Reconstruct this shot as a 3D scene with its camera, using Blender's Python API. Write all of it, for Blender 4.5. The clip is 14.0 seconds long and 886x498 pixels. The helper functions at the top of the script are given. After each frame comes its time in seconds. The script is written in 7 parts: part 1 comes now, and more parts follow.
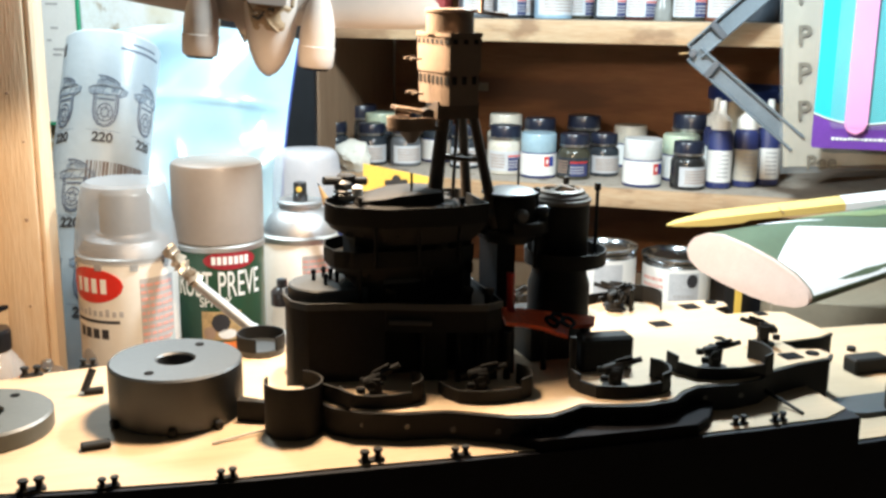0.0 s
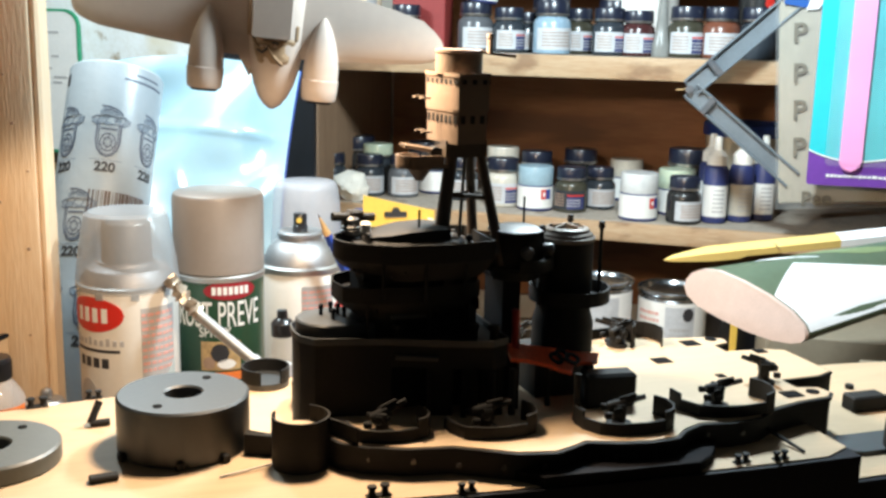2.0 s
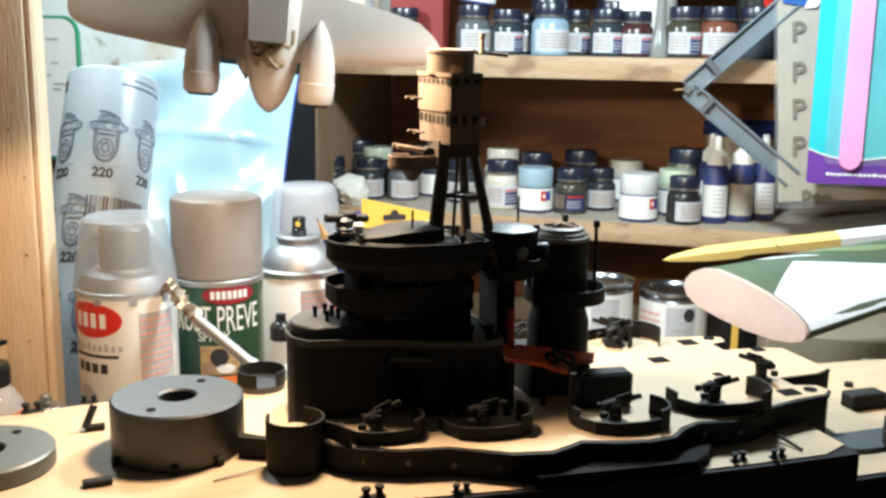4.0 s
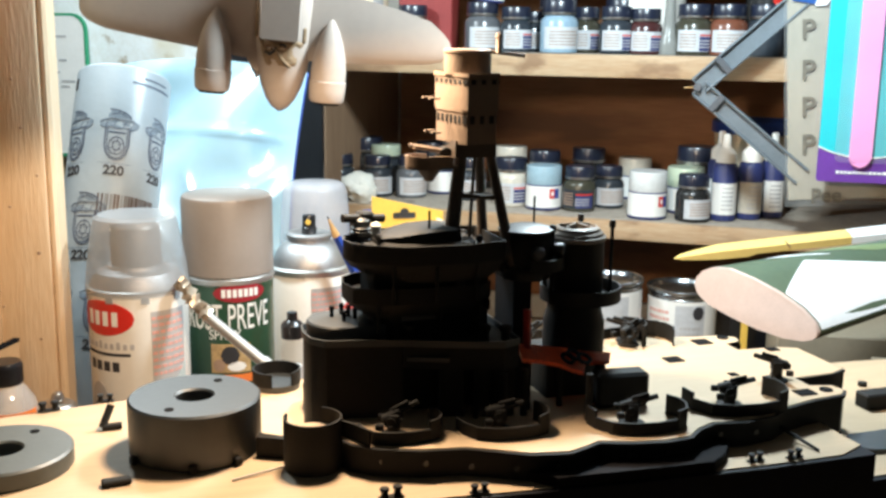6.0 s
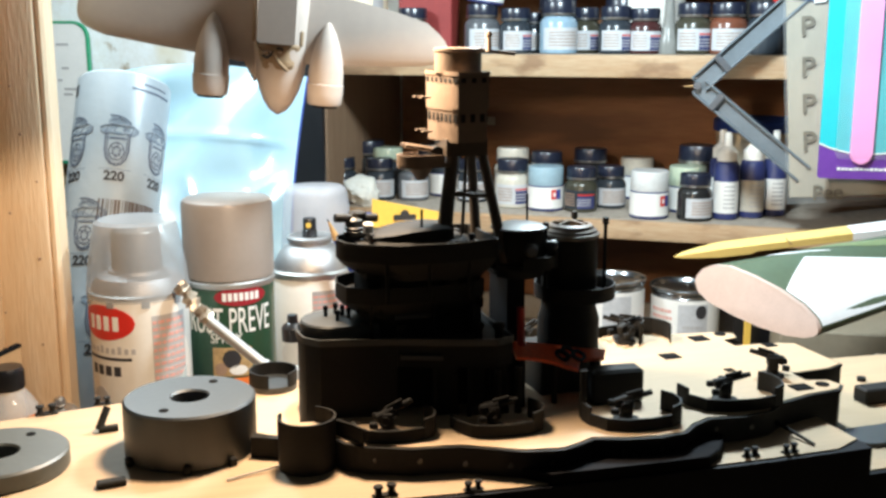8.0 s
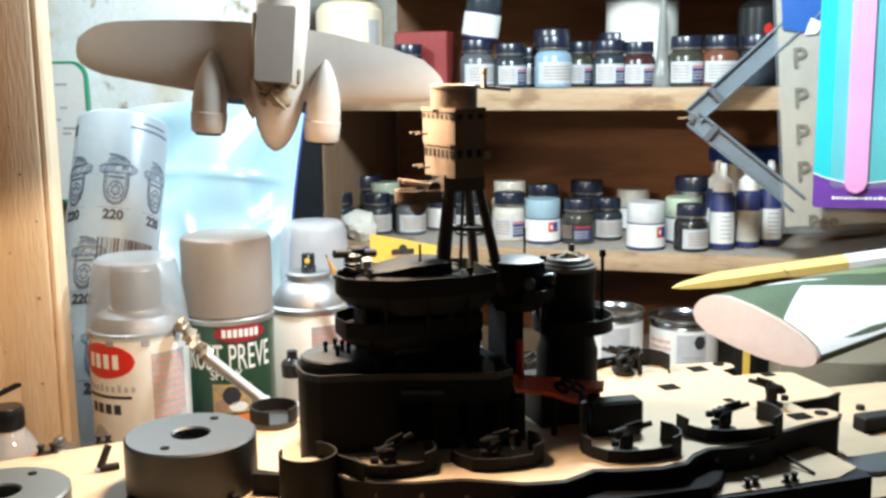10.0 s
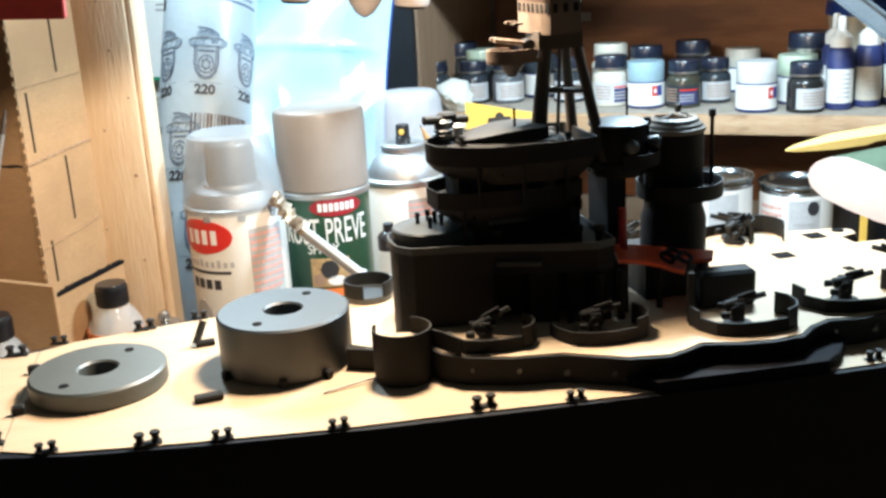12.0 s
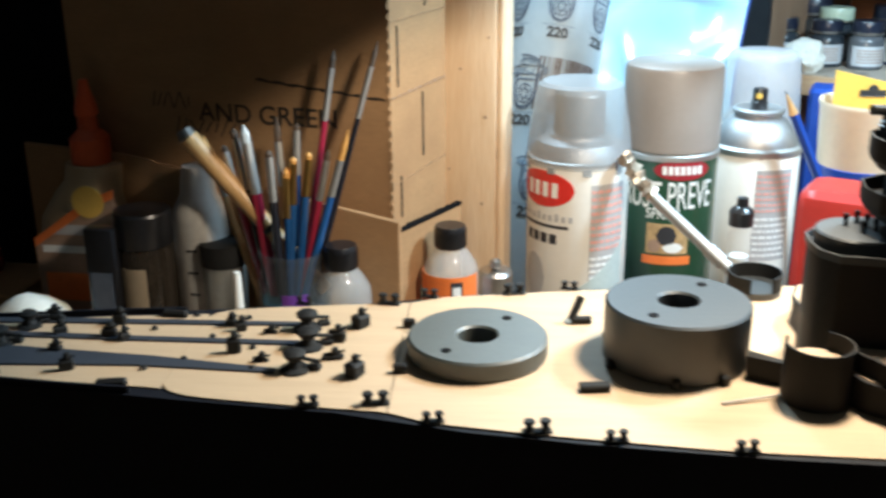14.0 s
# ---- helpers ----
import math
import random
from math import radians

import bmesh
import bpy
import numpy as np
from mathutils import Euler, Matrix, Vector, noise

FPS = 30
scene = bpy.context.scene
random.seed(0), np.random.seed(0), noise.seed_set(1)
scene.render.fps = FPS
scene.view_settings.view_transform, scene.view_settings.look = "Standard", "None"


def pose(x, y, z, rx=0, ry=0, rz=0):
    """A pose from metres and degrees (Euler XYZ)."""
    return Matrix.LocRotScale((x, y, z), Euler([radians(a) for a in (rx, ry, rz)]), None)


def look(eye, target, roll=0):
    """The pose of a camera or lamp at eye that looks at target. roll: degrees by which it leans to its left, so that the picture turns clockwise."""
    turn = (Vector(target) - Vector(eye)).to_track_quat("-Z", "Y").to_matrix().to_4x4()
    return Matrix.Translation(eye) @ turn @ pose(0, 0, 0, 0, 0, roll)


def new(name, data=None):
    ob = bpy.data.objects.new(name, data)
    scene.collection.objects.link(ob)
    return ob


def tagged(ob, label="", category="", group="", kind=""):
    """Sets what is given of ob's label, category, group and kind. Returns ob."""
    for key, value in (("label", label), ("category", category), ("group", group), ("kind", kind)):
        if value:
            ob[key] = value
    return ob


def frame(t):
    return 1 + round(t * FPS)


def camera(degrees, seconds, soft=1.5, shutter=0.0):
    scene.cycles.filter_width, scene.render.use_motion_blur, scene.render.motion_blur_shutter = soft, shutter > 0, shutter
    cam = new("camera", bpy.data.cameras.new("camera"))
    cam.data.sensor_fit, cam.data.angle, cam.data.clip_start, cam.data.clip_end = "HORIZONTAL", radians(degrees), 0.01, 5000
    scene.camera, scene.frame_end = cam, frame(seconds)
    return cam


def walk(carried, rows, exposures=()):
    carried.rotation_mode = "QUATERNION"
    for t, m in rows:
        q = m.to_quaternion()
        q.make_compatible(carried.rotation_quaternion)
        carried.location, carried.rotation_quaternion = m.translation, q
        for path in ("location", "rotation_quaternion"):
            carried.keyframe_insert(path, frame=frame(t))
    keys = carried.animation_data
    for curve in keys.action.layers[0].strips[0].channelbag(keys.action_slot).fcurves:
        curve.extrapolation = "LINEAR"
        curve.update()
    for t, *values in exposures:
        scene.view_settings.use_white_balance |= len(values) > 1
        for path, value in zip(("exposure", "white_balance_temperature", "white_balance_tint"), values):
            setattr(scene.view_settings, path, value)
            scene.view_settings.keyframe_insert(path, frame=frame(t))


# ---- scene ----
cam = camera(46.0, 14.0, soft=2.8, shutter=0.5)
PATH = [
    (0, (0.049, 0.045, 0.312), (0.02, 1.992, -0.145), 0.7),
    (0.5, (0.045, 0.042, 0.315), (0.03, 1.993, -0.122), 1.0),
    (1, (0.04, 0.038, 0.319), (0.029, 1.999, -0.075), 1.9),
    (1.5, (0.037, 0.038, 0.32), (0.02, 1.999, -0.072), 2.3),
    (2, (0.043, 0.041, 0.316), (0.03, 2.0, -0.088), 1.4),
    (2.5, (0.04, 0.041, 0.317), (0.03, 2.0, -0.089), 1.5),
    (3, (0.041, 0.041, 0.316), (0.015, 2.001, -0.08), 1.6),
    (3.2, (0.044, 0.042, 0.315), (0.021, 2.002, -0.081), 1.3),
    (5.3, (0.048, 0.042, 0.314), (0.025, 2.001, -0.088), 0.4),
    (5.5, (0.048, 0.041, 0.313), (0.025, 2.0, -0.092), 0.3),
    (6, (0.042, 0.042, 0.316), (0.014, 2.001, -0.088), 0.8),
    (6.5, (0.046, 0.042, 0.314), (0.01, 2.002, -0.086), 0.4),
    (7, (0.045, 0.042, 0.315), (0.009, 2.001, -0.087), 0.5),
    (7.5, (0.047, 0.042, 0.314), (0.008, 2.001, -0.085), 0.3),
    (8, (0.048, 0.041, 0.314), (0.004, 2.001, -0.082), -0.0),
    (8.2, (0.047, 0.04, 0.314), (-0.001, 2.005, -0.056), -0.2),
    (10.3, (0.048, 0.037, 0.315), (0.006, 2.009, -0.018), -0.8),
    (10.5, (0.047, 0.035, 0.315), (-0.016, 2.006, -0.021), -0.8),
    (10.7, (0.0453, 0.0413, 0.3123), (-0.0658, 2.0, -0.0524), -0.94),
    (10.8, (0.0441, 0.0445, 0.3114), (-0.0839, 1.997, -0.09), -1.21),
    (11, (0.045, 0.045, 0.313), (-0.138, 1.991, -0.113), -1.5),
    (11.1, (0.0456, 0.0499, 0.3118), (-0.159, 1.986, -0.1635), -1.77),
    (11.2, (0.0457, 0.0547, 0.3108), (-0.1714, 1.981, -0.1811), -2.26),
    (11.3, (0.0478, 0.0557, 0.3099), (-0.1887, 1.976, -0.1923), -2.48),
    (11.5, (0.051, 0.058, 0.309), (-0.202, 1.965, -0.238), -3.4),
    (11.7, (0.0503, 0.0622, 0.3084), (-0.2003, 1.964, -0.2574), -3.68),
    (12, (0.049, 0.058, 0.309), (-0.187, 1.962, -0.256), -3.2),
    (12.3, (0.0397, 0.0646, 0.3108), (-0.2424, 1.951, -0.2806), -2.57),
    (12.4, (0.0376, 0.0644, 0.3114), (-0.2597, 1.948, -0.2911), -2.0),
    (12.5, (0.035, 0.064, 0.312), (-0.276, 1.944, -0.295), -1.6),
    (12.6, (0.0327, 0.0677, 0.3113), (-0.3036, 1.937, -0.2988), -1.44),
    (12.7, (0.0294, 0.0713, 0.3111), (-0.3548, 1.929, -0.3096), -1.63),
    (12.8, (0.0275, 0.0709, 0.3122), (-0.3641, 1.922, -0.3196), -1.06),
    (12.9, (0.0256, 0.0707, 0.3135), (-0.4082, 1.914, -0.33), -0.52),
    (13, (0.022, 0.07, 0.315), (-0.431, 1.907, -0.334), -0.5),
    (13.1, (0.0219, 0.0734, 0.3136), (-0.468, 1.896, -0.3452), -0.73),
    (13.2, (0.0214, 0.0771, 0.3127), (-0.4711, 1.885, -0.3406), -1.15),
    (13.3, (0.0177, 0.0755, 0.3142), (-0.5415, 1.874, -0.3044), -1.15),
    (13.4, (0.0142, 0.0741, 0.316), (-0.5844, 1.864, -0.301), -1.12),
    (13.5, (0.011, 0.073, 0.318), (-0.638, 1.853, -0.322), -1.0),
    (13.6, (0.0106, 0.0775, 0.3152), (-0.657, 1.848, -0.3206), -1.44),
    (13.7, (0.0101, 0.0823, 0.3129), (-0.667, 1.842, -0.3241), -1.99),
    (13.8, (0.0053, 0.0817, 0.3136), (-0.6567, 1.837, -0.3365), -1.38),
    (13.9, (0.0003, 0.0811, 0.3144), (-0.6946, 1.832, -0.3451), -0.86),
    (14, (-0.005, 0.081, 0.316), (-0.721, 1.826, -0.35), -0.5),
]
walk(cam, [(t, look(eye, target, roll)) for t, eye, target, roll in PATH],
     exposures=[(0.0, 0.14, 6500, 10), (0.6, 0.06, 6500, 10), (1.1, 0.04, 6500, 10), (1.8, -0.07, 6500, 10), (10.6, -0.08, 6400, 10), (11.0, -0.12, 6250, 9), (11.5, -0.33, 5950, 7), (12.0, 0.38, 5750, 5), (12.6, 0.28, 5450, 4), (13.0, 0.24, 5400, 1), (14.0, 0.13, 5400, 2)])

# ---- world and lamps ----
world = bpy.data.worlds.new("room_dark")
world.use_nodes = True
world.node_tree.nodes["Background"].inputs[0].default_value = (0.045, 0.06, 0.10, 1)
world.node_tree.nodes["Background"].inputs[1].default_value = 0.26
scene.world = world


def lamp(name, kind, place, target, power, colour, **more):
    data = bpy.data.lights.new(name, kind)
    data.energy, data.color = power, colour
    for key, value in more.items():
        if key == "size":
            data.size = value
        elif key == "width":
            data.shape, data.size_y = "RECTANGLE", value
        elif key == "soft":
            data.shadow_soft_size = value
        elif key == "cone":
            data.spot_size = radians(value)
        elif key == "blend":
            data.spot_blend = value
    ob = new(name, data)
    ob.matrix_world = look(place, target)
    return ob


# a warm shaded work lamp over the ship, and cool light from two unseen points
lamp("work_lamp_light", "SPOT", (-0.0075, 0.456, 0.354), (0.046, 0.511, 0.054), 5.6, (1.0, 0.745, 0.505), soft=0.018, cone=143, blend=0.06)
lamp("cool_light", "POINT", (0.160, 0.690, 0.520), (0.160, 0.80, 0.0), 15.8, (0.78, 0.935, 1.0), soft=0.035)
# left source added only to brighten the stained wall and the roll
lamp("cool_light", "POINT", (-0.260, 0.820, 0.520), (-0.26, 0.90, 0.0), 8.5, (0.78, 0.935, 1.0), soft=0.035)


# ---- materials ----
def mat(name, colour, rough=0.5, metal=0.0, var=0.12, scale=60.0, bump=0.0, spec=0.5, alpha=1.0, trans=0.0, stretch=(1, 1, 1), dark=None, dark_amount=0.5, coat=0.0):
    """A procedural material: two scales of noise in the colour, a little in the gloss, and fine relief."""
    m = bpy.data.materials.new(name)
    m.use_nodes = True
    nt = m.node_tree
    bsdf = nt.nodes["Principled BSDF"]
    bsdf.inputs["Roughness"].default_value = rough
    bsdf.inputs["Metallic"].default_value = metal
    bsdf.inputs["Specular IOR Level"].default_value = spec
    bsdf.inputs["Alpha"].default_value = alpha
    bsdf.inputs["Transmission Weight"].default_value = trans
    bsdf.inputs["Coat Weight"].default_value = coat
    tc = nt.nodes.new("ShaderNodeTexCoord")
    mp = nt.nodes.new("ShaderNodeMapping")
    mp.inputs["Scale"].default_value = stretch
    nt.links.new(tc.outputs["Object"], mp.inputs["Vector"])
    fine = nt.nodes.new("ShaderNodeTexNoise")
    fine.inputs["Scale"].default_value, fine.inputs["Detail"].default_value = scale * 6, 4
    broad = nt.nodes.new("ShaderNodeTexNoise")
    broad.inputs["Scale"].default_value, broad.inputs["Detail"].default_value = scale, 3
    for n in (fine, broad):
        nt.links.new(mp.outputs["Vector"], n.inputs["Vector"])
    mix = nt.nodes.new("ShaderNodeMix")
    mix.data_type = "FLOAT"
    mix.inputs[0].default_value = 0.5
    nt.links.new(fine.outputs["Fac"], mix.inputs[2])
    nt.links.new(broad.outputs["Fac"], mix.inputs[3])
    ramp = nt.nodes.new("ShaderNodeValToRGB")
    ramp.color_ramp.elements[0].position, ramp.color_ramp.elements[1].position = 0.32, 0.68
    low = dark if dark else tuple(c * (1 - var) for c in colour)
    high = colour if dark else tuple(min(1.0, c * (1 + var * 0.6)) for c in colour)
    ramp.color_ramp.elements[0].color = (*low, 1)
    ramp.color_ramp.elements[1].color = (*high, 1)
    nt.links.new(mix.outputs[0], ramp.inputs["Fac"])
    nt.links.new(ramp.outputs["Color"], bsdf.inputs["Base Color"])
    if bump:
        bp = nt.nodes.new("ShaderNodeBump")
        bp.inputs["Strength"].default_value, bp.inputs["Distance"].default_value = 0.4, bump
        nt.links.new(fine.outputs["Fac"], bp.inputs["Height"])
        nt.links.new(bp.outputs["Normal"], bsdf.inputs["Normal"])
    return m


def blotch(m, scale, low, high, colour, stretch=(1, 1, 1), detail=5):
    """Spots of another colour over a material: stains, knots and specks with a shape of their own."""
    nt = m.node_tree
    bsdf = nt.nodes["Principled BSDF"]
    under = bsdf.inputs["Base Color"].links[0].from_socket
    tc = nt.nodes.new("ShaderNodeTexCoord")
    mp = nt.nodes.new("ShaderNodeMapping")
    mp.inputs["Scale"].default_value = stretch
    mp.inputs["Location"].default_value = (3.1, 1.7, 0.6)
    spots = nt.nodes.new("ShaderNodeTexNoise")
    spots.inputs["Scale"].default_value, spots.inputs["Detail"].default_value = scale, detail
    ramp = nt.nodes.new("ShaderNodeValToRGB")
    ramp.color_ramp.elements[0].position, ramp.color_ramp.elements[1].position = low, high
    mix = nt.nodes.new("ShaderNodeMix")
    mix.data_type = "RGBA"
    mix.inputs[7].default_value = (*colour, 1)
    nt.links.new(tc.outputs["Object"], mp.inputs["Vector"])
    nt.links.new(mp.outputs["Vector"], spots.inputs["Vector"])
    nt.links.new(spots.outputs["Fac"], ramp.inputs["Fac"])
    nt.links.new(ramp.outputs["Color"], mix.inputs[0])
    nt.links.new(under, mix.inputs[6])
    nt.links.new(mix.outputs[2], bsdf.inputs["Base Color"])
    return m


plastic = mat("grey_plastic", (0.012, 0.016, 0.019), 0.47, var=0.12, scale=80, bump=0.0002, spec=1.0)
plastic_matt = mat("matt_olive_grey_plastic", (0.052, 0.058, 0.052), 0.50, var=0.15, scale=80, bump=0.0002, spec=1.0)
# near-black tones for grey kit plastic: shade on its sides is in the colour
plastic_shaded = mat("shaded_hull_plastic", (0.0055, 0.0065, 0.011), 0.65, var=0.25, scale=60, bump=0.0002, spec=0.2)
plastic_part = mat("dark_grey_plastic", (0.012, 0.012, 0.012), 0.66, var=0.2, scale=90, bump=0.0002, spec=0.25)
mast_brown = mat("mast_leg_plastic", (0.085, 0.066, 0.050), 0.42, var=0.2, scale=90, bump=0.0002)
plastic_tan = mat("mast_plastic", (0.17, 0.125, 0.092), 0.45, var=0.12, scale=90, bump=0.0002)
funnel_tan = mat("funnel_cap_plastic", (0.17, 0.14, 0.11), 0.5, var=0.15, scale=90, bump=0.0002)
deck_wood = mat("deck_veneer", (0.45, 0.335, 0.215), 0.6, var=0.10, scale=40, stretch=(0.25, 4, 1), bump=0.0001)
deck_blue = mat("grey_painted_deck", (0.030, 0.036, 0.050), 0.6, var=0.15, scale=80)
red_part = mat("red_primer", (0.80, 0.10, 0.025), 0.45, var=0.3, scale=120)
pine = mat("pine_board", (0.78, 0.62, 0.44), 0.5, scale=22, stretch=(6, 6, 0.5), dark=(0.68, 0.495, 0.31), bump=0.0012)
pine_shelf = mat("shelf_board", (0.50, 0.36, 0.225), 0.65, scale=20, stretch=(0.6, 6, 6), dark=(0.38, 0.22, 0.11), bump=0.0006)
# darker copy of the shelf wood: the left board's shade is in the colour
side_wood_shaded = mat("shaded_side_board", (0.30, 0.19, 0.115), 0.65, scale=20, stretch=(6, 6, 0.6), dark=(0.22, 0.13, 0.075), bump=0.0006)
shelf_top = mat("shelf_top_dusty", (0.37, 0.32, 0.265), 0.75, scale=25, var=0.25, bump=0.0005)
back_wood = mat("shelf_back_board", (0.42, 0.19, 0.078), 0.6, scale=9, stretch=(0.7, 1, 5), dark=(0.28, 0.115, 0.045), bump=0.0005)
bench_wood = mat("bench_top", (0.22, 0.15, 0.09), 0.65, scale=14, stretch=(0.6, 5, 1), dark=(0.12, 0.075, 0.04), bump=0.0006)
plaster = mat("painted_wall", (0.80, 0.80, 0.76), 0.8, scale=9, dark=(0.62, 0.57, 0.47), bump=0.001)
stained = mat("stained_white_paint", (0.82, 0.87, 0.89), 0.7, scale=30, dark=(0.70, 0.71, 0.68), bump=0.0006)
plaster_dark = mat("room_wall", (0.20, 0.18, 0.16), 0.85, scale=5, var=0.2)
concrete = mat("room_floor", (0.18, 0.17, 0.16), 0.8, scale=6, var=0.25)
cardboard = mat("corrugated_card", (0.37, 0.215, 0.098), 0.8, scale=30, var=0.14, stretch=(1, 1, 3), bump=0.0004)
card_edge = mat("card_edge", (0.36, 0.22, 0.11), 0.85, scale=120, var=0.35)
hole_black = mat("dead_black", (0.006, 0.006, 0.007), 0.9, var=0.2, scale=90, spec=0.1)
marker = mat("black_marker", (0.030, 0.022, 0.016), 0.5, var=0.2, scale=200)
paper_white = mat("white_label", (0.80, 0.79, 0.76), 0.55, scale=70, var=0.05)
can_white = mat("white_can_paint", (0.82, 0.79, 0.73), 0.32, scale=40, var=0.04, coat=0.3)
can_green = mat("green_can_paint", (0.018, 0.055, 0.028), 0.3, scale=50, var=0.15, coat=0.3)
can_cap_grey = mat("grey_beige_cap", (0.29, 0.25, 0.22), 0.42, scale=40, var=0.05)
cap_inner = mat("inner_grey_metal", (0.22, 0.20, 0.18), 0.38, metal=0.8, scale=40, var=0.08)
frosted_white = mat("milky_cap", (0.66, 0.66, 0.70), 0.40, scale=40, var=0.05, alpha=0.45)
frosted = mat("frosted_cap", (0.40, 0.42, 0.44), 0.42, scale=40, var=0.05, alpha=0.46)
clear = mat("clear_glass", (0.55, 0.58, 0.58), 0.04, scale=40, var=0.03, alpha=0.10, spec=1.0)
smoky_clear = mat("dusky_glass", (0.10, 0.11, 0.12), 0.06, scale=40, var=0.1, alpha=0.22, spec=1.0)
murky_blue = mat("murky_water", (0.05, 0.13, 0.17), 0.2, scale=40, var=0.25, alpha=0.8)
smoky = mat("smoky_bottle", (0.30, 0.30, 0.28), 0.2, scale=40, var=0.15, alpha=0.75)
silver = mat("bare_metal", (0.60, 0.59, 0.57), 0.52, metal=1.0, scale=90, var=0.08)
dome_metal = mat("can_dome_metal", (0.46, 0.45, 0.45), 0.55, metal=1.0, scale=90, var=0.10)
dull_foil = mat("dull_foil", (0.50, 0.42, 0.33), 0.4, metal=0.8, scale=120, var=0.35)
tin_metal = mat("shiny_tin", (0.42, 0.44, 0.46), 0.24, metal=1.0, scale=90, var=0.15)
steel = mat("worn_steel", (0.55, 0.53, 0.50), 0.35, metal=1.0, scale=120, var=0.25)
black_plastic = mat("black_plastic", (0.012, 0.012, 0.014), 0.28, scale=90, var=0.3, spec=0.7)
jar_cap = mat("blue_black_cap", (0.013, 0.017, 0.034), 0.30, scale=90, var=0.2, spec=0.7)
bar_brown = mat("dark_brown_ink", (0.09, 0.058, 0.048), 0.5, scale=150, var=0.2)
thinner_glass = mat("clear_bottle_glass", (0.78, 0.80, 0.80), 0.06, scale=40, var=0.05, alpha=0.30, spec=1.0, coat=0.5)
sweep_grey = mat("pale_blue_grey_print", (0.50, 0.57, 0.56), 0.35, scale=60, var=0.10, coat=0.3)
packet_ink = mat("faded_grey_ink", (0.17, 0.150, 0.115), 0.7, scale=150, var=0.25)
packet_card = mat("grey_beige_card", (0.40, 0.35, 0.265), 0.75, scale=30, var=0.12, stretch=(3, 1, 1), bump=0.0004)
cloudy = mat("cloudy_plastic", (0.52, 0.50, 0.47), 0.3, scale=40, var=0.15, alpha=0.7)
black_matt = mat("matt_black_board", (0.007, 0.007, 0.009), 0.8, scale=40, var=0.3, spec=0.1)
ink_dark = mat("dark_ink", (0.03, 0.03, 0.035), 0.5, scale=150, var=0.2)
ink_red = mat("red_ink", (0.62, 0.03, 0.02), 0.4, scale=120, var=0.1)
ink_maroon = mat("dark_red_ink", (0.30, 0.02, 0.03), 0.4, scale=120, var=0.1)
ink_grey = mat("grey_ink", (0.45, 0.44, 0.44), 0.5, scale=150, var=0.1)
ink_pale_red = mat("pale_red_ink", (0.72, 0.38, 0.33), 0.5, scale=150, var=0.15)
ink_navy = mat("navy_ink", (0.03, 0.04, 0.14), 0.45, scale=150, var=0.2)
ink_blue_grey = mat("blue_grey_ink", (0.085, 0.105, 0.15), 0.55, scale=150, var=0.2)
ink_pale_grey = mat("pale_grey_ink", (0.19, 0.235, 0.285), 0.5, scale=150, var=0.1)
ink_tan = mat("tan_ink", (0.50, 0.34, 0.16), 0.5, scale=200, var=0.4)
ink_brown = mat("brown_ink", (0.36, 0.24, 0.17), 0.55, scale=150, var=0.2)
ink_orange = mat("orange_ink", (0.80, 0.20, 0.04), 0.45, scale=120, var=0.12)
ink_yellow = mat("yellow_card", (0.78, 0.50, 0.09), 0.5, scale=60, var=0.08)
ink_white = mat("white_ink", (0.82, 0.82, 0.80), 0.5, scale=150, var=0.05)
tube_film = mat("printed_film", (0.33, 0.38, 0.42), 0.35, scale=30, var=0.05, bump=0.0006)
bag_blue = mat("blue_plastic_bag", (0.36, 0.54, 0.63), 0.24, scale=6, var=0.08, bump=0.0, coat=1.0, spec=1.0)
aircraft_grey = mat("primed_aircraft", (0.43, 0.365, 0.32), 0.75, scale=30, var=0.05, spec=0.2)
masking = mat("masking_paper", (0.26, 0.175, 0.10), 0.6, scale=90, var=0.25, bump=0.0004)
wing_green = mat("olive_paint", (0.085, 0.12, 0.075), 0.5, scale=40, var=0.15)
wing_pale_green = mat("pale_green_camouflage", (0.20, 0.26, 0.13), 0.5, scale=40, var=0.12)
wing_white = mat("white_stripe_paint", (0.80, 0.82, 0.84), 0.5, scale=40, var=0.04)
wing_yellow = mat("yellow_wing_paint", (0.72, 0.52, 0.17), 0.45, scale=40, var=0.06)
wing_end = mat("bare_wing_root", (0.58, 0.45, 0.40), 0.4, scale=120, var=0.08)
bracket_grey = mat("grey_bracket", (0.135, 0.160, 0.180), 0.5, scale=60, var=0.15)
cyan_pack = mat("cyan_card", (0.03, 0.50, 0.56), 0.3, scale=40, var=0.06, coat=0.4)
pink_plastic = mat("pink_plastic", (0.90, 0.36, 0.68), 0.35, scale=40, var=0.05)
purple_card = mat("purple_card", (0.15, 0.05, 0.32), 0.35, scale=60, var=0.12)
blue_card = mat("blue_card", (0.03, 0.07, 0.30), 0.35, scale=60, var=0.12)
header_blue = mat("bright_blue_card", (0.02, 0.09, 0.32), 0.35, scale=60, var=0.12, coat=0.3)
blue_plastic = mat("blue_plastic", (0.02, 0.06, 0.32), 0.35, scale=60, var=0.12)
pack_red = mat("bright_red_card", (0.78, 0.09, 0.07), 0.35, scale=60, var=0.1, coat=0.3)
dull_red = mat("dull_red_card", (0.26, 0.030, 0.028), 0.6, scale=40, var=0.15)
red_plastic = mat("red_plastic", (0.44, 0.035, 0.028), 0.4, scale=40, var=0.12)
cream_plastic = mat("cream_plastic", (0.80, 0.68, 0.50), 0.4, scale=40, var=0.06)
green_plastic = mat("green_plastic", (0.03, 0.32, 0.16), 0.4, scale=60, var=0.1)
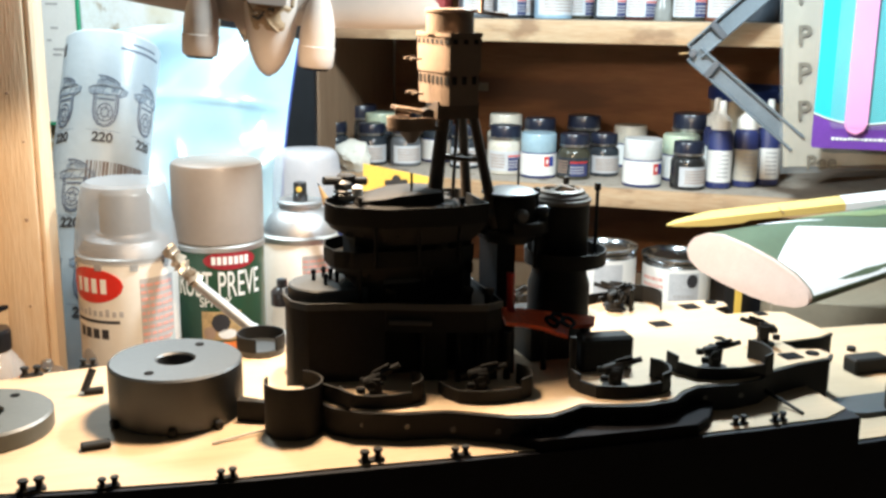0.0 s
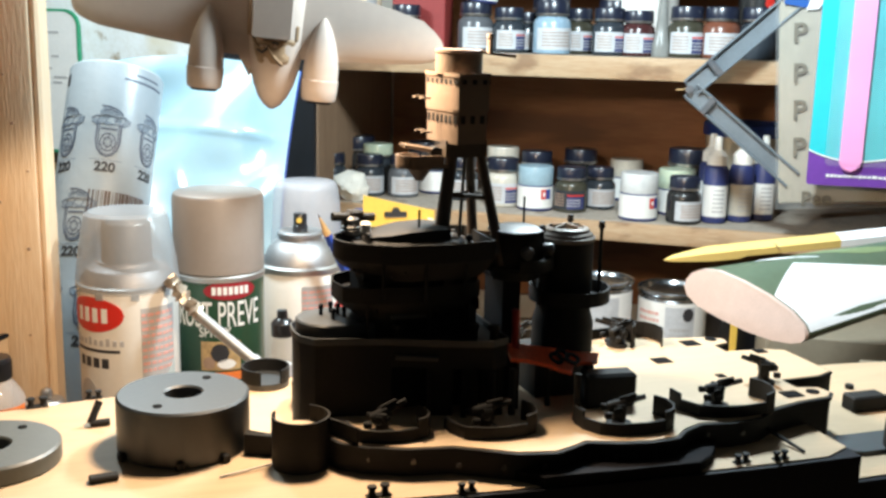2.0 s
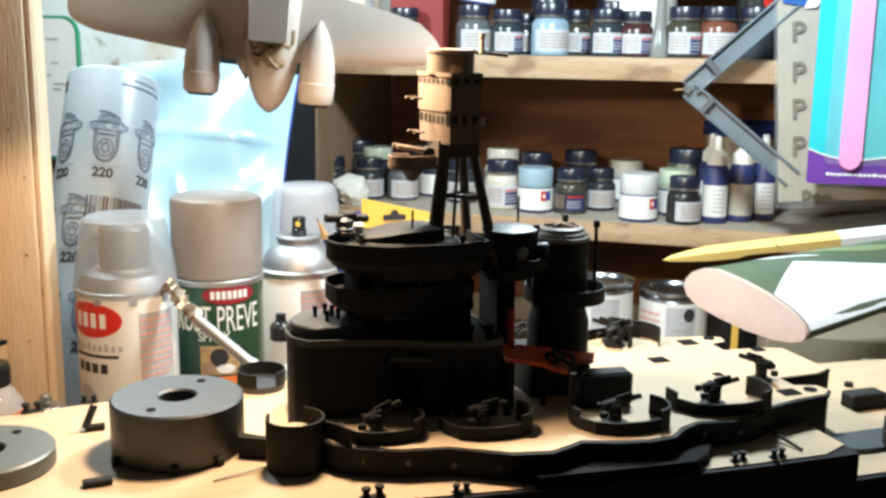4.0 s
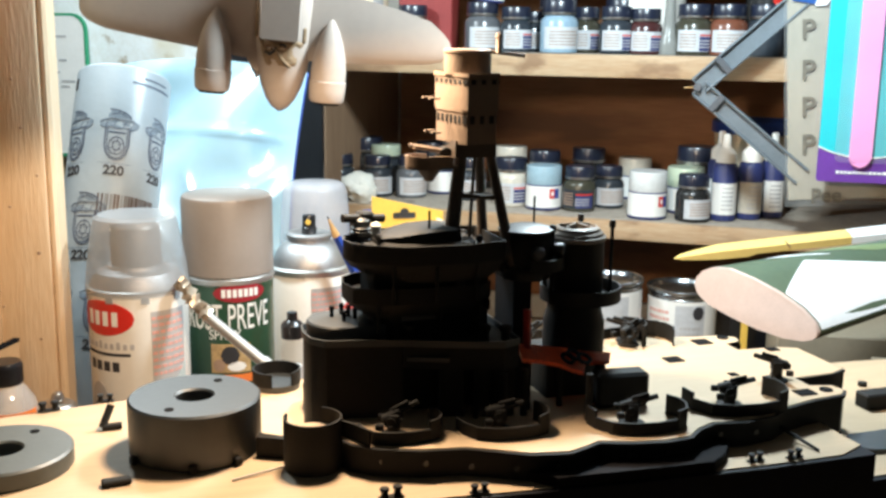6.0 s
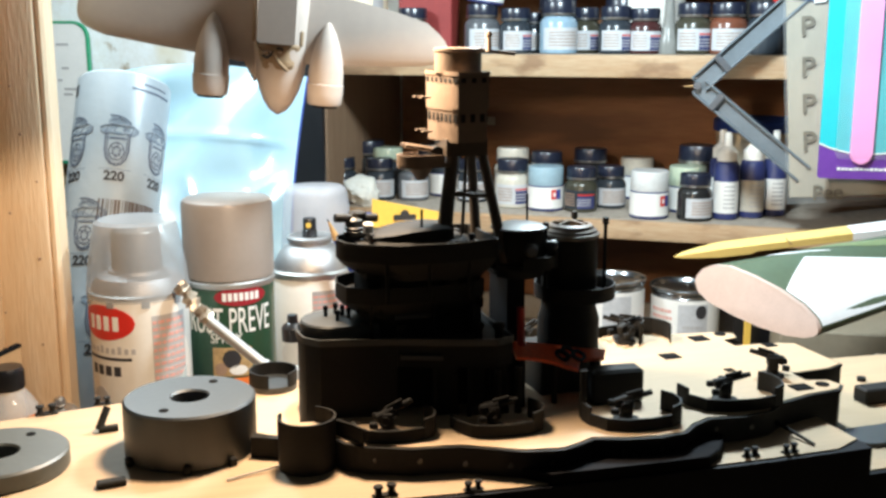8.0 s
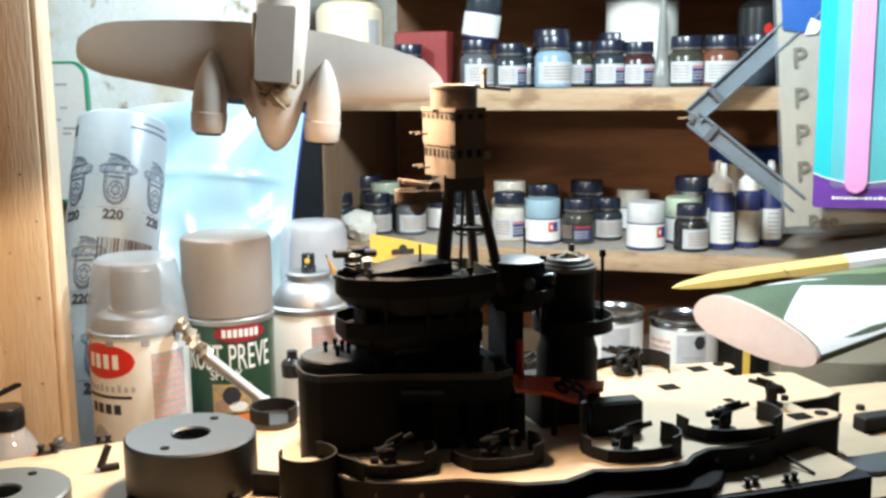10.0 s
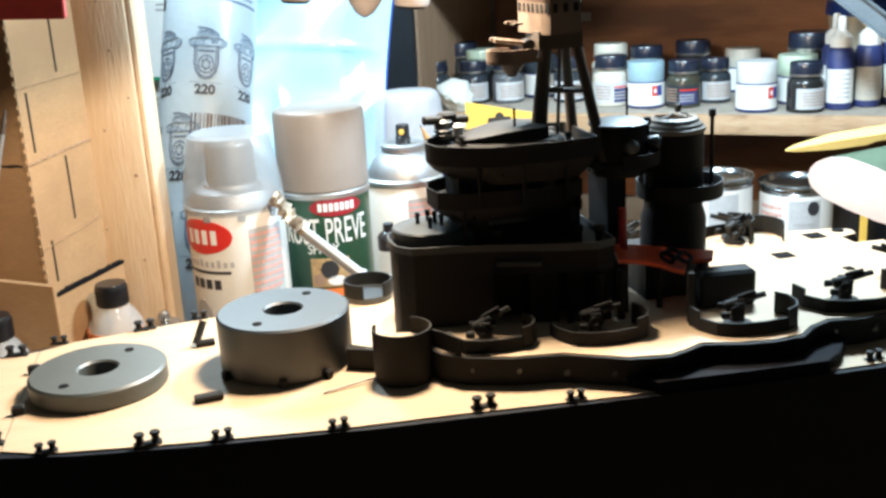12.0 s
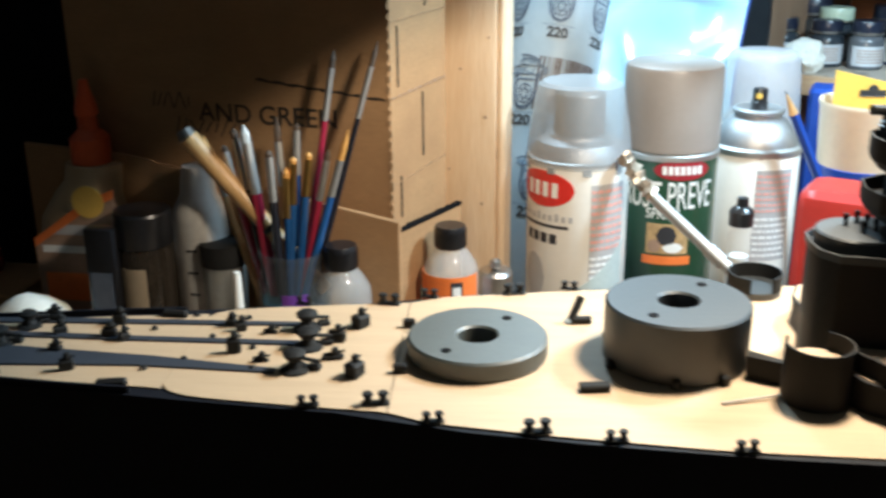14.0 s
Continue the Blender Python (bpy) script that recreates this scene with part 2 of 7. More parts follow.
orange_plastic = mat("orange_plastic", (0.75, 0.12, 0.03), 0.4, scale=60, var=0.1)
glue_bottle_mat = mat("tan_glue", (0.50, 0.37, 0.22), 0.4, scale=40, var=0.08)
smoked_jar = mat("dark_amber_glass", (0.030, 0.024, 0.018), 0.12, scale=40, var=0.3, spec=0.8)
brush_wood = mat("varnished_wood", (0.56, 0.34, 0.14), 0.4, scale=60, var=0.2, stretch=(1, 1, 0.2))
brush_red = mat("red_lacquer", (0.30, 0.02, 0.05), 0.25, scale=60, var=0.1)
brush_blue = mat("blue_lacquer", (0.02, 0.08, 0.24), 0.25, scale=60, var=0.1)
brush_black = mat("black_lacquer", (0.015, 0.015, 0.02), 0.25, scale=60, var=0.1)
bristle = mat("bristle", (0.10, 0.07, 0.05), 0.7, scale=200, var=0.4)
bristle_gold = mat("golden_bristle", (0.60, 0.30, 0.07), 0.6, scale=200, var=0.3)
tissue = mat("crumpled_tissue", (0.80, 0.79, 0.72), 0.85, scale=60, var=0.06, bump=0.001)
beige_box = mat("beige_carton", (0.33, 0.27, 0.19), 0.75, scale=30, var=0.12)
blotch(stained, 34, 0.56, 0.66, (0.30, 0.21, 0.10))
blotch(stained, 9, 0.54, 0.66, (0.66, 0.62, 0.50))
blotch(pine, 26, 0.70, 0.76, (0.24, 0.12, 0.05), (1, 1, 0.45))
blotch(pine_shelf, 16, 0.57, 0.66, (0.26, 0.15, 0.08), (1, 1, 2.0))
blotch(shelf_top, 40, 0.60, 0.70, (0.20, 0.16, 0.12))
blotch(cardboard, 12, 0.55, 0.70, (0.31, 0.175, 0.08))
blotch(deck_wood, 22, 0.62, 0.72, (0.42, 0.30, 0.18), (0.5, 2, 1))
blotch(back_wood, 7, 0.52, 0.66, (0.15, 0.06, 0.025), (0.5, 1, 2))
PAINTS = {k: mat(k + "_paint", c, 0.25, scale=50, var=0.12) for k, c in {
    "light_blue": (0.33, 0.47, 0.55), "pale_grey": (0.66, 0.67, 0.66), "pale_green": (0.50, 0.58, 0.44), "beige": (0.58, 0.54, 0.46),
    "olive": (0.050, 0.047, 0.032), "brown": (0.12, 0.06, 0.04), "slate": (0.030, 0.037, 0.046), "sky": (0.26, 0.37, 0.46), "rust": (0.17, 0.06, 0.035),
    "maroon": (0.06, 0.02, 0.02), "steel_grey": (0.10, 0.105, 0.115), "black": (0.02, 0.02, 0.02)}.items()}


# ---- building helpers ----
def thing(name, label, category, m=None, group="", kind=""):
    """A thing with parts: an Empty at its base."""
    ob = new(name)
    ob.empty_display_size = 0.01
    if m is not None:
        ob.matrix_world = m
    return tagged(ob, label, category, group, kind)


def mesh_of(bm, material, smooth=35):
    me = bpy.data.meshes.new("mesh")
    bmesh.ops.recalc_face_normals(bm, faces=bm.faces)
    bm.to_mesh(me)
    bm.free()
    me.materials.append(material)
    if smooth:
        me.shade_smooth()
        me.set_sharp_from_angle(angle=radians(smooth))
    return me


def part(name, bm, material, parent=None, label="", m=None, smooth=35):
    """Links a bmesh as one mesh object, under a thing or a part."""
    ob = new(name, mesh_of(bm, material, smooth))
    ob.parent = parent
    if m is not None:
        ob.matrix_basis = m
    return tagged(ob, label)


def solo(name, bm, material, label, category, m=None, group="", kind="", smooth=35):
    return tagged(part(name, bm, material, None, label, m, smooth), label, category, group, kind)


def box(c, s, bev=0.0, rz=0.0, m=None, bm=None, seg=1):
    bm = bm or bmesh.new()
    t = Matrix.Translation(c) @ Matrix.Rotation(radians(rz), 4, "Z")
    if m is not None:
        t = m @ t
    made = bmesh.ops.create_cube(bm, size=1.0, matrix=t @ Matrix.Diagonal((*s, 1)))
    if bev:
        edges = list({e for v in made["verts"] for e in v.link_edges})
        bmesh.ops.bevel(bm, geom=edges, offset=bev, segments=seg, affect="EDGES", profile=0.6)
    return bm


def lathe(profile, seg=32, c=(0, 0, 0), bm=None, m=None):
    """A body of revolution round z from (radius, height) pairs; a radius of 0 closes it."""
    bm = bm or bmesh.new()
    t = Matrix.Translation(c)
    if m is not None:
        t = m @ t
    rings = []
    for rad, z in profile:
        if rad <= 1e-6:
            rings.append([bm.verts.new(t @ Vector((0, 0, z)))])
        else:
            rings.append([bm.verts.new(t @ Vector((rad * math.cos(2 * math.pi * i / seg), rad * math.sin(2 * math.pi * i / seg), z))) for i in range(seg)])
    for a, b in zip(rings, rings[1:]):
        for i in range(seg):
            j = (i + 1) % seg
            if len(a) == 1 and len(b) > 1:
                bm.faces.new((a[0], b[i], b[j]))
            elif len(b) == 1 and len(a) > 1:
                bm.faces.new((a[i], a[j], b[0]))
            elif len(a) > 1:
                bm.faces.new((a[i], a[j], b[j], b[i]))
    return bm


def prism(outline, z0, z1, bev=0.0, bm=None, m=None):
    """An outline in plan, pulled up from z0 to z1."""
    bm = bm or bmesh.new()
    t = m if m is not None else Matrix()
    low = [bm.verts.new(t @ Vector((x, y, z0))) for x, y in outline]
    high = [bm.verts.new(t @ Vector((x, y, z1))) for x, y in outline]
    n = len(outline)
    top = bm.faces.new(high)
    bm.faces.new(list(reversed(low)))
    for i in range(n):
        bm.faces.new((low[i], low[(i + 1) % n], high[(i + 1) % n], high[i]))
    if bev:
        bmesh.ops.bevel(bm, geom=list(top.edges), offset=bev, segments=1, affect="EDGES")
    return bm


def rod(p, q, r1, r2=None, seg=10, bm=None):
    """A straight round bar from p to q, closed at its ends."""
    bm = bm or bmesh.new()
    p, q = Vector(p), Vector(q)
    r2 = r1 if r2 is None else r2
    d = q - p
    m = Matrix.Translation(p) @ d.to_track_quat("Z", "Y").to_matrix().to_4x4()
    return lathe([(0, 0), (r1, 0), (r2, d.length), (0, d.length)], seg, bm=bm, m=m)


def strip_wall(points, z0, z1, thick, bm=None, closed=False):
    """A thin upright wall along a plan line."""
    bm = bm or bmesh.new()
    pts = [Vector((x, y, 0)) for x, y in points]
    rows = []
    n = len(pts)
    for i, p in enumerate(pts):
        a = pts[(i - 1) % n] if closed or i > 0 else p
        b = pts[(i + 1) % n] if closed or i < n - 1 else p
        d = (b - a).normalized()
        side = Vector((-d.y, d.x, 0)) * thick / 2
        rows.append([bm.verts.new(Vector((v.x, v.y, z))) for v, z in ((p - side, z0), (p + side, z0), (p + side, z1), (p - side, z1))])
    for i in range(n if closed else n - 1):
        a, b = rows[i], rows[(i + 1) % n]
        for k in range(4):
            bm.faces.new((a[k], a[(k + 1) % 4], b[(k + 1) % 4], b[k]))
    if not closed:
        bm.faces.new(rows[0])
        bm.faces.new(list(reversed(rows[-1])))
    return bm


def arc(cx, cy, rad, a0, a1, n=12, ry=None):
    ry = rad if ry is None else ry
    return [(cx + rad * math.cos(radians(a0 + (a1 - a0) * i / n)), cy + ry * math.sin(radians(a0 + (a1 - a0) * i / n))) for i in range(n + 1)]


def rounded(x0, x1, y0, y1, rad, n=5):
    return arc(x1 - rad, y1 - rad, rad, 0, 90, n) + arc(x0 + rad, y1 - rad, rad, 90, 180, n) + arc(x0 + rad, y0 + rad, rad, 180, 270, n) + arc(x1 - rad, y0 + rad, rad, 270, 360, n)


def patch(rad, a0, a1, z0, z1, thick=0.0003, n=10, bm=None, round_ends=False):
    """A label on a round body: a curved plate that lies proud of it. Angles in degrees, -90 faces the viewer's side."""
    bm = bm or bmesh.new()
    cols = []
    for i in range(n + 1):
        u = i / n
        a = radians(a0 + (a1 - a0) * u)
        lo, hi = z0, z1
        if round_ends:
            k = math.sqrt(max(0.0, 1 - (2 * u - 1) ** 2))
            mid, half = (z0 + z1) / 2, (z1 - z0) / 2
            lo, hi = mid - half * max(k, 0.02), mid + half * max(k, 0.02)
        cols.append([bm.verts.new((r * math.cos(a), r * math.sin(a), z)) for r, z in ((rad, lo), (rad + thick, lo), (rad + thick, hi), (rad, hi))])
    for a, b in zip(cols, cols[1:]):
        for k in range(4):
            bm.faces.new((a[k], b[k], b[(k + 1) % 4], a[(k + 1) % 4]))
    bm.faces.new(cols[0])
    bm.faces.new(list(reversed(cols[-1])))
    return bm


def letters(text, size, bend=0.0, centre=-90.0, z=0.0, thick=0.0002, squeeze=1.0, bold=0.0):
    """Words in the built-in font as a bmesh, standing in the x-z plane; bend: the radius of the round body on which they lie."""
    cu = bpy.data.curves.new("words", "FONT")
    cu.body, cu.size, cu.extrude, cu.align_x, cu.align_y, cu.offset = text, size, thick, "CENTER", "CENTER", bold
    ob = bpy.data.objects.new("words", cu)
    scene.collection.objects.link(ob)
    bpy.context.view_layer.update()
    me = bpy.data.meshes.new_from_object(ob.evaluated_get(bpy.context.evaluated_depsgraph_get()))
    bm = bmesh.new()
    bm.from_mesh(me)
    bpy.data.objects.remove(ob)
    bpy.data.curves.remove(cu)
    bpy.data.meshes.remove(me)
    if bend:
        bmesh.ops.subdivide_edges(bm, edges=[e for e in bm.edges if e.calc_length() > size * 0.3], cuts=2)
    for v in bm.verts:
        x, y, d = v.co.x * squeeze, v.co.y, v.co.z
        if bend:
            a = radians(centre) + x / bend
            v.co = ((bend + thick + d) * math.cos(a), (bend + thick + d) * math.sin(a), z + y)
        else:
            v.co = (x, -d - thick, z + y)
    return bm


# ---- the room and the bench ----
solo("floor", box((0, 0, -0.775), (4.0, 4.0, 0.05)), concrete, "dark grey concrete workshop floor", "floor", kind="structure")
solo("ceiling", box((0, 0, 1.70), (4.0, 4.0, 0.05)), plaster_dark, "plain dim workshop ceiling", "ceiling", kind="structure")
solo("wall_left", box((-1.975, 0, 0.4625), (0.05, 3.90, 2.425)), plaster_dark, "dim plain workshop wall", "wall", kind="structure")
solo("wall_right", box((1.975, 0, 0.4625), (0.05, 3.90, 2.425)), plaster_dark, "dim plain workshop wall", "wall", kind="structure")
solo("wall_near", box((0, -1.975, 0.4625), (4.0, 0.05, 2.425)), plaster_dark, "dim plain workshop wall", "wall", kind="structure")
SHELF_TURN = -15.6
SH = pose(0.24, 1.04, 0, 0, 0, SHELF_TURN)
solo("wall_back", box((0.0, 0.27, 0.4625), (3.6, 0.05, 2.425), m=SH), plaster, "white painted wall with brown water stains", "wall", kind="structure")

# stands in for the back wall, brought nearer the cool light to show brighter
solo("wall_panel", box((-0.735, 0.06, 0.30), (0.68, 0.012, 0.60), 0.001, m=SH), stained, "white painted panel with brown stains, added before the wall", "wall", kind="structure")

bench = thing("workbench", "worn brown wooden workbench top", "workbench")
part("top", box((0, 0.55, -0.02), (1.9, 1.3, 0.04), 0.003), bench_wood, bench)
for bx in (-0.88, 0.88):
    for by in (0.0, 1.05):
        part("leg", box((bx, by, -0.395), (0.08, 0.08, 0.71), 0.004), bench_wood, bench)

# the rough timber post beside the shelf
bm = box((0, 0, 0.84), (0.038, 0.045, 1.68), 0.0025, seg=2)
post = solo("timber_post", bm, pine, "rough pale pine stud with knots and nail holes", "post", pose(-0.2400, 0.712, 0, 0, 0, 6), kind="structure")
for k, (px, pz, pr) in enumerate([(-0.010, 0.315, 0.0013), (0.006, 0.255, 0.0010), (-0.004, 0.205, 0.0009), (0.012, 0.175, 0.0012), (0.010, 0.118, 0.0009), (-0.012, 0.140, 0.0008), (0.002, 0.285, 0.0008), (0.014, 0.225, 0.0008)]):
    part("knot", lathe([(0, 0), (pr, 0), (pr, 0.0006), (0, 0.0008)], 8, m=pose(px, -0.0223, pz, 90, 0, 0)), ink_brown, post)
part("bead", box((0.0215, -0.010, 0.84), (0.006, 0.022, 1.68), 0.002), pine, post)

# ---- the shelf unit ----
shelf = thing("wall_shelf", "open wooden paint shelf with rough board fronts", "shelf", SH)
W0, W1 = -0.385, 0.62
MID, HALF = (W0 + W1) / 2, (W1 - W0)
part("side_board", box((W0 + 0.0175, 0.115, 0.1384), (0.035, 0.235, 0.2768), 0.002), side_wood_shaded, shelf)
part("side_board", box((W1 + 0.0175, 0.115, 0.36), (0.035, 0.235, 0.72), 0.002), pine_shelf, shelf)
part("back_board", box((MID + 0.0175, 0.236, 0.36), (HALF - 0.04, 0.008, 0.72)), back_wood, shelf, "dark reddish brown back board")
# the third board is out of view, set low to shade the upper compartment
for zt, th in ((0.139, 0.0185), (0.2985, 0.0215), (0.425, 0.02)):
    board = part("shelf_board", box((MID + 0.0175, 0.114, zt - th / 2), (HALF - 0.036, 0.232, th), 0.002, seg=2), pine_shelf, shelf)
    part("dusty_surface", box((MID + 0.0175, 0.116, zt - 0.0001), (HALF - 0.040, 0.222, 0.0006)), shelf_top, board)
bm = box((W0 + 0.14, 0.2295, 0.215), (0.035, 0.003, 0.010), 0.0005)
part("small_tag", bm, beige_box, shelf, "small paper tag on the back board")


# ---- the battleship model ----
ship = thing("battleship_model", "large unfinished grey plastic battleship kit with cream wooden deck", "model ship", pose(-0.055, 0.410, 0.162, 0, 0, 19.09))
EDGE = [(-0.37, 0.0), (-0.352, 0.007), (-0.32, 0.0145), (-0.28, 0.0215), (-0.239, 0.0268), (-0.20, 0.032), (-0.172, 0.0345), (-0.15, 0.0388), (-0.12, 0.0428), (-0.095, 0.0455), (-0.0942, 0.0460), (-0.0938, 0.0498), (-0.078, 0.0528),
        (-0.045, 0.0585), (0.007, 0.0655), (0.05, 0.0680), (0.10, 0.0725), (0.15, 0.0755), (0.20, 0.0775), (0.2454, 0.0775), (0.2456, 0.0680), (0.30, 0.0675), (0.36, 0.0640), (0.42, 0.0560), (0.48, 0.0430), (0.53, 0.0240), (0.545, 0.0)]
BREAK, AFT = 0.2455, -0.0160  # the deck steps down here, by this much


def breadth(s):
    for (a, wa), (b2, wb) in zip(EDGE, EDGE[1:]):
        if a <= s <= b2:
            return wa + (wb - wa) * (s - a) / (b2 - a)
    return 0.0


# hull: sections lofted from bow to stern, flared forward, round at the bilge
bm = bmesh.new()
rows = []
stations = [-0.3695, -0.36, -0.34, -0.31, -0.27, -0.23, -0.19, -0.15, -0.11, -0.07, -0.03, 0.02, 0.08, 0.15, 0.20, 0.2453, 0.2457, 0.30, 0.37, 0.43, 0.48, 0.515, 0.538, 0.5445]
for s in stations:
    w = max(breadth(s), 0.0006)
    full = min(1.0, max(0.0, (s + 0.37) / 0.25)) * min(1.0, max(0.0, (0.545 - s) / 0.2))
    low = w * (0.35 + 0.65 * full)
    top = 0.0 if s < BREAK else AFT
    ring = [(-w, top), (-w * (0.55 + 0.45 * full), -0.03), (-low, -0.055), (-low * 0.86, -0.074), (-low * 0.45, -0.0815), (0, -0.082), (low * 0.45, -0.0815), (low * 0.86, -0.074), (low, -0.055), (w * (0.55 + 0.45 * full), -0.03), (w, top)]
    rows.append([bm.verts.new((s, y, z)) for y, z in ring])
for a, b2 in zip(rows, rows[1:]):
    for k in range(len(a)):
        bm.faces.new((a[k], a[(k + 1) % len(a)], b2[(k + 1) % len(a)], b2[k]))
bm.faces.new(rows[0])
bm.faces.new(list(reversed(rows[-1])))
part("hull", bm, plastic_shaded, ship, "grey plastic hull, colour darkened for shade")

# the wooden deck sheets, in three lengths with rounded joints
def deck_sheet(s0, s1, inset, swell0=0.0, swell1=0.0):
    n = 26
    side = []
    for i in range(n + 1):
        s = s0 + (s1 - s0) * i / n
        w = max(breadth(s) - inset, 0.0004)
        d0, d1 = (s - s0) / 0.012, (s1 - s) / 0.012
        if swell0 and d0 < 1:
            w -= swell0 * (1 - math.sqrt(1 - (1 - d0) ** 2))
        if swell1 and d1 < 1:
            w -= swell1 * (1 - math.sqrt(1 - (1 - d1) ** 2))
        side.append((s, w))
    return [(s, -w) for s, w in side] + [(s, w) for s, w in reversed(side)]


part("deck_sheet", prism(deck_sheet(-0.355, -0.1690, 0.0046), -0.0004, 0.0006), deck_wood, ship)
part("deck_sheet", prism(deck_sheet(-0.1688, -0.0942, 0.0018, 0.006, 0.0), -0.0004, 0.0006), deck_wood, ship)
part("deck_sheet", prism(deck_sheet(-0.0938, 0.2448, 0.0022, 0.0035, 0.006), -0.0004, 0.0006), deck_wood, ship)
part("deck_sheet", prism(deck_sheet(0.2462, 0.530, 0.0026), AFT - 0.0004, AFT + 0.0006), deck_wood, ship)
part("bulwark", strip_wall([(s, -breadth(s) + 0.0012) for s in (-0.34, -0.31, -0.28, -0.25, -0.22, -0.20, -0.178)], -0.001, 0.0022, 0.0012), plastic_shaded, ship)
part("bulwark", strip_wall([(s, breadth(s) - 0.0012) for s in (-0.34, -0.31, -0.28, -0.25, -0.22, -0.20, -0.178)], -0.001, 0.0022, 0.0012), plastic_shaded, ship)


def barbette(s, h, rad, grey):
    ob = part("barbette", lathe([(rad - 0.0008, 0.0), (rad, 0.0008), (rad, h - 0.0008), (rad - 0.0008, h), (0.0075, h), (0.0068, h - 0.0007), (0.0068, h - 0.006 if h > 0.01 else 0.0008), (0, h - 0.006 if h > 0.01 else 0.0008)], 64, (s, 0, 0.0004)), grey, ship, "grey plastic turret ring")
    for a in (234, 54):
        x, y = s + 0.0172 * math.cos(radians(a)), 0.0172 * math.sin(radians(a))
        part("socket", lathe([(0, 0), (0.0017, 0), (0.0017, 0.0004), (0.0011, 0.0005), (0, 0.0005)], 14, (x, y, h + 0.0003)), hole_black, ob)
    part("bore", lathe([(0, 0), (0.0067, 0), (0.0067, 0.0006), (0, 0.0006)], 28, (s, 0, h - 0.0052 if h > 0.01 else 0.0014)), hole_black, ob)
    return ob


barbette(-0.0672, 0.0072, 0.0241, plastic_matt)
barbette(0.0, 0.0208, 0.0243, plastic)
for w in (-0.0165, 0.0207):
    part("turret_stop", box((-0.0925, w, 0.0022), (0.0045, 0.0025, 0.0036), 0.0006), plastic_part, ship)
for a in (150, 205, 262, 300, 340):
    part("lug", box((0.0255 * math.cos(radians(a)), 0.0255 * math.sin(radians(a)), 0.0022), (0.002, 0.003, 0.0032), 0.0004, a), plastic_part, ship)
part("breakwater", prism([(0.020, -0.0165), (0.034, -0.0235), (0.0355, -0.0225), (0.022, -0.012)], 0.0006, 0.0085), plastic_part, ship)


# bollards: pairs of mushroom posts on a base plate
def bollard(s, w, turn, size=1.0):
    m = pose(s, w, 0.0006, 0, 0, turn) @ Matrix.Scale(size, 4)
    base = part("bollard", box((0, 0, 0.0004), (0.0088, 0.0034, 0.0008), 0.0003), plastic_part, ship, m=m)
    for x in (-0.0024, 0.0024):
        part("post", lathe([(0.0015, 0.0), (0.0012, 0.0010), (0.0012, 0.0022), (0.0018, 0.0026), (0.0016, 0.0034), (0, 0.0036)], 10, (x, 0, 0.0007)), plastic_part, base)


for s, w in ((-0.098, 0.0388), (-0.0484, 0.0545), (0.0585, 0.0635), (-0.054, -0.0545)):
    bollard(s, -w, 8)
bollard(-0.102, 0.0425, -8)
for s, w in ((-0.119, 0.0405), (-0.0795, 0.0495), (-0.0255, 0.0585), (0.0108, 0.0630), (0.0885, 0.0680), (0.196, 0.0715), (0.212, 0.0728)):
    bollard(s, -w, 8, 0.8)
for s, w in ((-0.1345, 0.0410), (-0.087, 0.0500), (-0.032, 0.0600)):
    bollard(s, w, -8, 0.8)

# forecastle: chain plates, windlasses, hawse pipes and fittings
def plate(points, h=0.0007):
    part("chain_plate", prism(points, 0.0004, 0.0006 + h), deck_blue, ship, "blue-grey painted anchor chain plate")


plate([(-0.128, 0.0200), (-0.128, 0.0228), (-0.235, 0.0238), (-0.262, 0.0225), (-0.262, 0.0185), (-0.235, 0.0195)])
plate([(-0.128, 0.0030), (-0.128, 0.0062), (-0.19, 0.0085), (-0.262, 0.0125), (-0.262, 0.0085), (-0.19, 0.0050)])
plate([(-0.134, -0.0190), (-0.134, -0.0160), (-0.178, -0.0078), (-0.240, 0.0), (-0.262, 0.0015), (-0.262, -0.0140), (-0.240, -0.0160), (-0.182, -0.0150)])


def windlass(s, w, turn=0, size=1.0):
    m = pose(s, w, 0.0006, 0, 0, turn) @ Matrix.Scale(size, 4)
    base = part("windlass", lathe([(0.0052, 0), (0.0052, 0.0008), (0.0030, 0.0016), (0.0022, 0.0036), (0.0036, 0.0052), (0.0040, 0.0064), (0.0026, 0.0074), (0, 0.0076)], 18), plastic_part, ship, m=m)
    part("brake_arm", rod((0, 0, 0.0050), (0.0082, 0.002, 0.0030), 0.0007), plastic_part, base)
    part("foot", box((0.0062, 0.0018, 0.0010), (0.0046, 0.0032, 0.0020), 0.0005), plastic_part, base)


for s, w, tn in ((-0.1292, 0.0175, 20), (-0.1262, 0.0020, 10), (-0.1275, -0.0160, -10)):
    windlass(s, w, tn)
windlass(-0.232, 0.0165, 30, 0.85)
windlass(-0.236, 0.0010, 0, 0.9)


def cleat(s, w, turn, lx=0.006, ly=0.003, h=0.0035):
    base = part("fitting", box((0, 0, h / 2), (lx, ly, h), 0.0006), plastic_part, ship, m=pose(s, w, 0.0006, 0, 0, turn))
    part("horn", rod((-lx * 0.4, 0, h), (lx * 0.55, 0, h + 0.0012), 0.0006, 0.0004, 6), plastic_part, base)
    part("head", lathe([(0.0009, 0), (0.0014, 0.0012), (0.0010, 0.0024), (0, 0.0027)], 8, (lx * 0.1, 0, h)), plastic_part, base)


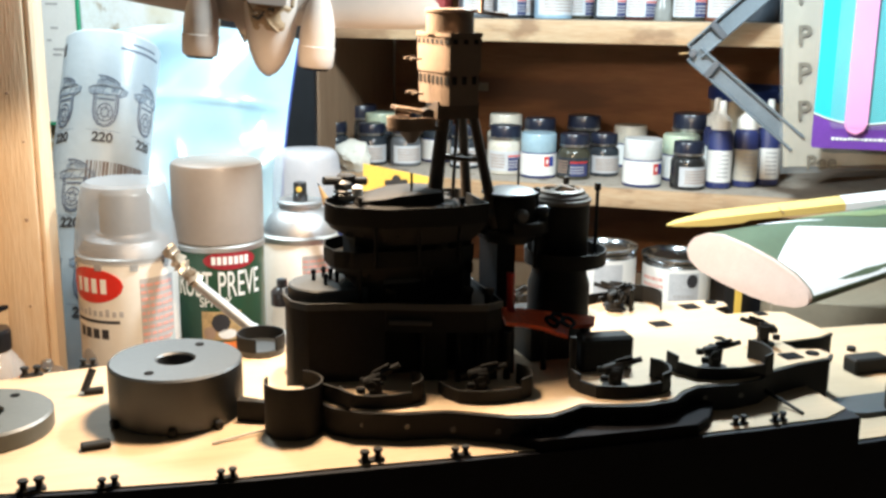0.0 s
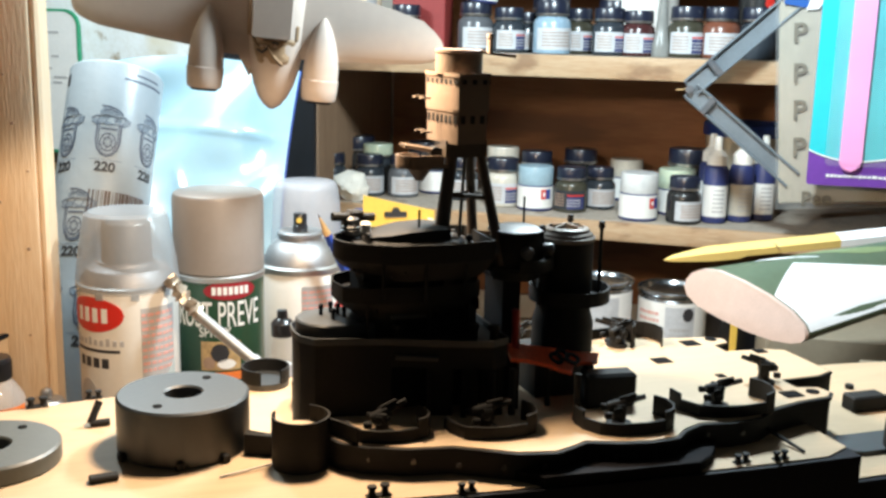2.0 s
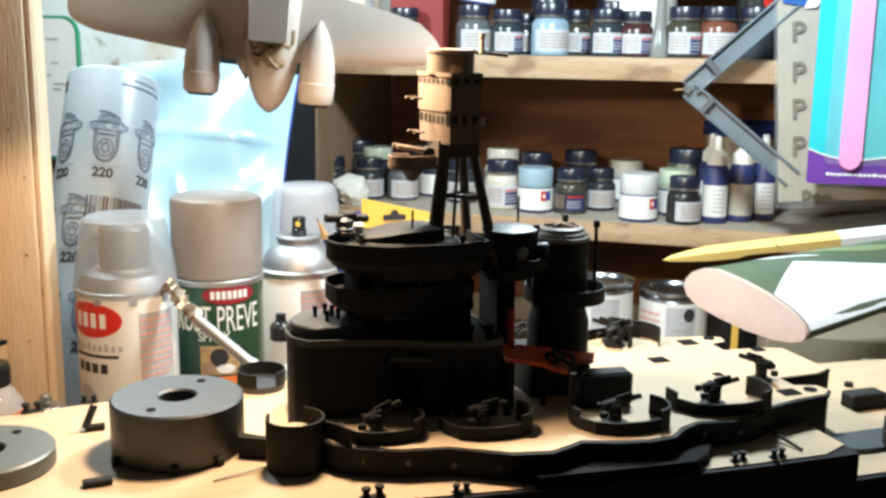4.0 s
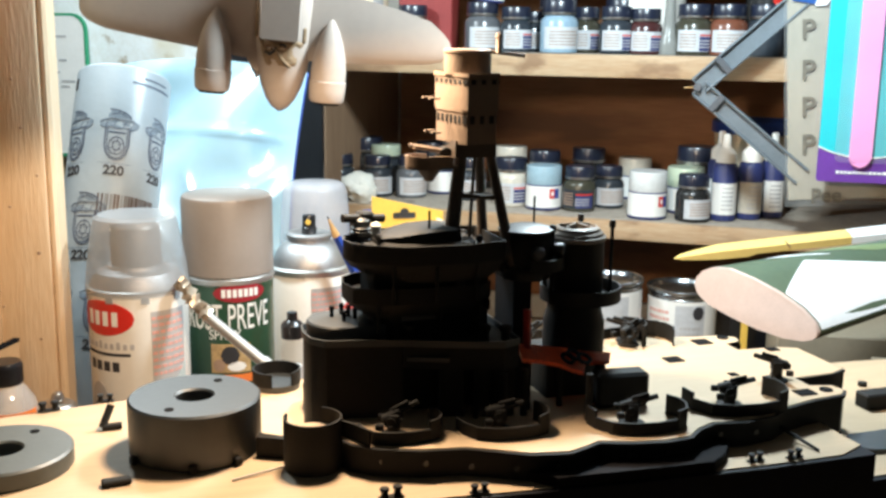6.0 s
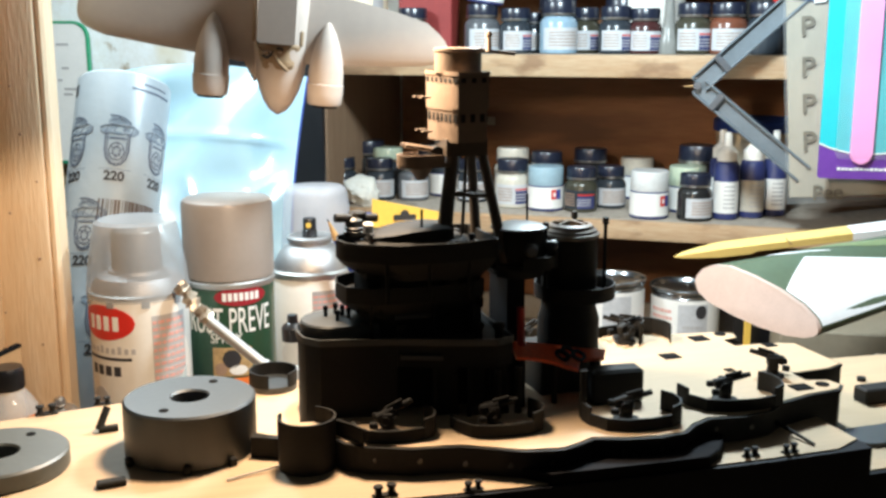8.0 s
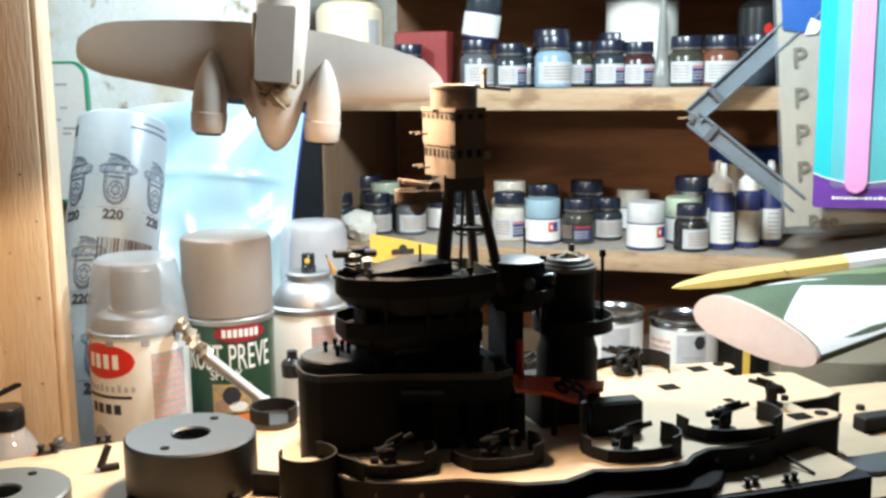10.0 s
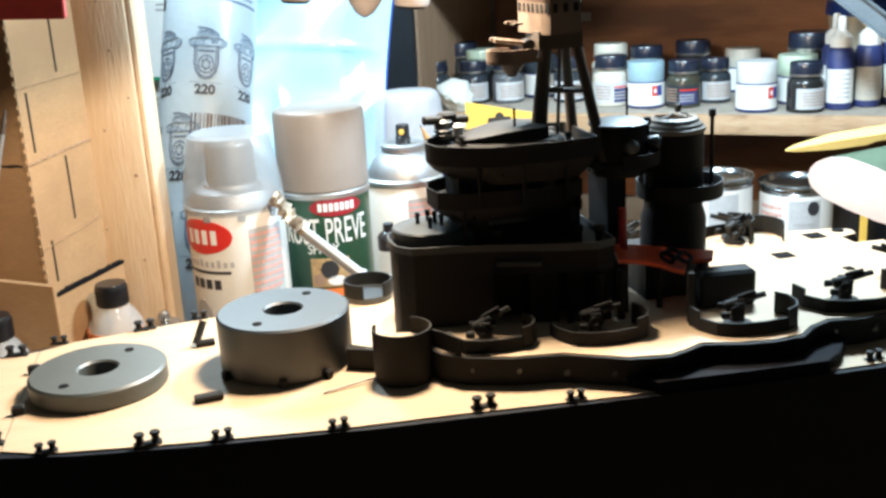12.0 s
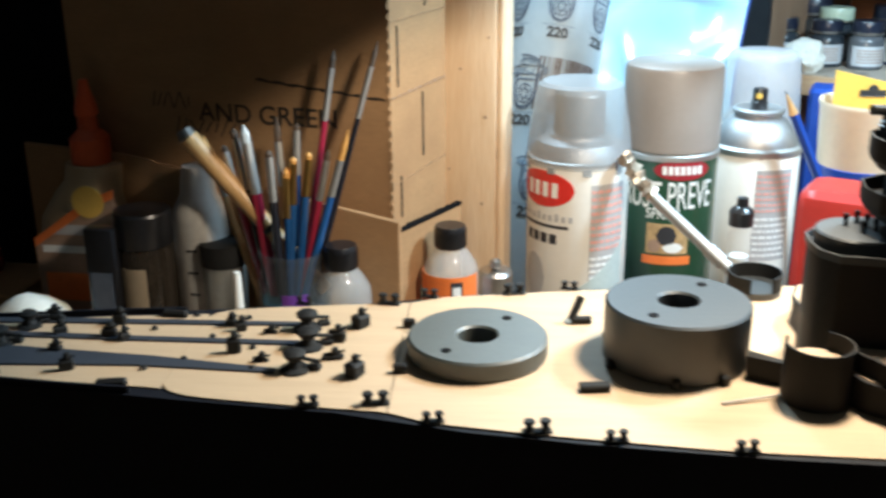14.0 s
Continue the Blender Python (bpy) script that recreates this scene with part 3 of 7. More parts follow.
for k, (s, w, tn, lx, ly, h) in enumerate([(-0.1102, 0.0205, 50, 0.006, 0.005, 0.0048), (-0.117, 0.0075, 0, 0.0065, 0.003, 0.0040), (-0.1162, -0.0070, 10, 0.0075, 0.003, 0.0018), (-0.1071, -0.0195, 60, 0.006, 0.005, 0.0050),
                                           (-0.1576, 0.0195, 0, 0.004, 0.003, 0.0030), (-0.1530, 0.0155, 20, 0.004, 0.003, 0.0034), (-0.1512, -0.0030, 10, 0.005, 0.003, 0.0052), (-0.142, 0.0135, 0, 0.006, 0.002, 0.0012), (-0.1405, -0.0098, 0, 0.006, 0.002, 0.0012),
                                           (-0.1995, 0.0200, 0, 0.005, 0.003, 0.0042), (-0.2042, -0.0182, 20, 0.005, 0.003, 0.0036), (-0.1990, 0.0085, 0, 0.006, 0.003, 0.0034), (-0.1930, 0.0060, 40, 0.004, 0.003, 0.0028), (-0.2259, 0.0240, 0, 0.006, 0.003, 0.0034), (-0.214, -0.0040, 0, 0.005, 0.003, 0.0022), (-0.218, 0.0105, 30, 0.005, 0.003, 0.003)]):
    cleat(s, w, tn, lx, ly, h)
for s, w in ((-0.1528, 0.0265), (-0.173, 0.0285), (-0.1455, 0.0005), (-0.1785, -0.0170), (-0.162, 0.0092), (-0.1420, -0.0160), (-0.1670, -0.0095), (-0.1850, 0.0155)):
    part("deck_stud", lathe([(0.0011, 0), (0.0012, 0.0008), (0.0008, 0.0014), (0, 0.0015)], 8, (s, w, 0.0005)), plastic_part, ship)
for s in (-0.185, -0.230):
    part("fairlead", box((s, -breadth(s) + 0.004, 0.0016), (0.010, 0.003, 0.0030), 0.0008, 8), plastic_part, ship)
    part("fairlead", box((s + 0.004, breadth(s) - 0.0055, 0.0016), (0.010, 0.003, 0.0030), 0.0008, -8), plastic_part, ship)

# ---- superstructure ----
near_edge = [(0.046, 0.030), (0.050, 0.040), (0.058, 0.0465), (0.072, 0.0525), (0.088, 0.0550), (0.097, 0.0600), (0.108, 0.0665), (0.122, 0.0690), (0.130, 0.0660), (0.136, 0.0630), (0.148, 0.0670), (0.160, 0.0690), (0.171, 0.0680), (0.178, 0.0620), (0.187, 0.0580), (0.200, 0.0600), (0.214, 0.0580), (0.224, 0.0515), (0.240, 0.0470), (0.256, 0.0450)]
aft_end = [(0.2605, 0.0405), (0.2590, 0.0345), (0.2500, 0.0320), (0.2500, 0.0215), (0.2700, 0.0205), (0.2790, 0.0165)]
outline = [(s, -w) for s, w in near_edge + aft_end] + [(s, w) for s, w in reversed(near_edge + aft_end)]
BH = 0.0112
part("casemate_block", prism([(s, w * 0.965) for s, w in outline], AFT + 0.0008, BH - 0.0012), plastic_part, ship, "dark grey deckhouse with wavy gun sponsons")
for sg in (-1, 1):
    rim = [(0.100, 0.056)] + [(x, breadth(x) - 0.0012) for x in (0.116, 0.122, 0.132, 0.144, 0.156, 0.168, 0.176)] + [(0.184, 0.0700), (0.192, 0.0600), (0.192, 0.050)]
    # matt black on the grey bulge stands in for the shade here
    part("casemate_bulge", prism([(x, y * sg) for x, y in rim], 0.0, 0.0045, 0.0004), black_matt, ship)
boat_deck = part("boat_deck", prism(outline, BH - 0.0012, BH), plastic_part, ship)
part("deck_sheet", prism([(0.14 + (s - 0.14) * 0.992, w * 0.975) for s, w in outline], BH - 0.0002, BH + 0.0004), deck_wood, boat_deck)
for k, (s, w, lx, ly) in enumerate([(0.2117, 0.0156, 0.0085, 0.0075), (0.2392, 0.0365, 0.0085, 0.0080), (0.2412, -0.0385, 0.0085, 0.0070), (0.2650, 0.0170, 0.006, 0.005), (0.2260, -0.0100, 0.004, 0.004)]):
    part("hatch_opening", box((s, w, BH + 0.0006), (lx, ly, 0.0006), 0.0003), hole_black, boat_deck)
for s, w in ((0.2520, -0.0440 + 0.006), (0.2530, 0.0400)):
    part("round_opening", lathe([(0, 0), (0.0028, 0), (0.0028, 0.0005), (0, 0.0005)], 16, (s, w, BH + 0.0004)), hole_black, boat_deck)
for k in range(14):
    s = 0.060 + k * 0.0145
    w = [b2 for a, b2 in near_edge if a <= s + 0.008][-1]
    part("porthole", lathe([(0, 0), (0.0010, 0), (0.0010, 0.0004), (0, 0.0004)], 8, m=pose(s, -w * 0.965 - 0.0004, 0.0060, 90, 0, 0)), black_plastic, ship)

# small gun tubs beside the bridge
tub = part("round_gun_tub", lathe([(0.0104, 0.0), (0.0104, 0.0125), (0, 0.0126)], 36, (0.0385, -0.030, 0.0005)), plastic_part, ship)
part("tub_floor", lathe([(0, 0), (0.0098, 0), (0.0098, 0.0004), (0, 0.0004)], 30, (0.0385, -0.030, 0.0131)), deck_wood, tub)
part("tub_shield", strip_wall(arc(0.0385, -0.030, 0.0102, -215, 60, 26), 0.0126, 0.0195, 0.0007), plastic_part, tub)
part("tub_web", strip_wall([(0.0490, -0.0320), (0.0530, -0.0380), (0.0560, -0.0440)], BH, BH + 0.0065, 0.0008), plastic_part, tub)
far_tub = part("round_gun_tub", lathe([(0.0104, 0.0), (0.0104, 0.0030), (0, 0.0031)], 36, (0.0400, 0.0600, 0.0005)), plastic, ship)
part("tub_shield", strip_wall(arc(0.0400, 0.0600, 0.0102, -60, 250, 26), 0.0030, 0.0092, 0.0007), plastic_part, far_tub)


def gun(s, w, turn, up=28, size=1.0):
    up *= 0.6
    m = pose(s, w, BH + 0.0004, 0, 0, turn) @ Matrix.Scale(size, 4)
    base = part("deck_gun", lathe([(0.0050, 0), (0.0050, 0.0008), (0.0026, 0.0014), (0.0022, 0.0050), (0.0030, 0.0058), (0, 0.0060)], 16), plastic_part, ship, "small grey anti-aircraft gun", m=m)
    tilt = Matrix.Translation((0, 0, 0.0078)) @ Matrix.Rotation(radians(-up), 4, "Y")
    part("breech", box((-0.0010, 0, 0), (0.0075, 0.0034, 0.0036), 0.0006, m=tilt), plastic_part, base)
    part("barrel", rod(tilt @ Vector((0.0015, 0, 0.0004)), tilt @ Vector((0.0100, 0, 0.0004)), 0.0013, 0.0010), plastic_part, base)
    part("recoil_tube", rod(tilt @ Vector((0.0005, 0, 0.0022)), tilt @ Vector((0.0070, 0, 0.0022)), 0.0007), plastic_part, base)
    for y in (-0.0032, 0.0032):
        part("trunnion_cheek", box((0, y, 0.0062), (0.0042, 0.0009, 0.0056), 0.0004), plastic_part, base)
        part("sight_seat", box((-0.0048, y * 1.55, 0.0050), (0.0030, 0.0018, 0.0024), 0.0004), plastic_part, base)
    part("handwheel", lathe([(0.0012, 0), (0.0020, 0), (0.0020, 0.0004), (0.0012, 0.0004), (0.0012, 0)], 12, m=pose(-0.001, -0.0052, 0.0066, 90, 0, 0)), plastic_part, base)


TUBS = [(0.0690, -0.0365, 0.92, 50), (0.1070, -0.0415, 1.05, 18), (0.1575, -0.0500, 1.15, 30), (0.2050, -0.0420, 1.28, 26)]
for k, (s, w, q, up) in enumerate(TUBS):
    for sg in (1, -1):
        y = w * sg
        line = [(s + a * q, y + b2 * q * sg) for a, b2 in ((-0.0155, 0.0045), (-0.0150, -0.001), (-0.0120, -0.0070), (-0.0060, -0.0098), (0.002, -0.0108), (0.0095, -0.0100))]
        aft = [(s + a * q, y + b2 * q * sg) for a, b2 in ((0.0095, -0.0100), (0.0138, -0.0078), (0.0160, -0.0035), (0.0162, 0.0015), (0.0140, 0.0055))]
        tub = part("splinter_shield", strip_wall(line, BH, BH + 0.0052, 0.0008), plastic_part, ship)
        part("high_shield", strip_wall(aft, BH, BH + 0.0082, 0.0008), plastic_part, tub)
        if k > 1:
            part("forward_shield", strip_wall([(s - 0.0155 * q, y + 0.0045 * sg * q), (s - 0.0150 * q, y - 0.001 * q * sg)], BH, BH + 0.0075, 0.0008), plastic_part, tub)
        gun(s - 0.002, y, -20 * sg + (0, 15, 0, 0)[k], up)
gun(0.2394, -0.0215, 150, 22, 1.0)
gun(0.2050, 0.0480, 150, 20, 1.0)
part("ammunition_box", box((0.1610, -0.0290, BH + 0.0072), (0.0215, 0.0095, 0.0140), 0.0012, -6), plastic_part, ship)
for s, w in ((0.1415, -0.0420), (0.1200, -0.0300), (0.1105, -0.0330)):
    part("stanchion", rod((s, w, 0.0), (s, w, 0.030), 0.0014), plastic_part, ship)
part("boat_boom", rod((0.2205, -0.0500, 0.004), (0.2245, -0.0705, 0.0012), 0.0009, 0.0006), plastic_part, ship)
part("bent_wire", rod((0.0090, -0.0355, 0.0012), (0.0300, -0.0300, 0.0020), 0.0004, seg=6), silver, ship)

# the bridge tower: lower block, conning tower, platforms
low_block = [(0.0415, 0.0), (0.0425, -0.0085), (0.0470, -0.0140), (0.060, -0.0165), (0.075, -0.0200), (0.088, -0.0250), (0.100, -0.0290), (0.111, -0.0318), (0.118, -0.0290)]
low_block = low_block + [(s, -w) for s, w in reversed(low_block[1:])]
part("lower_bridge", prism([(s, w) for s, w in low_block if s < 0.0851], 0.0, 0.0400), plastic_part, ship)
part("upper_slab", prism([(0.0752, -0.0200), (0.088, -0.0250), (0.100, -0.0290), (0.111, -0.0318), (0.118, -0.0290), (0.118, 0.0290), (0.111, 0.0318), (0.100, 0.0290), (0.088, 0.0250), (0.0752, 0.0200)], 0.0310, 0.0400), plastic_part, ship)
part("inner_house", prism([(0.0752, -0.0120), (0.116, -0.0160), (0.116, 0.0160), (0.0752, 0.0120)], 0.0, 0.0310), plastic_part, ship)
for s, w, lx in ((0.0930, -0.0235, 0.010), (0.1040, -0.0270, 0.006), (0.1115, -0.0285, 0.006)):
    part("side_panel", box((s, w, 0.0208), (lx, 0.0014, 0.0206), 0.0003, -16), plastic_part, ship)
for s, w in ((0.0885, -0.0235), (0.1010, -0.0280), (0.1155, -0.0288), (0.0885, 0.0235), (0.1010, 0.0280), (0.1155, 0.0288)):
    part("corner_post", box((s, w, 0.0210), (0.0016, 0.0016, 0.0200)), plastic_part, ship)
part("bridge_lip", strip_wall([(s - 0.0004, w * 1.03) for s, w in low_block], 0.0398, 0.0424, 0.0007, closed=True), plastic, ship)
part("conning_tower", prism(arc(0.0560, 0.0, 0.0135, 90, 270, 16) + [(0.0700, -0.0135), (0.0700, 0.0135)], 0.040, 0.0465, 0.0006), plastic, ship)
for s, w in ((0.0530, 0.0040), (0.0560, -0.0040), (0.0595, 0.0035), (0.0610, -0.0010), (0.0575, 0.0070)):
    part("ventilator_pin", lathe([(0.0008, 0), (0.0008, 0.0024), (0.0011, 0.0028), (0.0009, 0.0042), (0, 0.0044)], 8, (s, w, 0.0464)), plastic_shaded, ship)
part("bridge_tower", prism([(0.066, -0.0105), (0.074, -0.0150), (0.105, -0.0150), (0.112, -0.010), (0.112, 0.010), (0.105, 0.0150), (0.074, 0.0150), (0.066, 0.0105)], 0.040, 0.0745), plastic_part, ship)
for z0, pts in ((0.0545, [(0.0565, 0.0), (0.0585, -0.0100), (0.0660, -0.0160), (0.0900, -0.0180), (0.1060, -0.0170), (0.1120, -0.0120)]),
                (0.0700, [(0.0570, 0.0), (0.0590, -0.0080), (0.0650, -0.0135), (0.0760, -0.0200), (0.1000, -0.0210), (0.1160, -0.0170)])):
    ring = pts + [(s, -w) for s, w in reversed(pts[1:])]
    pl = part("bridge_platform", prism(ring, z0, z0 + 0.0012), plastic_part, ship)
    part("bulwark", strip_wall([(s, w * 0.985) for s, w in ring], z0 + 0.0004, z0 + (0.0062 if z0 < 0.06 else 0.0072), 0.0007, closed=True), plastic_part, pl)
    bm = bmesh.new()
    rings = [[bm.verts.new((0.094 + (s - 0.094) * k, w * k2, z)) for s, w in ring] for k, k2, z in ((1.0, 1.0, z0), (0.93, 0.95, z0 - 0.0030), (0.74, 0.86, z0 - 0.0072))]
    for a, b2 in zip(rings, rings[1:]):
        for i in range(len(a)):
            bm.faces.new((a[i], a[(i + 1) % len(a)], b2[(i + 1) % len(a)], b2[i]))
    bm.faces.new(rings[0])
    bm.faces.new(list(reversed(rings[-1])))
    part("flared_underside", bm, plastic_part, pl)
    for s, w in pts[1:-1]:
        part("bracket", box((s + 0.004, w * 0.86, z0 - 0.002), (0.0012, 0.004, 0.0042), 0.0004), plastic_part, pl)
for z in (0.049, 0.0655, 0.035):
    part("window_strip", box((0.0835, -0.0158 if z > 0.045 else -0.0240, z), (0.016, 0.0008, 0.0018), 0.0002, 0 if z > 0.045 else -21), plastic, ship)
part("pilot_roof", prism([(0.070, -0.010), (0.076, -0.0135), (0.102, -0.0135), (0.108, -0.006), (0.108, 0.006), (0.102, 0.0135), (0.076, 0.0135), (0.070, 0.010)], 0.0745, 0.0766, 0.0010), plastic_part, ship)
bm = bmesh.new()
hood = [(0.0700, 0.0784, 0.0050), (0.0760, 0.0796, 0.0098), (0.0840, 0.0810, 0.0118), (0.0940, 0.0816, 0.0118), (0.1010, 0.0812, 0.0090)]
rows = [[bm.verts.new((x, wy * f, 0.0764 if g == 0 else z - 0.0006 * (abs(f) > 0.9))) for f, g in ((-1, 0), (-1, 1), (-0.8, 1), (0.8, 1), (1, 1), (1, 0))] for x, z, wy in hood]
for a, b2 in zip(rows, rows[1:]):
    for k in range(6):
        bm.faces.new((a[k], a[(k + 1) % 6], b2[(k + 1) % 6], b2[k]))
bm.faces.new(rows[0])
bm.faces.new(list(reversed(rows[-1])))
part("pilot_hood", bm, plastic_part, ship)
for ds, dw, r2, h2 in ((0.0735, -0.0085, 0.0018, 0.0052), (0.0880, -0.0150, 0.0014, 0.0046), (0.1010, -0.0150, 0.0017, 0.0058), (0.1080, -0.0100, 0.0015, 0.0072), (0.1075, 0.0085, 0.0018, 0.0060)):
    post2 = part("binnacle", lathe([(r2, 0), (r2 * 0.7, h2 * 0.3), (r2 * 0.7, h2 * 0.7), (r2 * 1.1, h2 * 0.8), (r2 * 0.8, h2), (0, h2 * 1.02)], 10, (ds, dw, 0.0712)), plastic_part, ship)
for ds, dw, lx, ly, hz in ((0.0950, -0.0175, 0.0060, 0.0022, 0.0040), (0.0830, -0.0170, 0.0040, 0.0022, 0.0046), (0.1110, -0.0130, 0.0034, 0.0034, 0.0040)):
    part("flag_locker", box((ds, dw, 0.0712 + hz / 2), (lx, ly, hz), 0.0004), plastic_part, ship)
for ds, dw, z0 in ((0.1060, -0.0130, 0.0557), (0.0980, -0.0160, 0.0557), (0.0680, -0.0120, 0.0557), (0.1130, -0.0270, 0.0400), (0.1060, -0.0235, 0.0400), (0.0780, -0.0170, 0.0400)):
    part("ventilator", lathe([(0.0016, 0), (0.0016, 0.0040), (0.0024, 0.0052), (0.0022, 0.0068), (0, 0.0074)], 10, (ds, dw, z0)), plastic_part, ship)
for z0, z1, ds, dw in ((0.0424, 0.0545, 0.0665, -0.0155), (0.0424, 0.0545, 0.0900, -0.0172), (0.0424, 0.0545, 0.1060, -0.0160), (0.0562, 0.0700, 0.0720, -0.0172), (0.0562, 0.0700, 0.0880, -0.0195), (0.0562, 0.0700, 0.1040, -0.0185)):
    part("platform_pillar", rod((ds, dw, z0 - 0.001), (ds, dw * 1.02, z1), 0.0007, seg=6), plastic_part, ship)
for k in range(7):
    part("bridge_window", box((0.0755 + 0.0046 * k, -0.0152, 0.0672), (0.0030, 0.0008, 0.0022), 0.0003), hole_black, ship)
for k in range(5):
    part("bridge_window", box((0.0700, -0.0085 + 0.0042 * k, 0.0672), (0.0030, 0.0028, 0.0022), 0.0003), hole_black, ship)
rf = part("rangefinder", lathe([(0.0040, 0.0), (0.0044, 0.0016), (0.0036, 0.0022), (0.0042, 0.0030), (0.0036, 0.0036), (0.0036, 0.0060), (0.0024, 0.0072), (0, 0.0074)], 20, (0.0665, 0.0110, 0.0765)), plastic, ship, "grey rangefinder on a ribbed ring")
part("optic_tube", rod((0.0585, 0.0090, 0.0838), (0.0760, 0.0130, 0.0825), 0.0017), plastic_part, rf)
part("hood", box((0.0680, 0.0120, 0.0840), (0.0060, 0.0056, 0.0036), 0.0008, 20), plastic_part, rf)
part("ready_light", lathe([(0.0020, 0), (0.0020, 0.003), (0.0012, 0.004), (0, 0.0042)], 12, (0.0690, -0.0020, 0.0795)), PAINTS["pale_grey"], ship)
for s, w, z0, z1 in ((0.0890, -0.0060, 0.0795, 0.0880), (0.1365, 0.004, 0.070, 0.0905)):
    part("thin_post", rod((s, w, z0), (s, w, z1), 0.0005, seg=6), plastic_shaded, ship)

# tripod mast and fire-control top
for a, b2, r1, r2 in (((0.0985, -0.002, 0.070), (0.1035, -0.001, 0.1130), 0.0032, 0.0024), ((0.1215, -0.0110, 0.066), (0.1130, -0.003, 0.1140), 0.0022, 0.0018), ((0.1180, 0.0120, 0.066), (0.1115, 0.003, 0.1140), 0.0022, 0.0018)):
    part("mast_leg", rod(a, b2, r1, r2, 16), mast_brown, ship)
part("mast_brace", rod((0.1010, -0.0015, 0.0930), (0.1180, -0.0070, 0.0920), 0.0011), mast_brown, ship)
part("mast_brace", rod((0.1010, -0.0015, 0.0930), (0.1155, 0.0078, 0.0920), 0.0011), mast_brown, ship)
part("mast_brace", rod((0.1180, -0.0070, 0.0920), (0.1155, 0.0078, 0.0920), 0.0011), mast_brown, ship)
part("mast_ladder", rod((0.1060, -0.0030, 0.0700), (0.1085, -0.0020, 0.1130), 0.0007, seg=6), mast_brown, ship)
part("mast_head", prism([(0.0985, -0.0075), (0.1150, -0.0075), (0.1150, 0.0075), (0.0985, 0.0075)], 0.1080, 0.1145), mast_brown, ship)
tubp = part("machine_gun_platform", prism(arc(0.0875, 0.0, 0.0062, 60, 300, 14) + [(0.1010, -0.0045), (0.1010, 0.0045)], 0.1035, 0.1048), plastic_tan, ship, "tan plastic gun platform on the mast")
part("rim", strip_wall(arc(0.0875, 0.0, 0.0060, 55, 305, 16) + [(0.0985, -0.0052)], 0.1045, 0.1085, 0.0007), plastic_tan, tubp)
part("under_cone", lathe([(0.0015, 0.0985), (0.0050, 0.1035), (0, 0.1036)], 16, (0.0905, 0, 0)), plastic_tan, tubp)
for y in (-0.0018, 0.0018):
    part("gun_barrel", rod((0.0960, y, 0.1100), (0.0835, y * 1.6, 0.1122), 0.0010, 0.0008), plastic_tan, tubp)
part("ammo_drum", lathe([(0, -0.003), (0.0026, -0.003), (0.0026, 0.003), (0, 0.003)], 14, m=pose(0.0965, 0, 0.1090, 90, 0, 0)), plastic_part, tubp)
TOP = []
for a, b2 in ((-1, -0.82), (-0.84, -1), (0.84, -1), (1, -0.82), (1, 0.82), (0.84, 1), (-0.84, 1), (-1, 0.82)):
    TOP.append((0.1054 + a * 0.0077 * 0.99 - b2 * 0.0140 * 0.14, 0.001 + a * 0.0077 * 0.14 + b2 * 0.0140 * 0.99))


def grow(points, k, c=(0.1046, 0.0)):
    return [(c[0] + (x - c[0]) * k, c[1] + (y - c[1]) * k) for x, y in points]


for z0, z1, k in ((0.1135, 0.1262, 0.94), (0.1262, 0.1392, 1.0)):
    tier = part("control_top_tier", prism(grow(TOP, k), z0, z1, 0.0004), plastic_tan, ship, "tan plastic fire-control house")
    part("rim", strip_wall(grow(TOP, k * 1.02), z1 - 0.0008, z1 + 0.0006, 0.0006, closed=True), plastic_tan, tier)
    ring = grow(TOP, k)
    for i in range(len(ring)):
        p, q = Vector((*ring[i], 0)), Vector((*ring[(i + 1) % len(ring)], 0))
        d = q - p
        n = max(1, int(d.length / 0.0034))
        turn = math.degrees(math.atan2(d.y, d.x))
        for j in range(n):
            c = p + d * ((j + 0.5) / n)
            part("window", box((c.x, c.y, z1 - (0.0026 if z0 > 0.12 else 0.0036)), (0.0018, 0.0006, 0.0017 if z0 > 0.12 else 0.0030), 0, turn), plastic_part, tier)
    for y in (-0.004, 0.004):
        part("side_step", box((0.1046 - 0.0136 * k, y, z0 + 0.004), (0.004, 0.0020, 0.0007)), plastic_tan, tier)
part("top_rangefinder", lathe([(0.0090, 0.1392), (0.0090, 0.1468), (0.0094, 0.1472), (0.0094, 0.1482), (0.0086, 0.1486), (0, 0.1486)], 28, (0.1055, 0, 0)), plastic_tan, ship, "round tan plastic mast-top housing")
part("antenna_arm", rod((0.112, 0.0, 0.1478), (0.1275, -0.0030, 0.1462), 0.0007, 0.0009), plastic_tan, ship)
part("antenna_post", lathe([(0.0016, 0.1470), (0.0011, 0.1482), (0.0010, 0.1525), (0.0014, 0.1530), (0.0012, 0.1545), (0, 0.1547)], 10, (0.1175, -0.001, 0)), plastic_tan, ship)

# house between the mast and the funnel, funnel and its platform
part("searchlight_house", lathe([(0.0096, 0.0600), (0.0103, 0.0610), (0.0106, 0.0760), (0.0098, 0.0782), (0.0060, 0.0792), (0, 0.0794)], 28, (0.1290, -0.0060, 0)), plastic_part, ship, "round house with a flat blue-grey roof")
part("house_roof", lathe([(0.0100, 0.0786), (0.0112, 0.0788), (0.0112, 0.0796), (0.0070, 0.0808), (0, 0.0812)], 28, (0.1290, -0.0060, 0)), plastic, ship)
gallery = part("gallery", prism(arc(0.1300, -0.0060, 0.0146, -108, 208, 26) + [(0.1215, -0.0135)], 0.0640, 0.0652), plastic_part, ship)
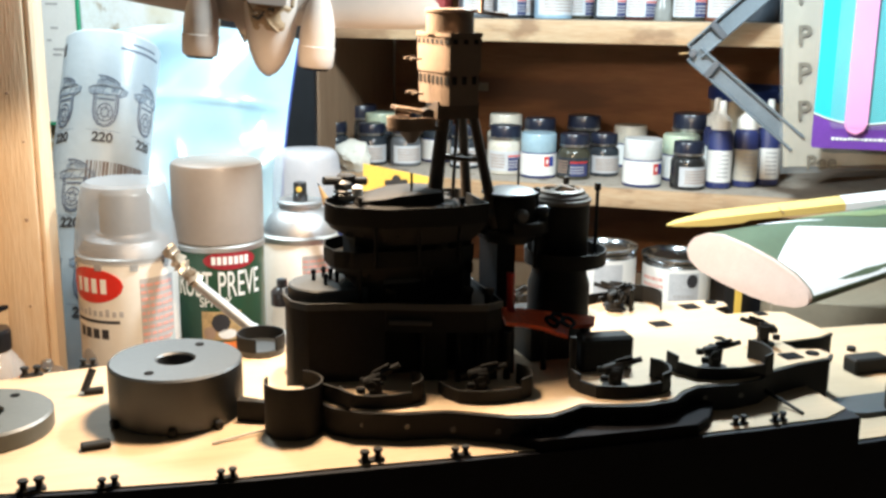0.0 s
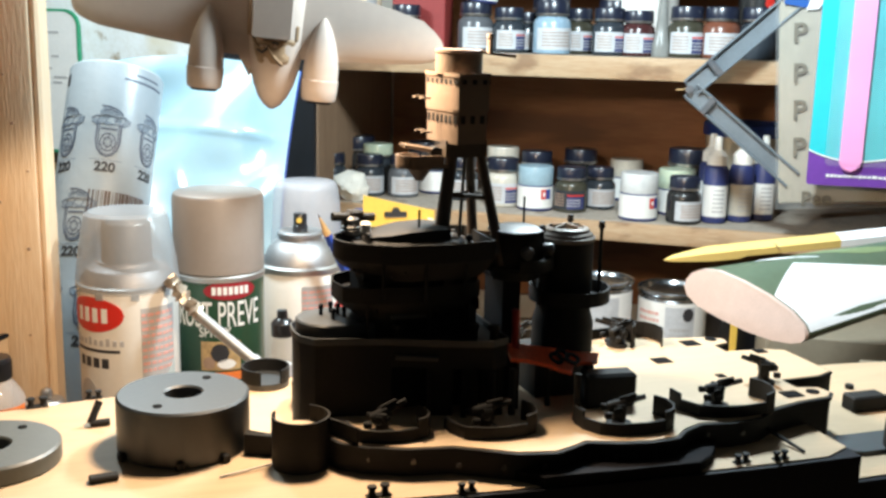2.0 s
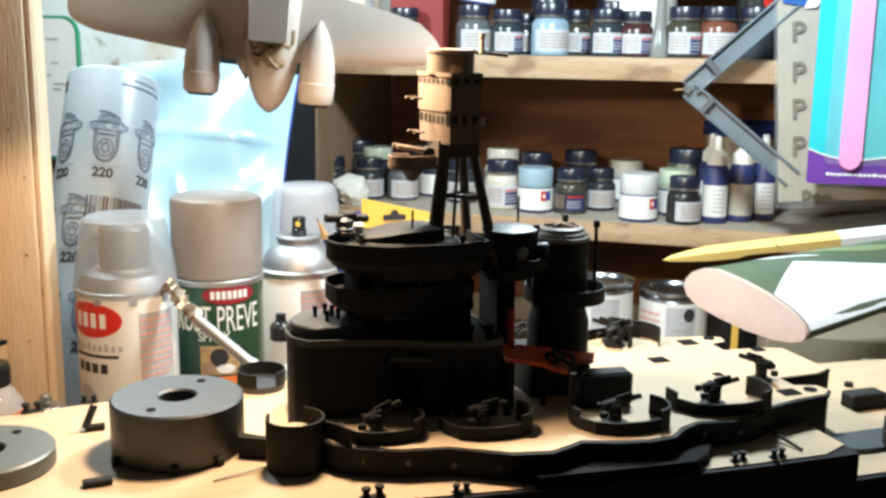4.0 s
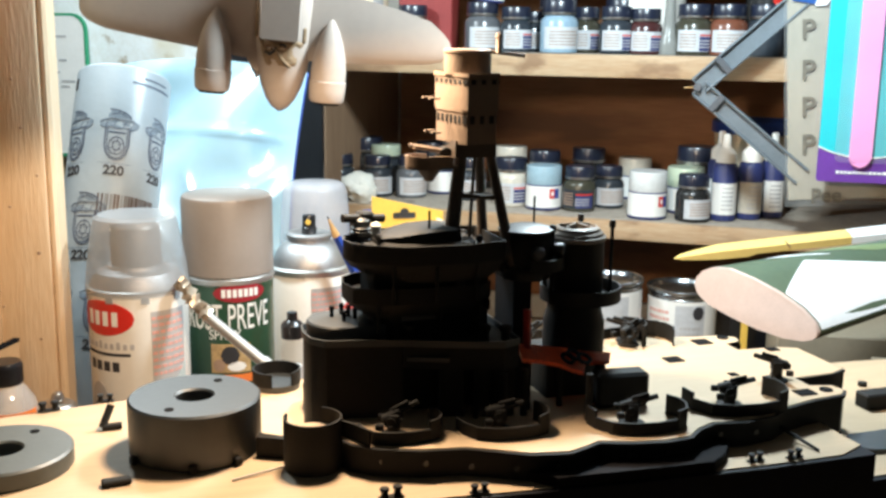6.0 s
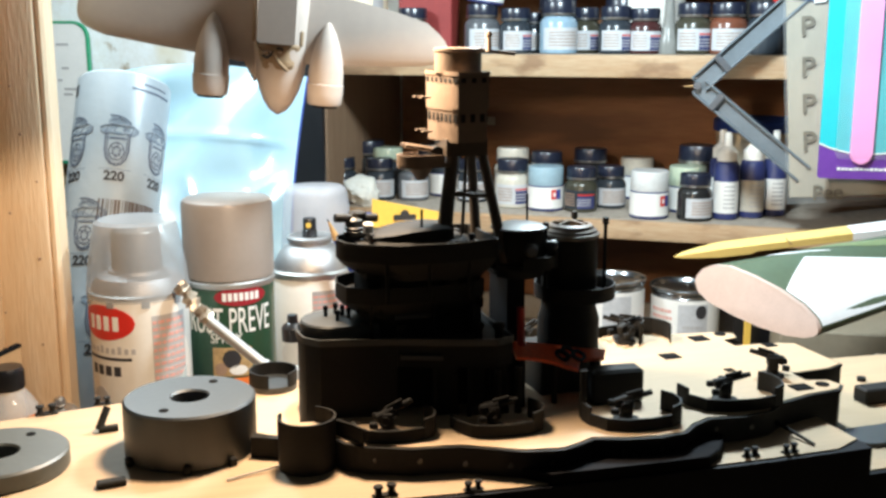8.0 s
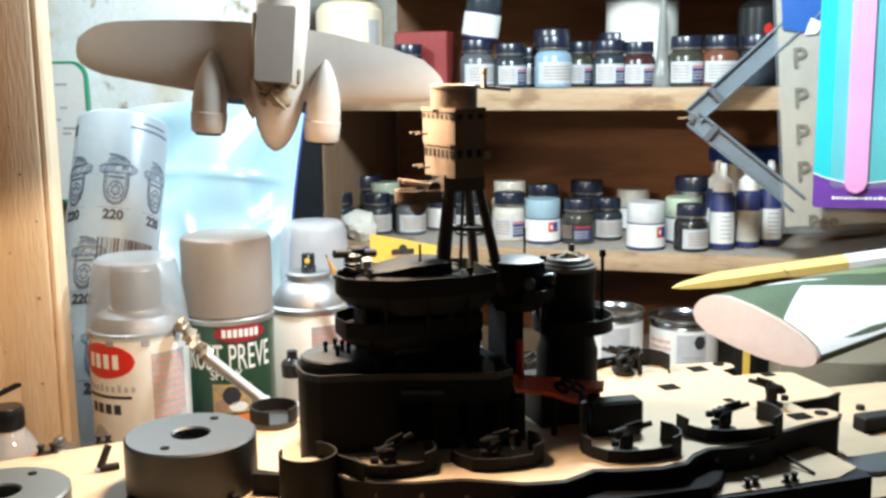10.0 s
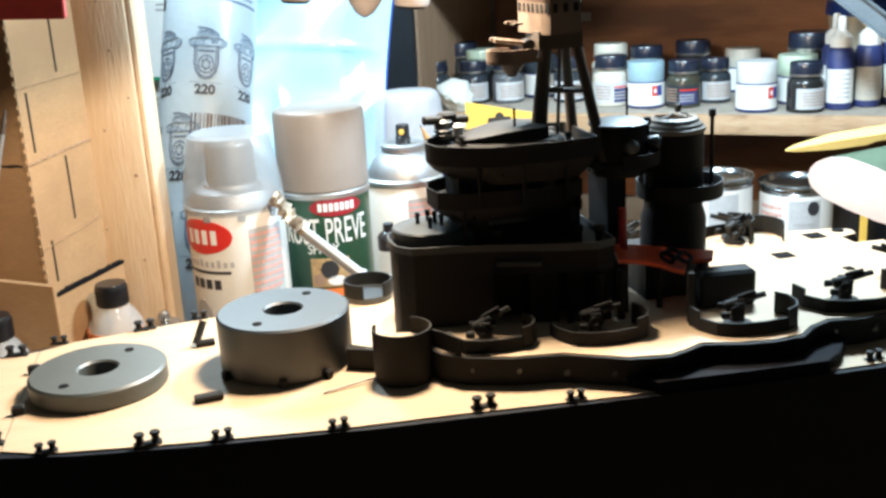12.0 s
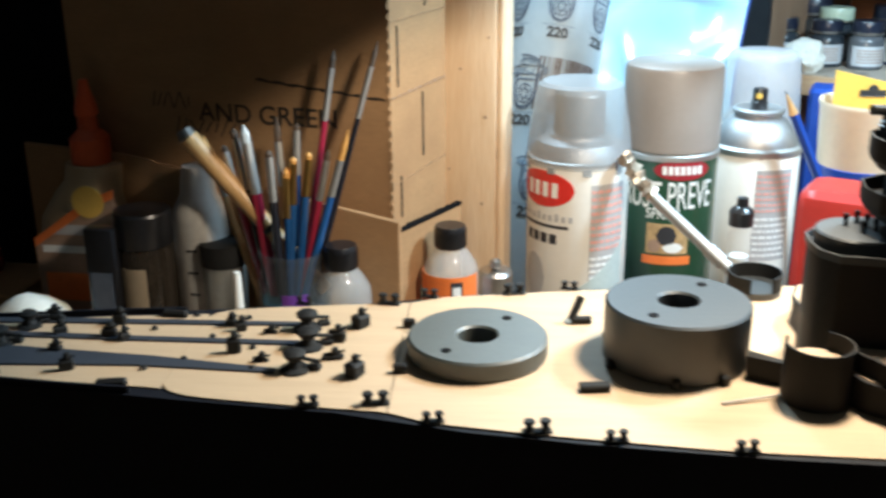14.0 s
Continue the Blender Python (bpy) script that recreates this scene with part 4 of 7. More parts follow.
part("gallery_bulwark", strip_wall(arc(0.1300, -0.0060, 0.0143, -108, 208, 26), 0.0650, 0.0690, 0.0006), plastic_part, gallery)
for a in (-160, -95, -35, 20):
    x, y = 0.1300 + 0.0122 * math.cos(radians(a)), -0.0060 + 0.0122 * math.sin(radians(a))
    lampb = part("signal_lamp", lathe([(0, -0.0024), (0.0022, -0.0018), (0.0027, 0.0014), (0.0024, 0.0020), (0, 0.0022)], 14, m=pose(x, y, 0.0720, 90, 0, a + 90)), plastic, ship)
    part("glass_face", lathe([(0, 0.0022), (0.0021, 0.0022), (0.0018, 0.0026), (0, 0.0027)], 14, m=pose(x, y, 0.0720, 90, 0, a + 90)), PAINTS["steel_grey"], lampb)
# darkest tone stands in for shade on the tower
part("searchlight_tower", prism([(0.122, -0.012), (0.129, -0.013), (0.129, 0.008), (0.122, 0.008)], 0.010, 0.0600), plastic_shaded, ship)
part("walkway", box((0.132, -0.003, 0.0605), (0.026, 0.012, 0.0012), 0.0003), plastic_part, ship)
fun = part("funnel", lathe([(0.0126, 0.0), (0.0126, 0.0400), (0.0112, 0.0445), (0.0112, 0.0735), (0.0070, 0.0735), (0.0070, 0.0690), (0, 0.0690)], 40, (0.1525, -0.0030, 0)), plastic_part, ship, "dark grey plastic funnel")
cap = part("funnel_cap", lathe([(0.0110, 0.0733), (0.0118, 0.0737), (0.0119, 0.0751), (0.0109, 0.0757), (0.0107, 0.0765), (0.0094, 0.0774), (0.0092, 0.0783), (0.0080, 0.0790), (0.0074, 0.0790), (0.0072, 0.0733)], 44, (0.1525, -0.0030, 0)), funnel_tan, fun, "stepped tan funnel cap")
for k in range(4):
    a = radians(90 * k + 28)
    p = Vector((0.1525, -0.0030, 0.0783))
    part("cap_rib", rod(p + Vector((0, 0, 0.0016)), p + Vector((0.0078 * math.cos(a), 0.0078 * math.sin(a), 0.0004)), 0.0007, seg=6), funnel_tan, cap)
part("funnel_platform", prism(arc(0.1545, -0.0040, 0.0165, 0, 360, 28)[:-1], 0.0490, 0.0500), plastic_part, ship)
part("platform_bulwark", strip_wall(arc(0.1545, -0.0040, 0.0162, 0, 360, 28)[:-1], 0.0498, 0.0548, 0.0007, closed=True), plastic_part, ship)
part("funnel_base", prism([(0.136, -0.0150), (0.162, -0.0150), (0.162, 0.0150), (0.136, 0.0150)], 0.0, 0.0270), plastic_part, ship)
for s, w, z1 in ((0.1387, -0.0100, 0.0780), (0.1600, 0.0095, 0.0783), (0.1660, -0.0075, 0.0783)):
    pp = part("steam_pipe", rod((s, w, 0.0490), (s, w, z1), 0.0008, seg=8), plastic_part, ship)
    part("pipe_head", lathe([(0.0010, 0), (0.0014, 0.0006), (0.0013, 0.003), (0, 0.0034)], 10, (s, w, z1)), plastic_part, pp)
# red-primed parts at the foot of the funnel
bm = bmesh.new()
rim = [((0.1215, -0.0180, 0.0362), (0.1190, -0.0300, 0.0340)), ((0.1300, -0.0180, 0.0352), (0.1255, -0.0300, 0.0331)), ((0.1409, -0.0180, 0.0331), (0.1344, -0.0300, 0.0307)), ((0.1470, -0.0180, 0.0317), (0.1404, -0.0300, 0.0280)),
       ((0.1500, -0.0180, 0.0311), (0.1448, -0.0300, 0.0266)), ((0.1520, -0.0180, 0.0307), (0.1475, -0.0255, 0.0290)), ((0.1623, -0.0180, 0.0294), (0.1580, -0.0255, 0.0286))]
rows = [[bm.verts.new(a), bm.verts.new(b2), bm.verts.new((b2[0], b2[1], b2[2] - 0.0014)), bm.verts.new((a[0], a[1], a[2] - 0.0014))] for a, b2 in rim]
for a, b2 in zip(rows, rows[1:]):
    for k in range(4):
        bm.faces.new((a[k], a[(k + 1) % 4], b2[(k + 1) % 4], b2[k]))
bm.faces.new(rows[0])
bm.faces.new(list(reversed(rows[-1])))
part("red_plate", bm, red_part, ship, "red-orange primed plastic plate")
for k, (s, z) in enumerate(((0.1240, 0.0330), (0.1375, 0.0298), (0.1540, 0.0280))):
    part("plate_strut", rod((s, -0.0245, 0.0), (s, -0.0240, z), 0.0012, seg=8), plastic_part, ship)
part("red_pipe", rod((0.1250, -0.0200, 0.0340), (0.1250, -0.0190, 0.0500), 0.0016), red_plastic, ship)
for s, w in ((0.1400, -0.0250), (0.1460, -0.0270), (0.1440, -0.0215)):
    part("red_flange", lathe([(0.0018, 0), (0.0032, 0), (0.0032, 0.001), (0.0018, 0.001), (0.0018, 0)], 14, m=pose(s, w, 0.0306, 30, 0, 20)), plastic_shaded, ship)
part("curved_shield", strip_wall(arc(0.2030, 0.0460, 0.010, -60, 70, 10), BH, BH + 0.0105, 0.0008), plastic_part, ship)

# fittings on the lower after deck
part("skylight", box((0.3140, 0.0010, AFT + 0.0042), (0.0190, 0.0095, 0.0074), 0.0008), plastic_part, ship)
part("skylight_step", box((0.3290, 0.0005, AFT + 0.0026), (0.0110, 0.0080, 0.0042), 0.0006), plastic_part, ship)
part("deck_vent", lathe([(0.0022, 0), (0.0022, 0.002), (0, 0.0024)], 12, (0.3270, 0.0270, AFT + 0.0006)), plastic_part, ship)
part("deck_vent", lathe([(0.0022, 0), (0.0022, 0.002), (0, 0.0024)], 12, (0.3520, 0.0240, AFT + 0.0006)), plastic_part, ship)
part("grey_deck_plate", prism(rounded(0.2685, 0.350, -0.0475, -0.0290, 0.006), AFT + 0.0004, AFT + 0.0026, 0.0004), plastic, ship, "blue-grey plastic plate on the after deck")
part("curved_shield", strip_wall(arc(0.3060, -0.0560, 0.0225, 118, 215, 14), AFT + 0.0005, AFT + 0.0125, 0.0009), plastic_part, ship)

# loose parts on the foredeck
vee = solo("loose_bracket", rod((-0.0335, 0.0262, 0.0014), (-0.0262, 0.0268, 0.0014), 0.0014, bm=rod((-0.0335, 0.0262, 0.0014), (-0.0298, 0.0300, 0.0090), 0.0015)), plastic_part, "bent grey plastic bracket lying on the wooden deck", "model part", pose(-0.055, 0.410, 0.1626, 0, 0, 19.09))
solo("loose_block", box((-0.0292, -0.0268, 0.0012), (0.0098, 0.0042, 0.0022), 0.0005, 6), plastic_part, "small grey plastic block lying on the deck", "model part", pose(-0.055, 0.410, 0.1626, 0, 0, 19.09))

# cradles that carry the hull
for s in (-0.16, 0.0, 0.24):
    bm = prism([(-0.055, -0.162), (0.055, -0.162), (0.055, -0.090), (0.040, -0.0819), (-0.040, -0.0819), (-0.055, -0.090)], -0.01, 0.01, m=pose(0, 0, 0, 90, 0, 90))
    solo("ship_cradle", bm, bench_wood, "plain wooden cradle under the ship model", "cradle", pose(-0.055, 0.410, 0.162, 0, 0, 19.09) @ pose(s, 0, 0), group="cradles under the ship")


# ---- spray cans ----
FACE = -102  # the side of a can that faces the viewer, in degrees


def text_lines(rad, a0, a1, z0, z1, n, material, parent, name="print_line"):
    """Fine print on a can that cannot be read: rows of short bars."""
    rnd = random.Random(int(rad * 1e5) + n)
    bm = bmesh.new()
    step = (z1 - z0) / n
    for i in range(n):
        a = a0
        while a < a1 - 2:
            w = rnd.uniform(3, 9)
            patch(rad, a, min(a + w, a1), z1 - (i + 0.75) * step, z1 - (i + 0.30) * step, 0.00015, 2, bm)
            a += w + 1.6
    return part(name, bm, material, parent)


can = thing("spray_can", "white spray paint can with red oval emblem and frosted clear cap", "spray can", pose(-0.171, 0.716, 0, 0, 0, 0))
R = 0.0325
part("body", lathe([(0, 0), (R - 0.001, 0), (R, 0.002), (R, 0.1485), (R - 0.0004, 0.1490), (R - 0.0015, 0.1500), (0.024, 0.1505), (0, 0.151)], 56), can_white, can)
part("rim", lathe([(R - 0.001, 0.1485), (R + 0.0003, 0.1490), (R + 0.0003, 0.1508), (R - 0.0012, 0.1514), (R - 0.003, 0.1505)], 56), silver, can)
part("dome", lathe([(0.031, 0.1500), (0.030, 0.154), (0.026, 0.1600), (0.0205, 0.1620), (0.0190, 0.1622), (0.0185, 0.1640), (0, 0.1645)], 48), dome_metal, can, "bare metal dome")
part("valve_cup", lathe([(0.0166, 0.160), (0.0158, 0.1890), (0.0148, 0.1902), (0, 0.1904)], 36), cap_inner, can, "tan inner actuator")
part("cap", lathe([(0.0335, 0.1475), (0.0335, 0.150), (0.0320, 0.165), (0.0275, 0.1915), (0.0262, 0.1955), (0.0235, 0.1975), (0, 0.1980)], 56), frosted, can, "frosted clear plastic cap")
for a in (-150, -110, -70, -30):
    part("cap_tab", patch(0.0330, a, a + 9, 0.1440, 0.1482, 0.0006, 4), frosted, can)
em = part("emblem", patch(R, -158, -78, 0.1225, 0.1455, 0.0004, 40, round_ends=True), ink_red, can, "red oval emblem with white bars")
for k, a in enumerate((-140, -128, -116, -104)):
    part("emblem_bar", patch(R + 0.0004, a, a + 7, 0.1290, 0.1385, 0.0002, 3), ink_white, em)
for k in range(9):
    part("word_bar", patch(R, -148 + 8 * k, -143.5 + 8 * k, 0.1135, 0.1172 + 0.0014 * (k % 3 == 0), 0.0002, 3), ink_grey, can)
part("word_bar", patch(R, -150, -84, 0.1090, 0.1110, 0.0002, 10), ink_dark, can)
for k in range(4):
    part("word_bar", patch(R, -142 + 12 * k, -133.5 + 12 * k, 0.0985, 0.1050, 0.0002, 3), ink_dark, can)
part("colour_swirl", patch(R, -145, -112, 0.058, 0.090, 0.0002, 16, round_ends=True), ink_grey, can)
part("back_panel", patch(R, -60, -14, 0.060, 0.1380, 0.0001, 10), ink_grey, can)
text_lines(R + 0.0001, -59, -16, 0.094, 0.136, 9, ink_pale_red, can)
text_lines(R + 0.0001, -59, -16, 0.062, 0.092, 7, ink_white, can)
bm = bmesh.new()
rows = []
for k in range(34):
    u = k / 33
    a = radians(-92 + 78 * u)
    top = 0.066 + 0.034 * u ** 1.5
    rows.append([bm.verts.new((r * math.cos(a), r * math.sin(a), z)) for r, z in ((R + 0.0004, 0.030), (R + 0.0004, top), (R + 0.0001, top), (R + 0.0001, 0.030))])
for p, q in zip(rows, rows[1:]):
    for k in range(4):
        bm.faces.new((p[k], q[k], q[(k + 1) % 4], p[(k + 1) % 4]))
bm.faces.new(rows[0])
bm.faces.new(list(reversed(rows[-1])))
bmesh.ops.recalc_face_normals(bm, faces=bm.faces)
part("label_sweep", bm, sweep_grey, can, "pale blue-grey curved label foot")

can = thing("spray_can", "dark green rust preventive spray can with grey-beige cap", "spray can", pose(-0.1235, 0.776, 0, 0, 0, 0))
R = 0.0318
part("body", lathe([(0, 0), (R - 0.001, 0), (R, 0.002), (R, 0.143), (R - 0.002, 0.1465), (0, 0.147)], 56), can_green, can)
part("rim", lathe([(R, 0.1415), (R + 0.0008, 0.1425), (R + 0.0008, 0.1455), (R - 0.001, 0.147)], 56), silver, can)
part("cap", lathe([(0.0300, 0.147), (0.0322, 0.1475), (0.0322, 0.1985), (0.0312, 0.2015), (0.0290, 0.2028), (0.0, 0.2032)], 56), can_cap_grey, can, "grey-beige plastic cap")
em = part("emblem", patch(R, -98, -28, 0.1300, 0.1432, 0.0004, 20, round_ends=True), ink_maroon, can, "red oval emblem")
for k in range(7):
    part("emblem_bar", patch(R + 0.0004, -87 + 7 * k, -82 + 7 * k, 0.1338, 0.1395, 0.0002, 3), ink_white, em)
part("printed_word", letters("RUST PREVE", 0.0265, R, -80, 0.1185, 0.0002, 0.46), ink_white, can)
part("printed_word", letters("SPRAY", 0.0100, R, -84, 0.1065, 0.0002, 0.8), ink_white, can)
pic = part("picture_panel", patch(R, -102, -52, 0.0790, 0.1000, 0.0003, 12), ink_tan, can, "small picture panel with dark shapes")
part("picture_shape", patch(R + 0.0003, -90, -66, 0.0850, 0.0985, 0.0002, 8, round_ends=True), ink_dark, pic)
part("picture_shape", patch(R + 0.0003, -100, -84, 0.080, 0.089, 0.0002, 8, round_ends=True), ink_brown, pic)
part("picture_shape", patch(R + 0.0003, -82, -58, 0.0800, 0.0870, 0.0002, 8, round_ends=True), ink_white, pic)
part("orange_band", patch(R, -106, -48, 0.0715, 0.0775, 0.0003, 12), ink_orange, can)

can = thing("spray_can", "white spray can without cap, silver dome and black nozzle", "spray can", pose(-0.0735, 0.836, 0, 0, 0, 0))
R = 0.0312
part("body", lathe([(0, 0), (R - 0.001, 0), (R, 0.002), (R, 0.134), (R - 0.002, 0.137), (0, 0.1375)], 56), can_white, can)
part("rim", lathe([(R - 0.001, 0.134), (R + 0.0010, 0.1348), (R + 0.0012, 0.1385), (R - 0.001, 0.1400), (R - 0.003, 0.1390)], 56), silver, can)
part("dome", lathe([(0.0290, 0.1385), (0.0285, 0.1425), (0.0250, 0.1500), (0.0200, 0.1560), (0.0165, 0.1575), (0.0165, 0.1600), (0.0178, 0.1610), (0.0178, 0.1630), (0.0160, 0.1642), (0.010, 0.1630), (0, 0.1625)], 48), dome_metal, can, "bare metal dome")
noz = part("nozzle", lathe([(0.0058, 0.163), (0.0058, 0.1680), (0.0052, 0.1685), (0.0052, 0.1765), (0.0046, 0.1775), (0, 0.1777)], 24), black_plastic, can, "black spray nozzle with pale orifice")
part("orifice", lathe([(0, 0), (0.0022, 0), (0.0020, 0.0005), (0, 0.0006)], 14, m=pose(0, -0.0051, 0.1725, 90, 0, 0)), ink_yellow, noz)
part("back_panel", patch(R, -80, -30, 0.060, 0.126, 0.0001, 10), ink_grey, can)
text_lines(R + 0.0001, -79, -32, 0.095, 0.124, 7, ink_pale_red, can)
text_lines(R + 0.0001, -79, -32, 0.062, 0.093, 7, ink_white, can)

can = thing("spray_can", "white spray can with tall frosted cap, behind the others", "spray can", pose(-0.0810, 0.925, 0, 0, 0, 0) @ Matrix.Diagonal((0.95, 0.95, 0.957, 1)))
part("body", lathe([(0, 0), (0.0305, 0), (0.0315, 0.002), (0.0315, 0.137), (0.028, 0.141), (0, 0.1415)], 48), can_white, can)
part("dome", lathe([(0.0290, 0.141), (0.025, 0.150), (0.017, 0.156), (0, 0.157)], 36), silver, can)
part("cap", lathe([(0.0318, 0.139), (0.0318, 0.146), (0.0300, 0.180), (0.0285, 0.1925), (0.0265, 0.1970), (0.0235, 0.1990), (0, 0.1995)], 48), frosted_white, can, "frosted clear plastic cap")

# ---- the printed roll and the blue bag ----
roll = thing("printed_roll", "white plastic roll printed with grey emblems and 220", "plastic roll", pose(-0.2260, 0.742, 0.014, -24, 1.6, 0))
R = 0.0350
part("film", lathe([(0, 0), (R, 0), (R, 0.2870), (R - 0.0012, 0.2885), (R - 0.003, 0.2885), (R - 0.003, 0.25), (0, 0.25)], 56), tube_film, roll)


def ring_line(a, z, wa, hz, w, parent, name):
    """A printed oval outline on the roll."""
    bm = bmesh.new()
    n = 22
    pts = []
    for i in range(n):
        th = 2 * math.pi * i / n
        for k in (1.0, 1.0 - w):
            aa = radians(a + wa * k * math.cos(th))
            zz = z + hz * k * math.sin(th)
            pts.append(bm.verts.new(((R + 0.0003) * math.cos(aa), (R + 0.0003) * math.sin(aa), zz)))
    for i in range(n):
        j = (i + 1) % n
        bm.faces.new((pts[2 * i], pts[2 * j], pts[2 * j + 1], pts[2 * i + 1]))
    return part(name, bm, ink_blue_grey, parent)


def outline_patch(a, points, z, lift):
    """A filled printed shape on the roll: points as (degrees, height)."""
    bm = bmesh.new()
    bm.faces.new([bm.verts.new(((R + lift) * math.cos(radians(a + u)), (R + lift) * math.sin(radians(a + u)), z + v)) for u, v in points])
    bmesh.ops.triangulate(bm, faces=bm.faces)
    long = [e for e in bm.edges if e.calc_length() > 0.004]
    bmesh.ops.subdivide_edges(bm, edges=long, cuts=2)
    for v in bm.verts:
        k = (R + lift) / math.hypot(v.co.x, v.co.y)
        v.co.x, v.co.y = v.co.x * k, v.co.y * k
    return bm


def stroke(a, points, z, wide, parent):
    """A printed line on the roll."""
    bm = bmesh.new()
    lift = R + 0.00035
    for (u0, v0), (u1, v1) in zip(points, points[1:]):
        p, q = Vector((radians(u0) * R, v0)), Vector((radians(u1) * R, v1))
        d = (q - p).normalized()
        side = Vector((-d.y, d.x)) * wide / 2
        p, q = p - d * wide * 0.25, q + d * wide * 0.25
        for i in range(3):
            f, g = p.lerp(q, i / 3), p.lerp(q, (i + 1) / 3)
            bm.faces.new([bm.verts.new((lift * math.cos(radians(a) + c.x / R), lift * math.sin(radians(a) + c.x / R), z + c.y)) for c in (f - side, g - side, g + side, f + side)])
    bmesh.ops.remove_doubles(bm, verts=bm.verts, dist=wide * 0.3)
    return part("emblem_line", bm, ink_blue_grey, parent)


def crest(a, z):
    """One printed emblem: a round-footed shield under a knotted band and a curved cap, with its number."""
    ob = part("printed_emblem", outline_patch(a, [(-14, 0.0250), (-14, 0.0110), (-12, 0.0045), (-7, 0.0005), (0, -0.0008), (7, 0.0005), (12, 0.0045), (14, 0.0110), (14, 0.0250)], z, 0.00012), tube_film, roll)
    for off in (0.0, 2.6):
        pts = [(-14 + off, 0.0250), (-14 + off, 0.0112), (-11.4 + off * 0.8, 0.0050 + off * 0.0003), (-6.5 + off * 0.4, 0.0010 + off * 0.0004), (0, -0.0004 + off * 0.0005)]
        stroke(a, pts + [(-u, v) for u, v in reversed(pts[:-1])], z, 0.00075 if off else 0.0011, ob)
    ring_line(a, z + 0.0105, 9.5, 0.0072, 0.14, ob, "emblem_outline")
    ring_line(a, z + 0.0105, 5.2, 0.0042, 0.24, ob, "emblem_outline")
    for k in range(6):
        th = math.pi * k / 3 + 0.4
        stroke(a, [(2.2 * math.cos(th), 0.0105 + 0.0018 * math.sin(th)), (8.8 * math.cos(th), 0.0105 + 0.0066 * math.sin(th))], z, 0.0006, ob)
    stroke(a, [(-9, 0.0206), (9, 0.0206)], z, 0.0014, ob)
    band = part("emblem_band", outline_patch(a, [(-21, 0.0256), (-16, 0.0236), (-8, 0.0246), (0, 0.0238), (9, 0.0246), (17, 0.0234), (23, 0.0258), (24, 0.0292), (18, 0.0312), (6, 0.0304), (-6, 0.0310), (-17, 0.0300), (-22, 0.0284)], z, 0.0002), ink_pale_grey, ob)
    for pts in ([(-21, 0.0256), (-16, 0.0236), (-8, 0.0246), (0, 0.0238), (9, 0.0246), (17, 0.0234), (23, 0.0258), (24, 0.0292)], [(-22, 0.0284), (-17, 0.0300), (-6, 0.0310), (6, 0.0304), (18, 0.0312)],
                [(-15, 0.0250), (-12, 0.0290)], [(-5, 0.0256), (-2, 0.0294)], [(6, 0.0258), (9, 0.0290)], [(15, 0.0252), (18, 0.0296)]):
        stroke(a, pts, z, 0.0006, band)
    cap = part("emblem_top", outline_patch(a, [(-13, 0.0318), (14, 0.0318), (13, 0.0338), (7, 0.0362), (-2, 0.0378), (-11, 0.0380), (-9, 0.0362), (-12, 0.0344)], z, 0.0002), ink_pale_grey, ob)
    stroke(a, [(14, 0.0322), (13, 0.0340), (7, 0.0364), (-2, 0.0380), (-11, 0.0382)], z, 0.0010, cap)
    stroke(a, [(-8, 0.0345), (0, 0.0358), (8, 0.0340)], z, 0.0008, cap)
    part("printed_number", letters("220", 0.0098, R, a, z - 0.0085, 0.00015, 1.0, 0.00035), ink_dark, roll)
    stroke(a, [(-19, -0.0030), (19, -0.0030)], z, 0.0003, ob)


for a, z in ((-73, 0.2140), (-18, 0.2140), (-128, 0.2140), (-155, 0.1500), (-100, 0.1500), (-73, 0.0860), (-128, 0.0860), (-183, 0.2140)):
    crest(a, z)
for a0, a1, z0, z1, ink in ((-88, -16, 0.1500, 0.1880, bar_brown), (-158, -112, 0.0260, 0.0640, ink_blue_grey)):
    bm = bmesh.new()
    rnd = random.Random(5)
    a = a0
    while a < a1:
        w = rnd.choice((0.8, 1.2, 2.2, 3.0))
        patch(R, a, a + w, z0, z1, 0.0002, 2, bm)
        a += w + rnd.choice((0.9, 1.4, 2.4))
    part("bar_pattern", bm, ink, roll)
part("print_line", patch(R, -62, -4, 0.2745, 0.2762, 0.0002, 10), ink_blue_grey, roll)
part("print_line", patch(R, -48, -12, 0.2795, 0.2808, 0.0002, 10), ink_blue_grey, roll)
part("print_block", patch(R, -152, -140, 0.271, 0.280, 0.0002, 4), ink_dark, roll)

# a soft creased bag: a swollen front sheet with a fold near its top, a slack belly and sharp creases
CREASES = [(0.0, 0.800, 0.98, 0.785, 0.0045, 0.010), (0.30, 0.10, 0.98, 0.66, 0.0050, 0.020), (0.22, 0.62, 0.52, 0.40, 0.0040, 0.018), (0.50, 0.66, 0.62, 0.40, 0.0035, 0.014),
           (0.62, 0.52, 0.95, 0.70, 0.0035, 0.014), (0.70, 0.34, 0.80, 0.24, 0.0040, 0.014), (0.45, 0.28, 0.60, 0.12, 0.0040, 0.016), (0.05, 0.45, 0.30, 0.34, 0.0030, 0.016)]


def crease_at(u, v):
    total = 0.0
    for u0, v0, u1, v1, amp, wide in CREASES:
        du, dv = u1 - u0, v1 - v0
        f = ((u - u0) * du + (v - v0) * dv) / (du * du + dv * dv)
        g = min(1.0, max(0.0, f))
        d = math.hypot(u - u0 - g * du, (v - v0 - g * dv) * 1.4)
        total += amp * math.exp(-d / wide) * (0.35 + 0.65 * math.sin(math.pi * g))
    return total


def swell(x):
    x = min(1.0, max(0.0, x))
    return x * x * (3 - 2 * x)


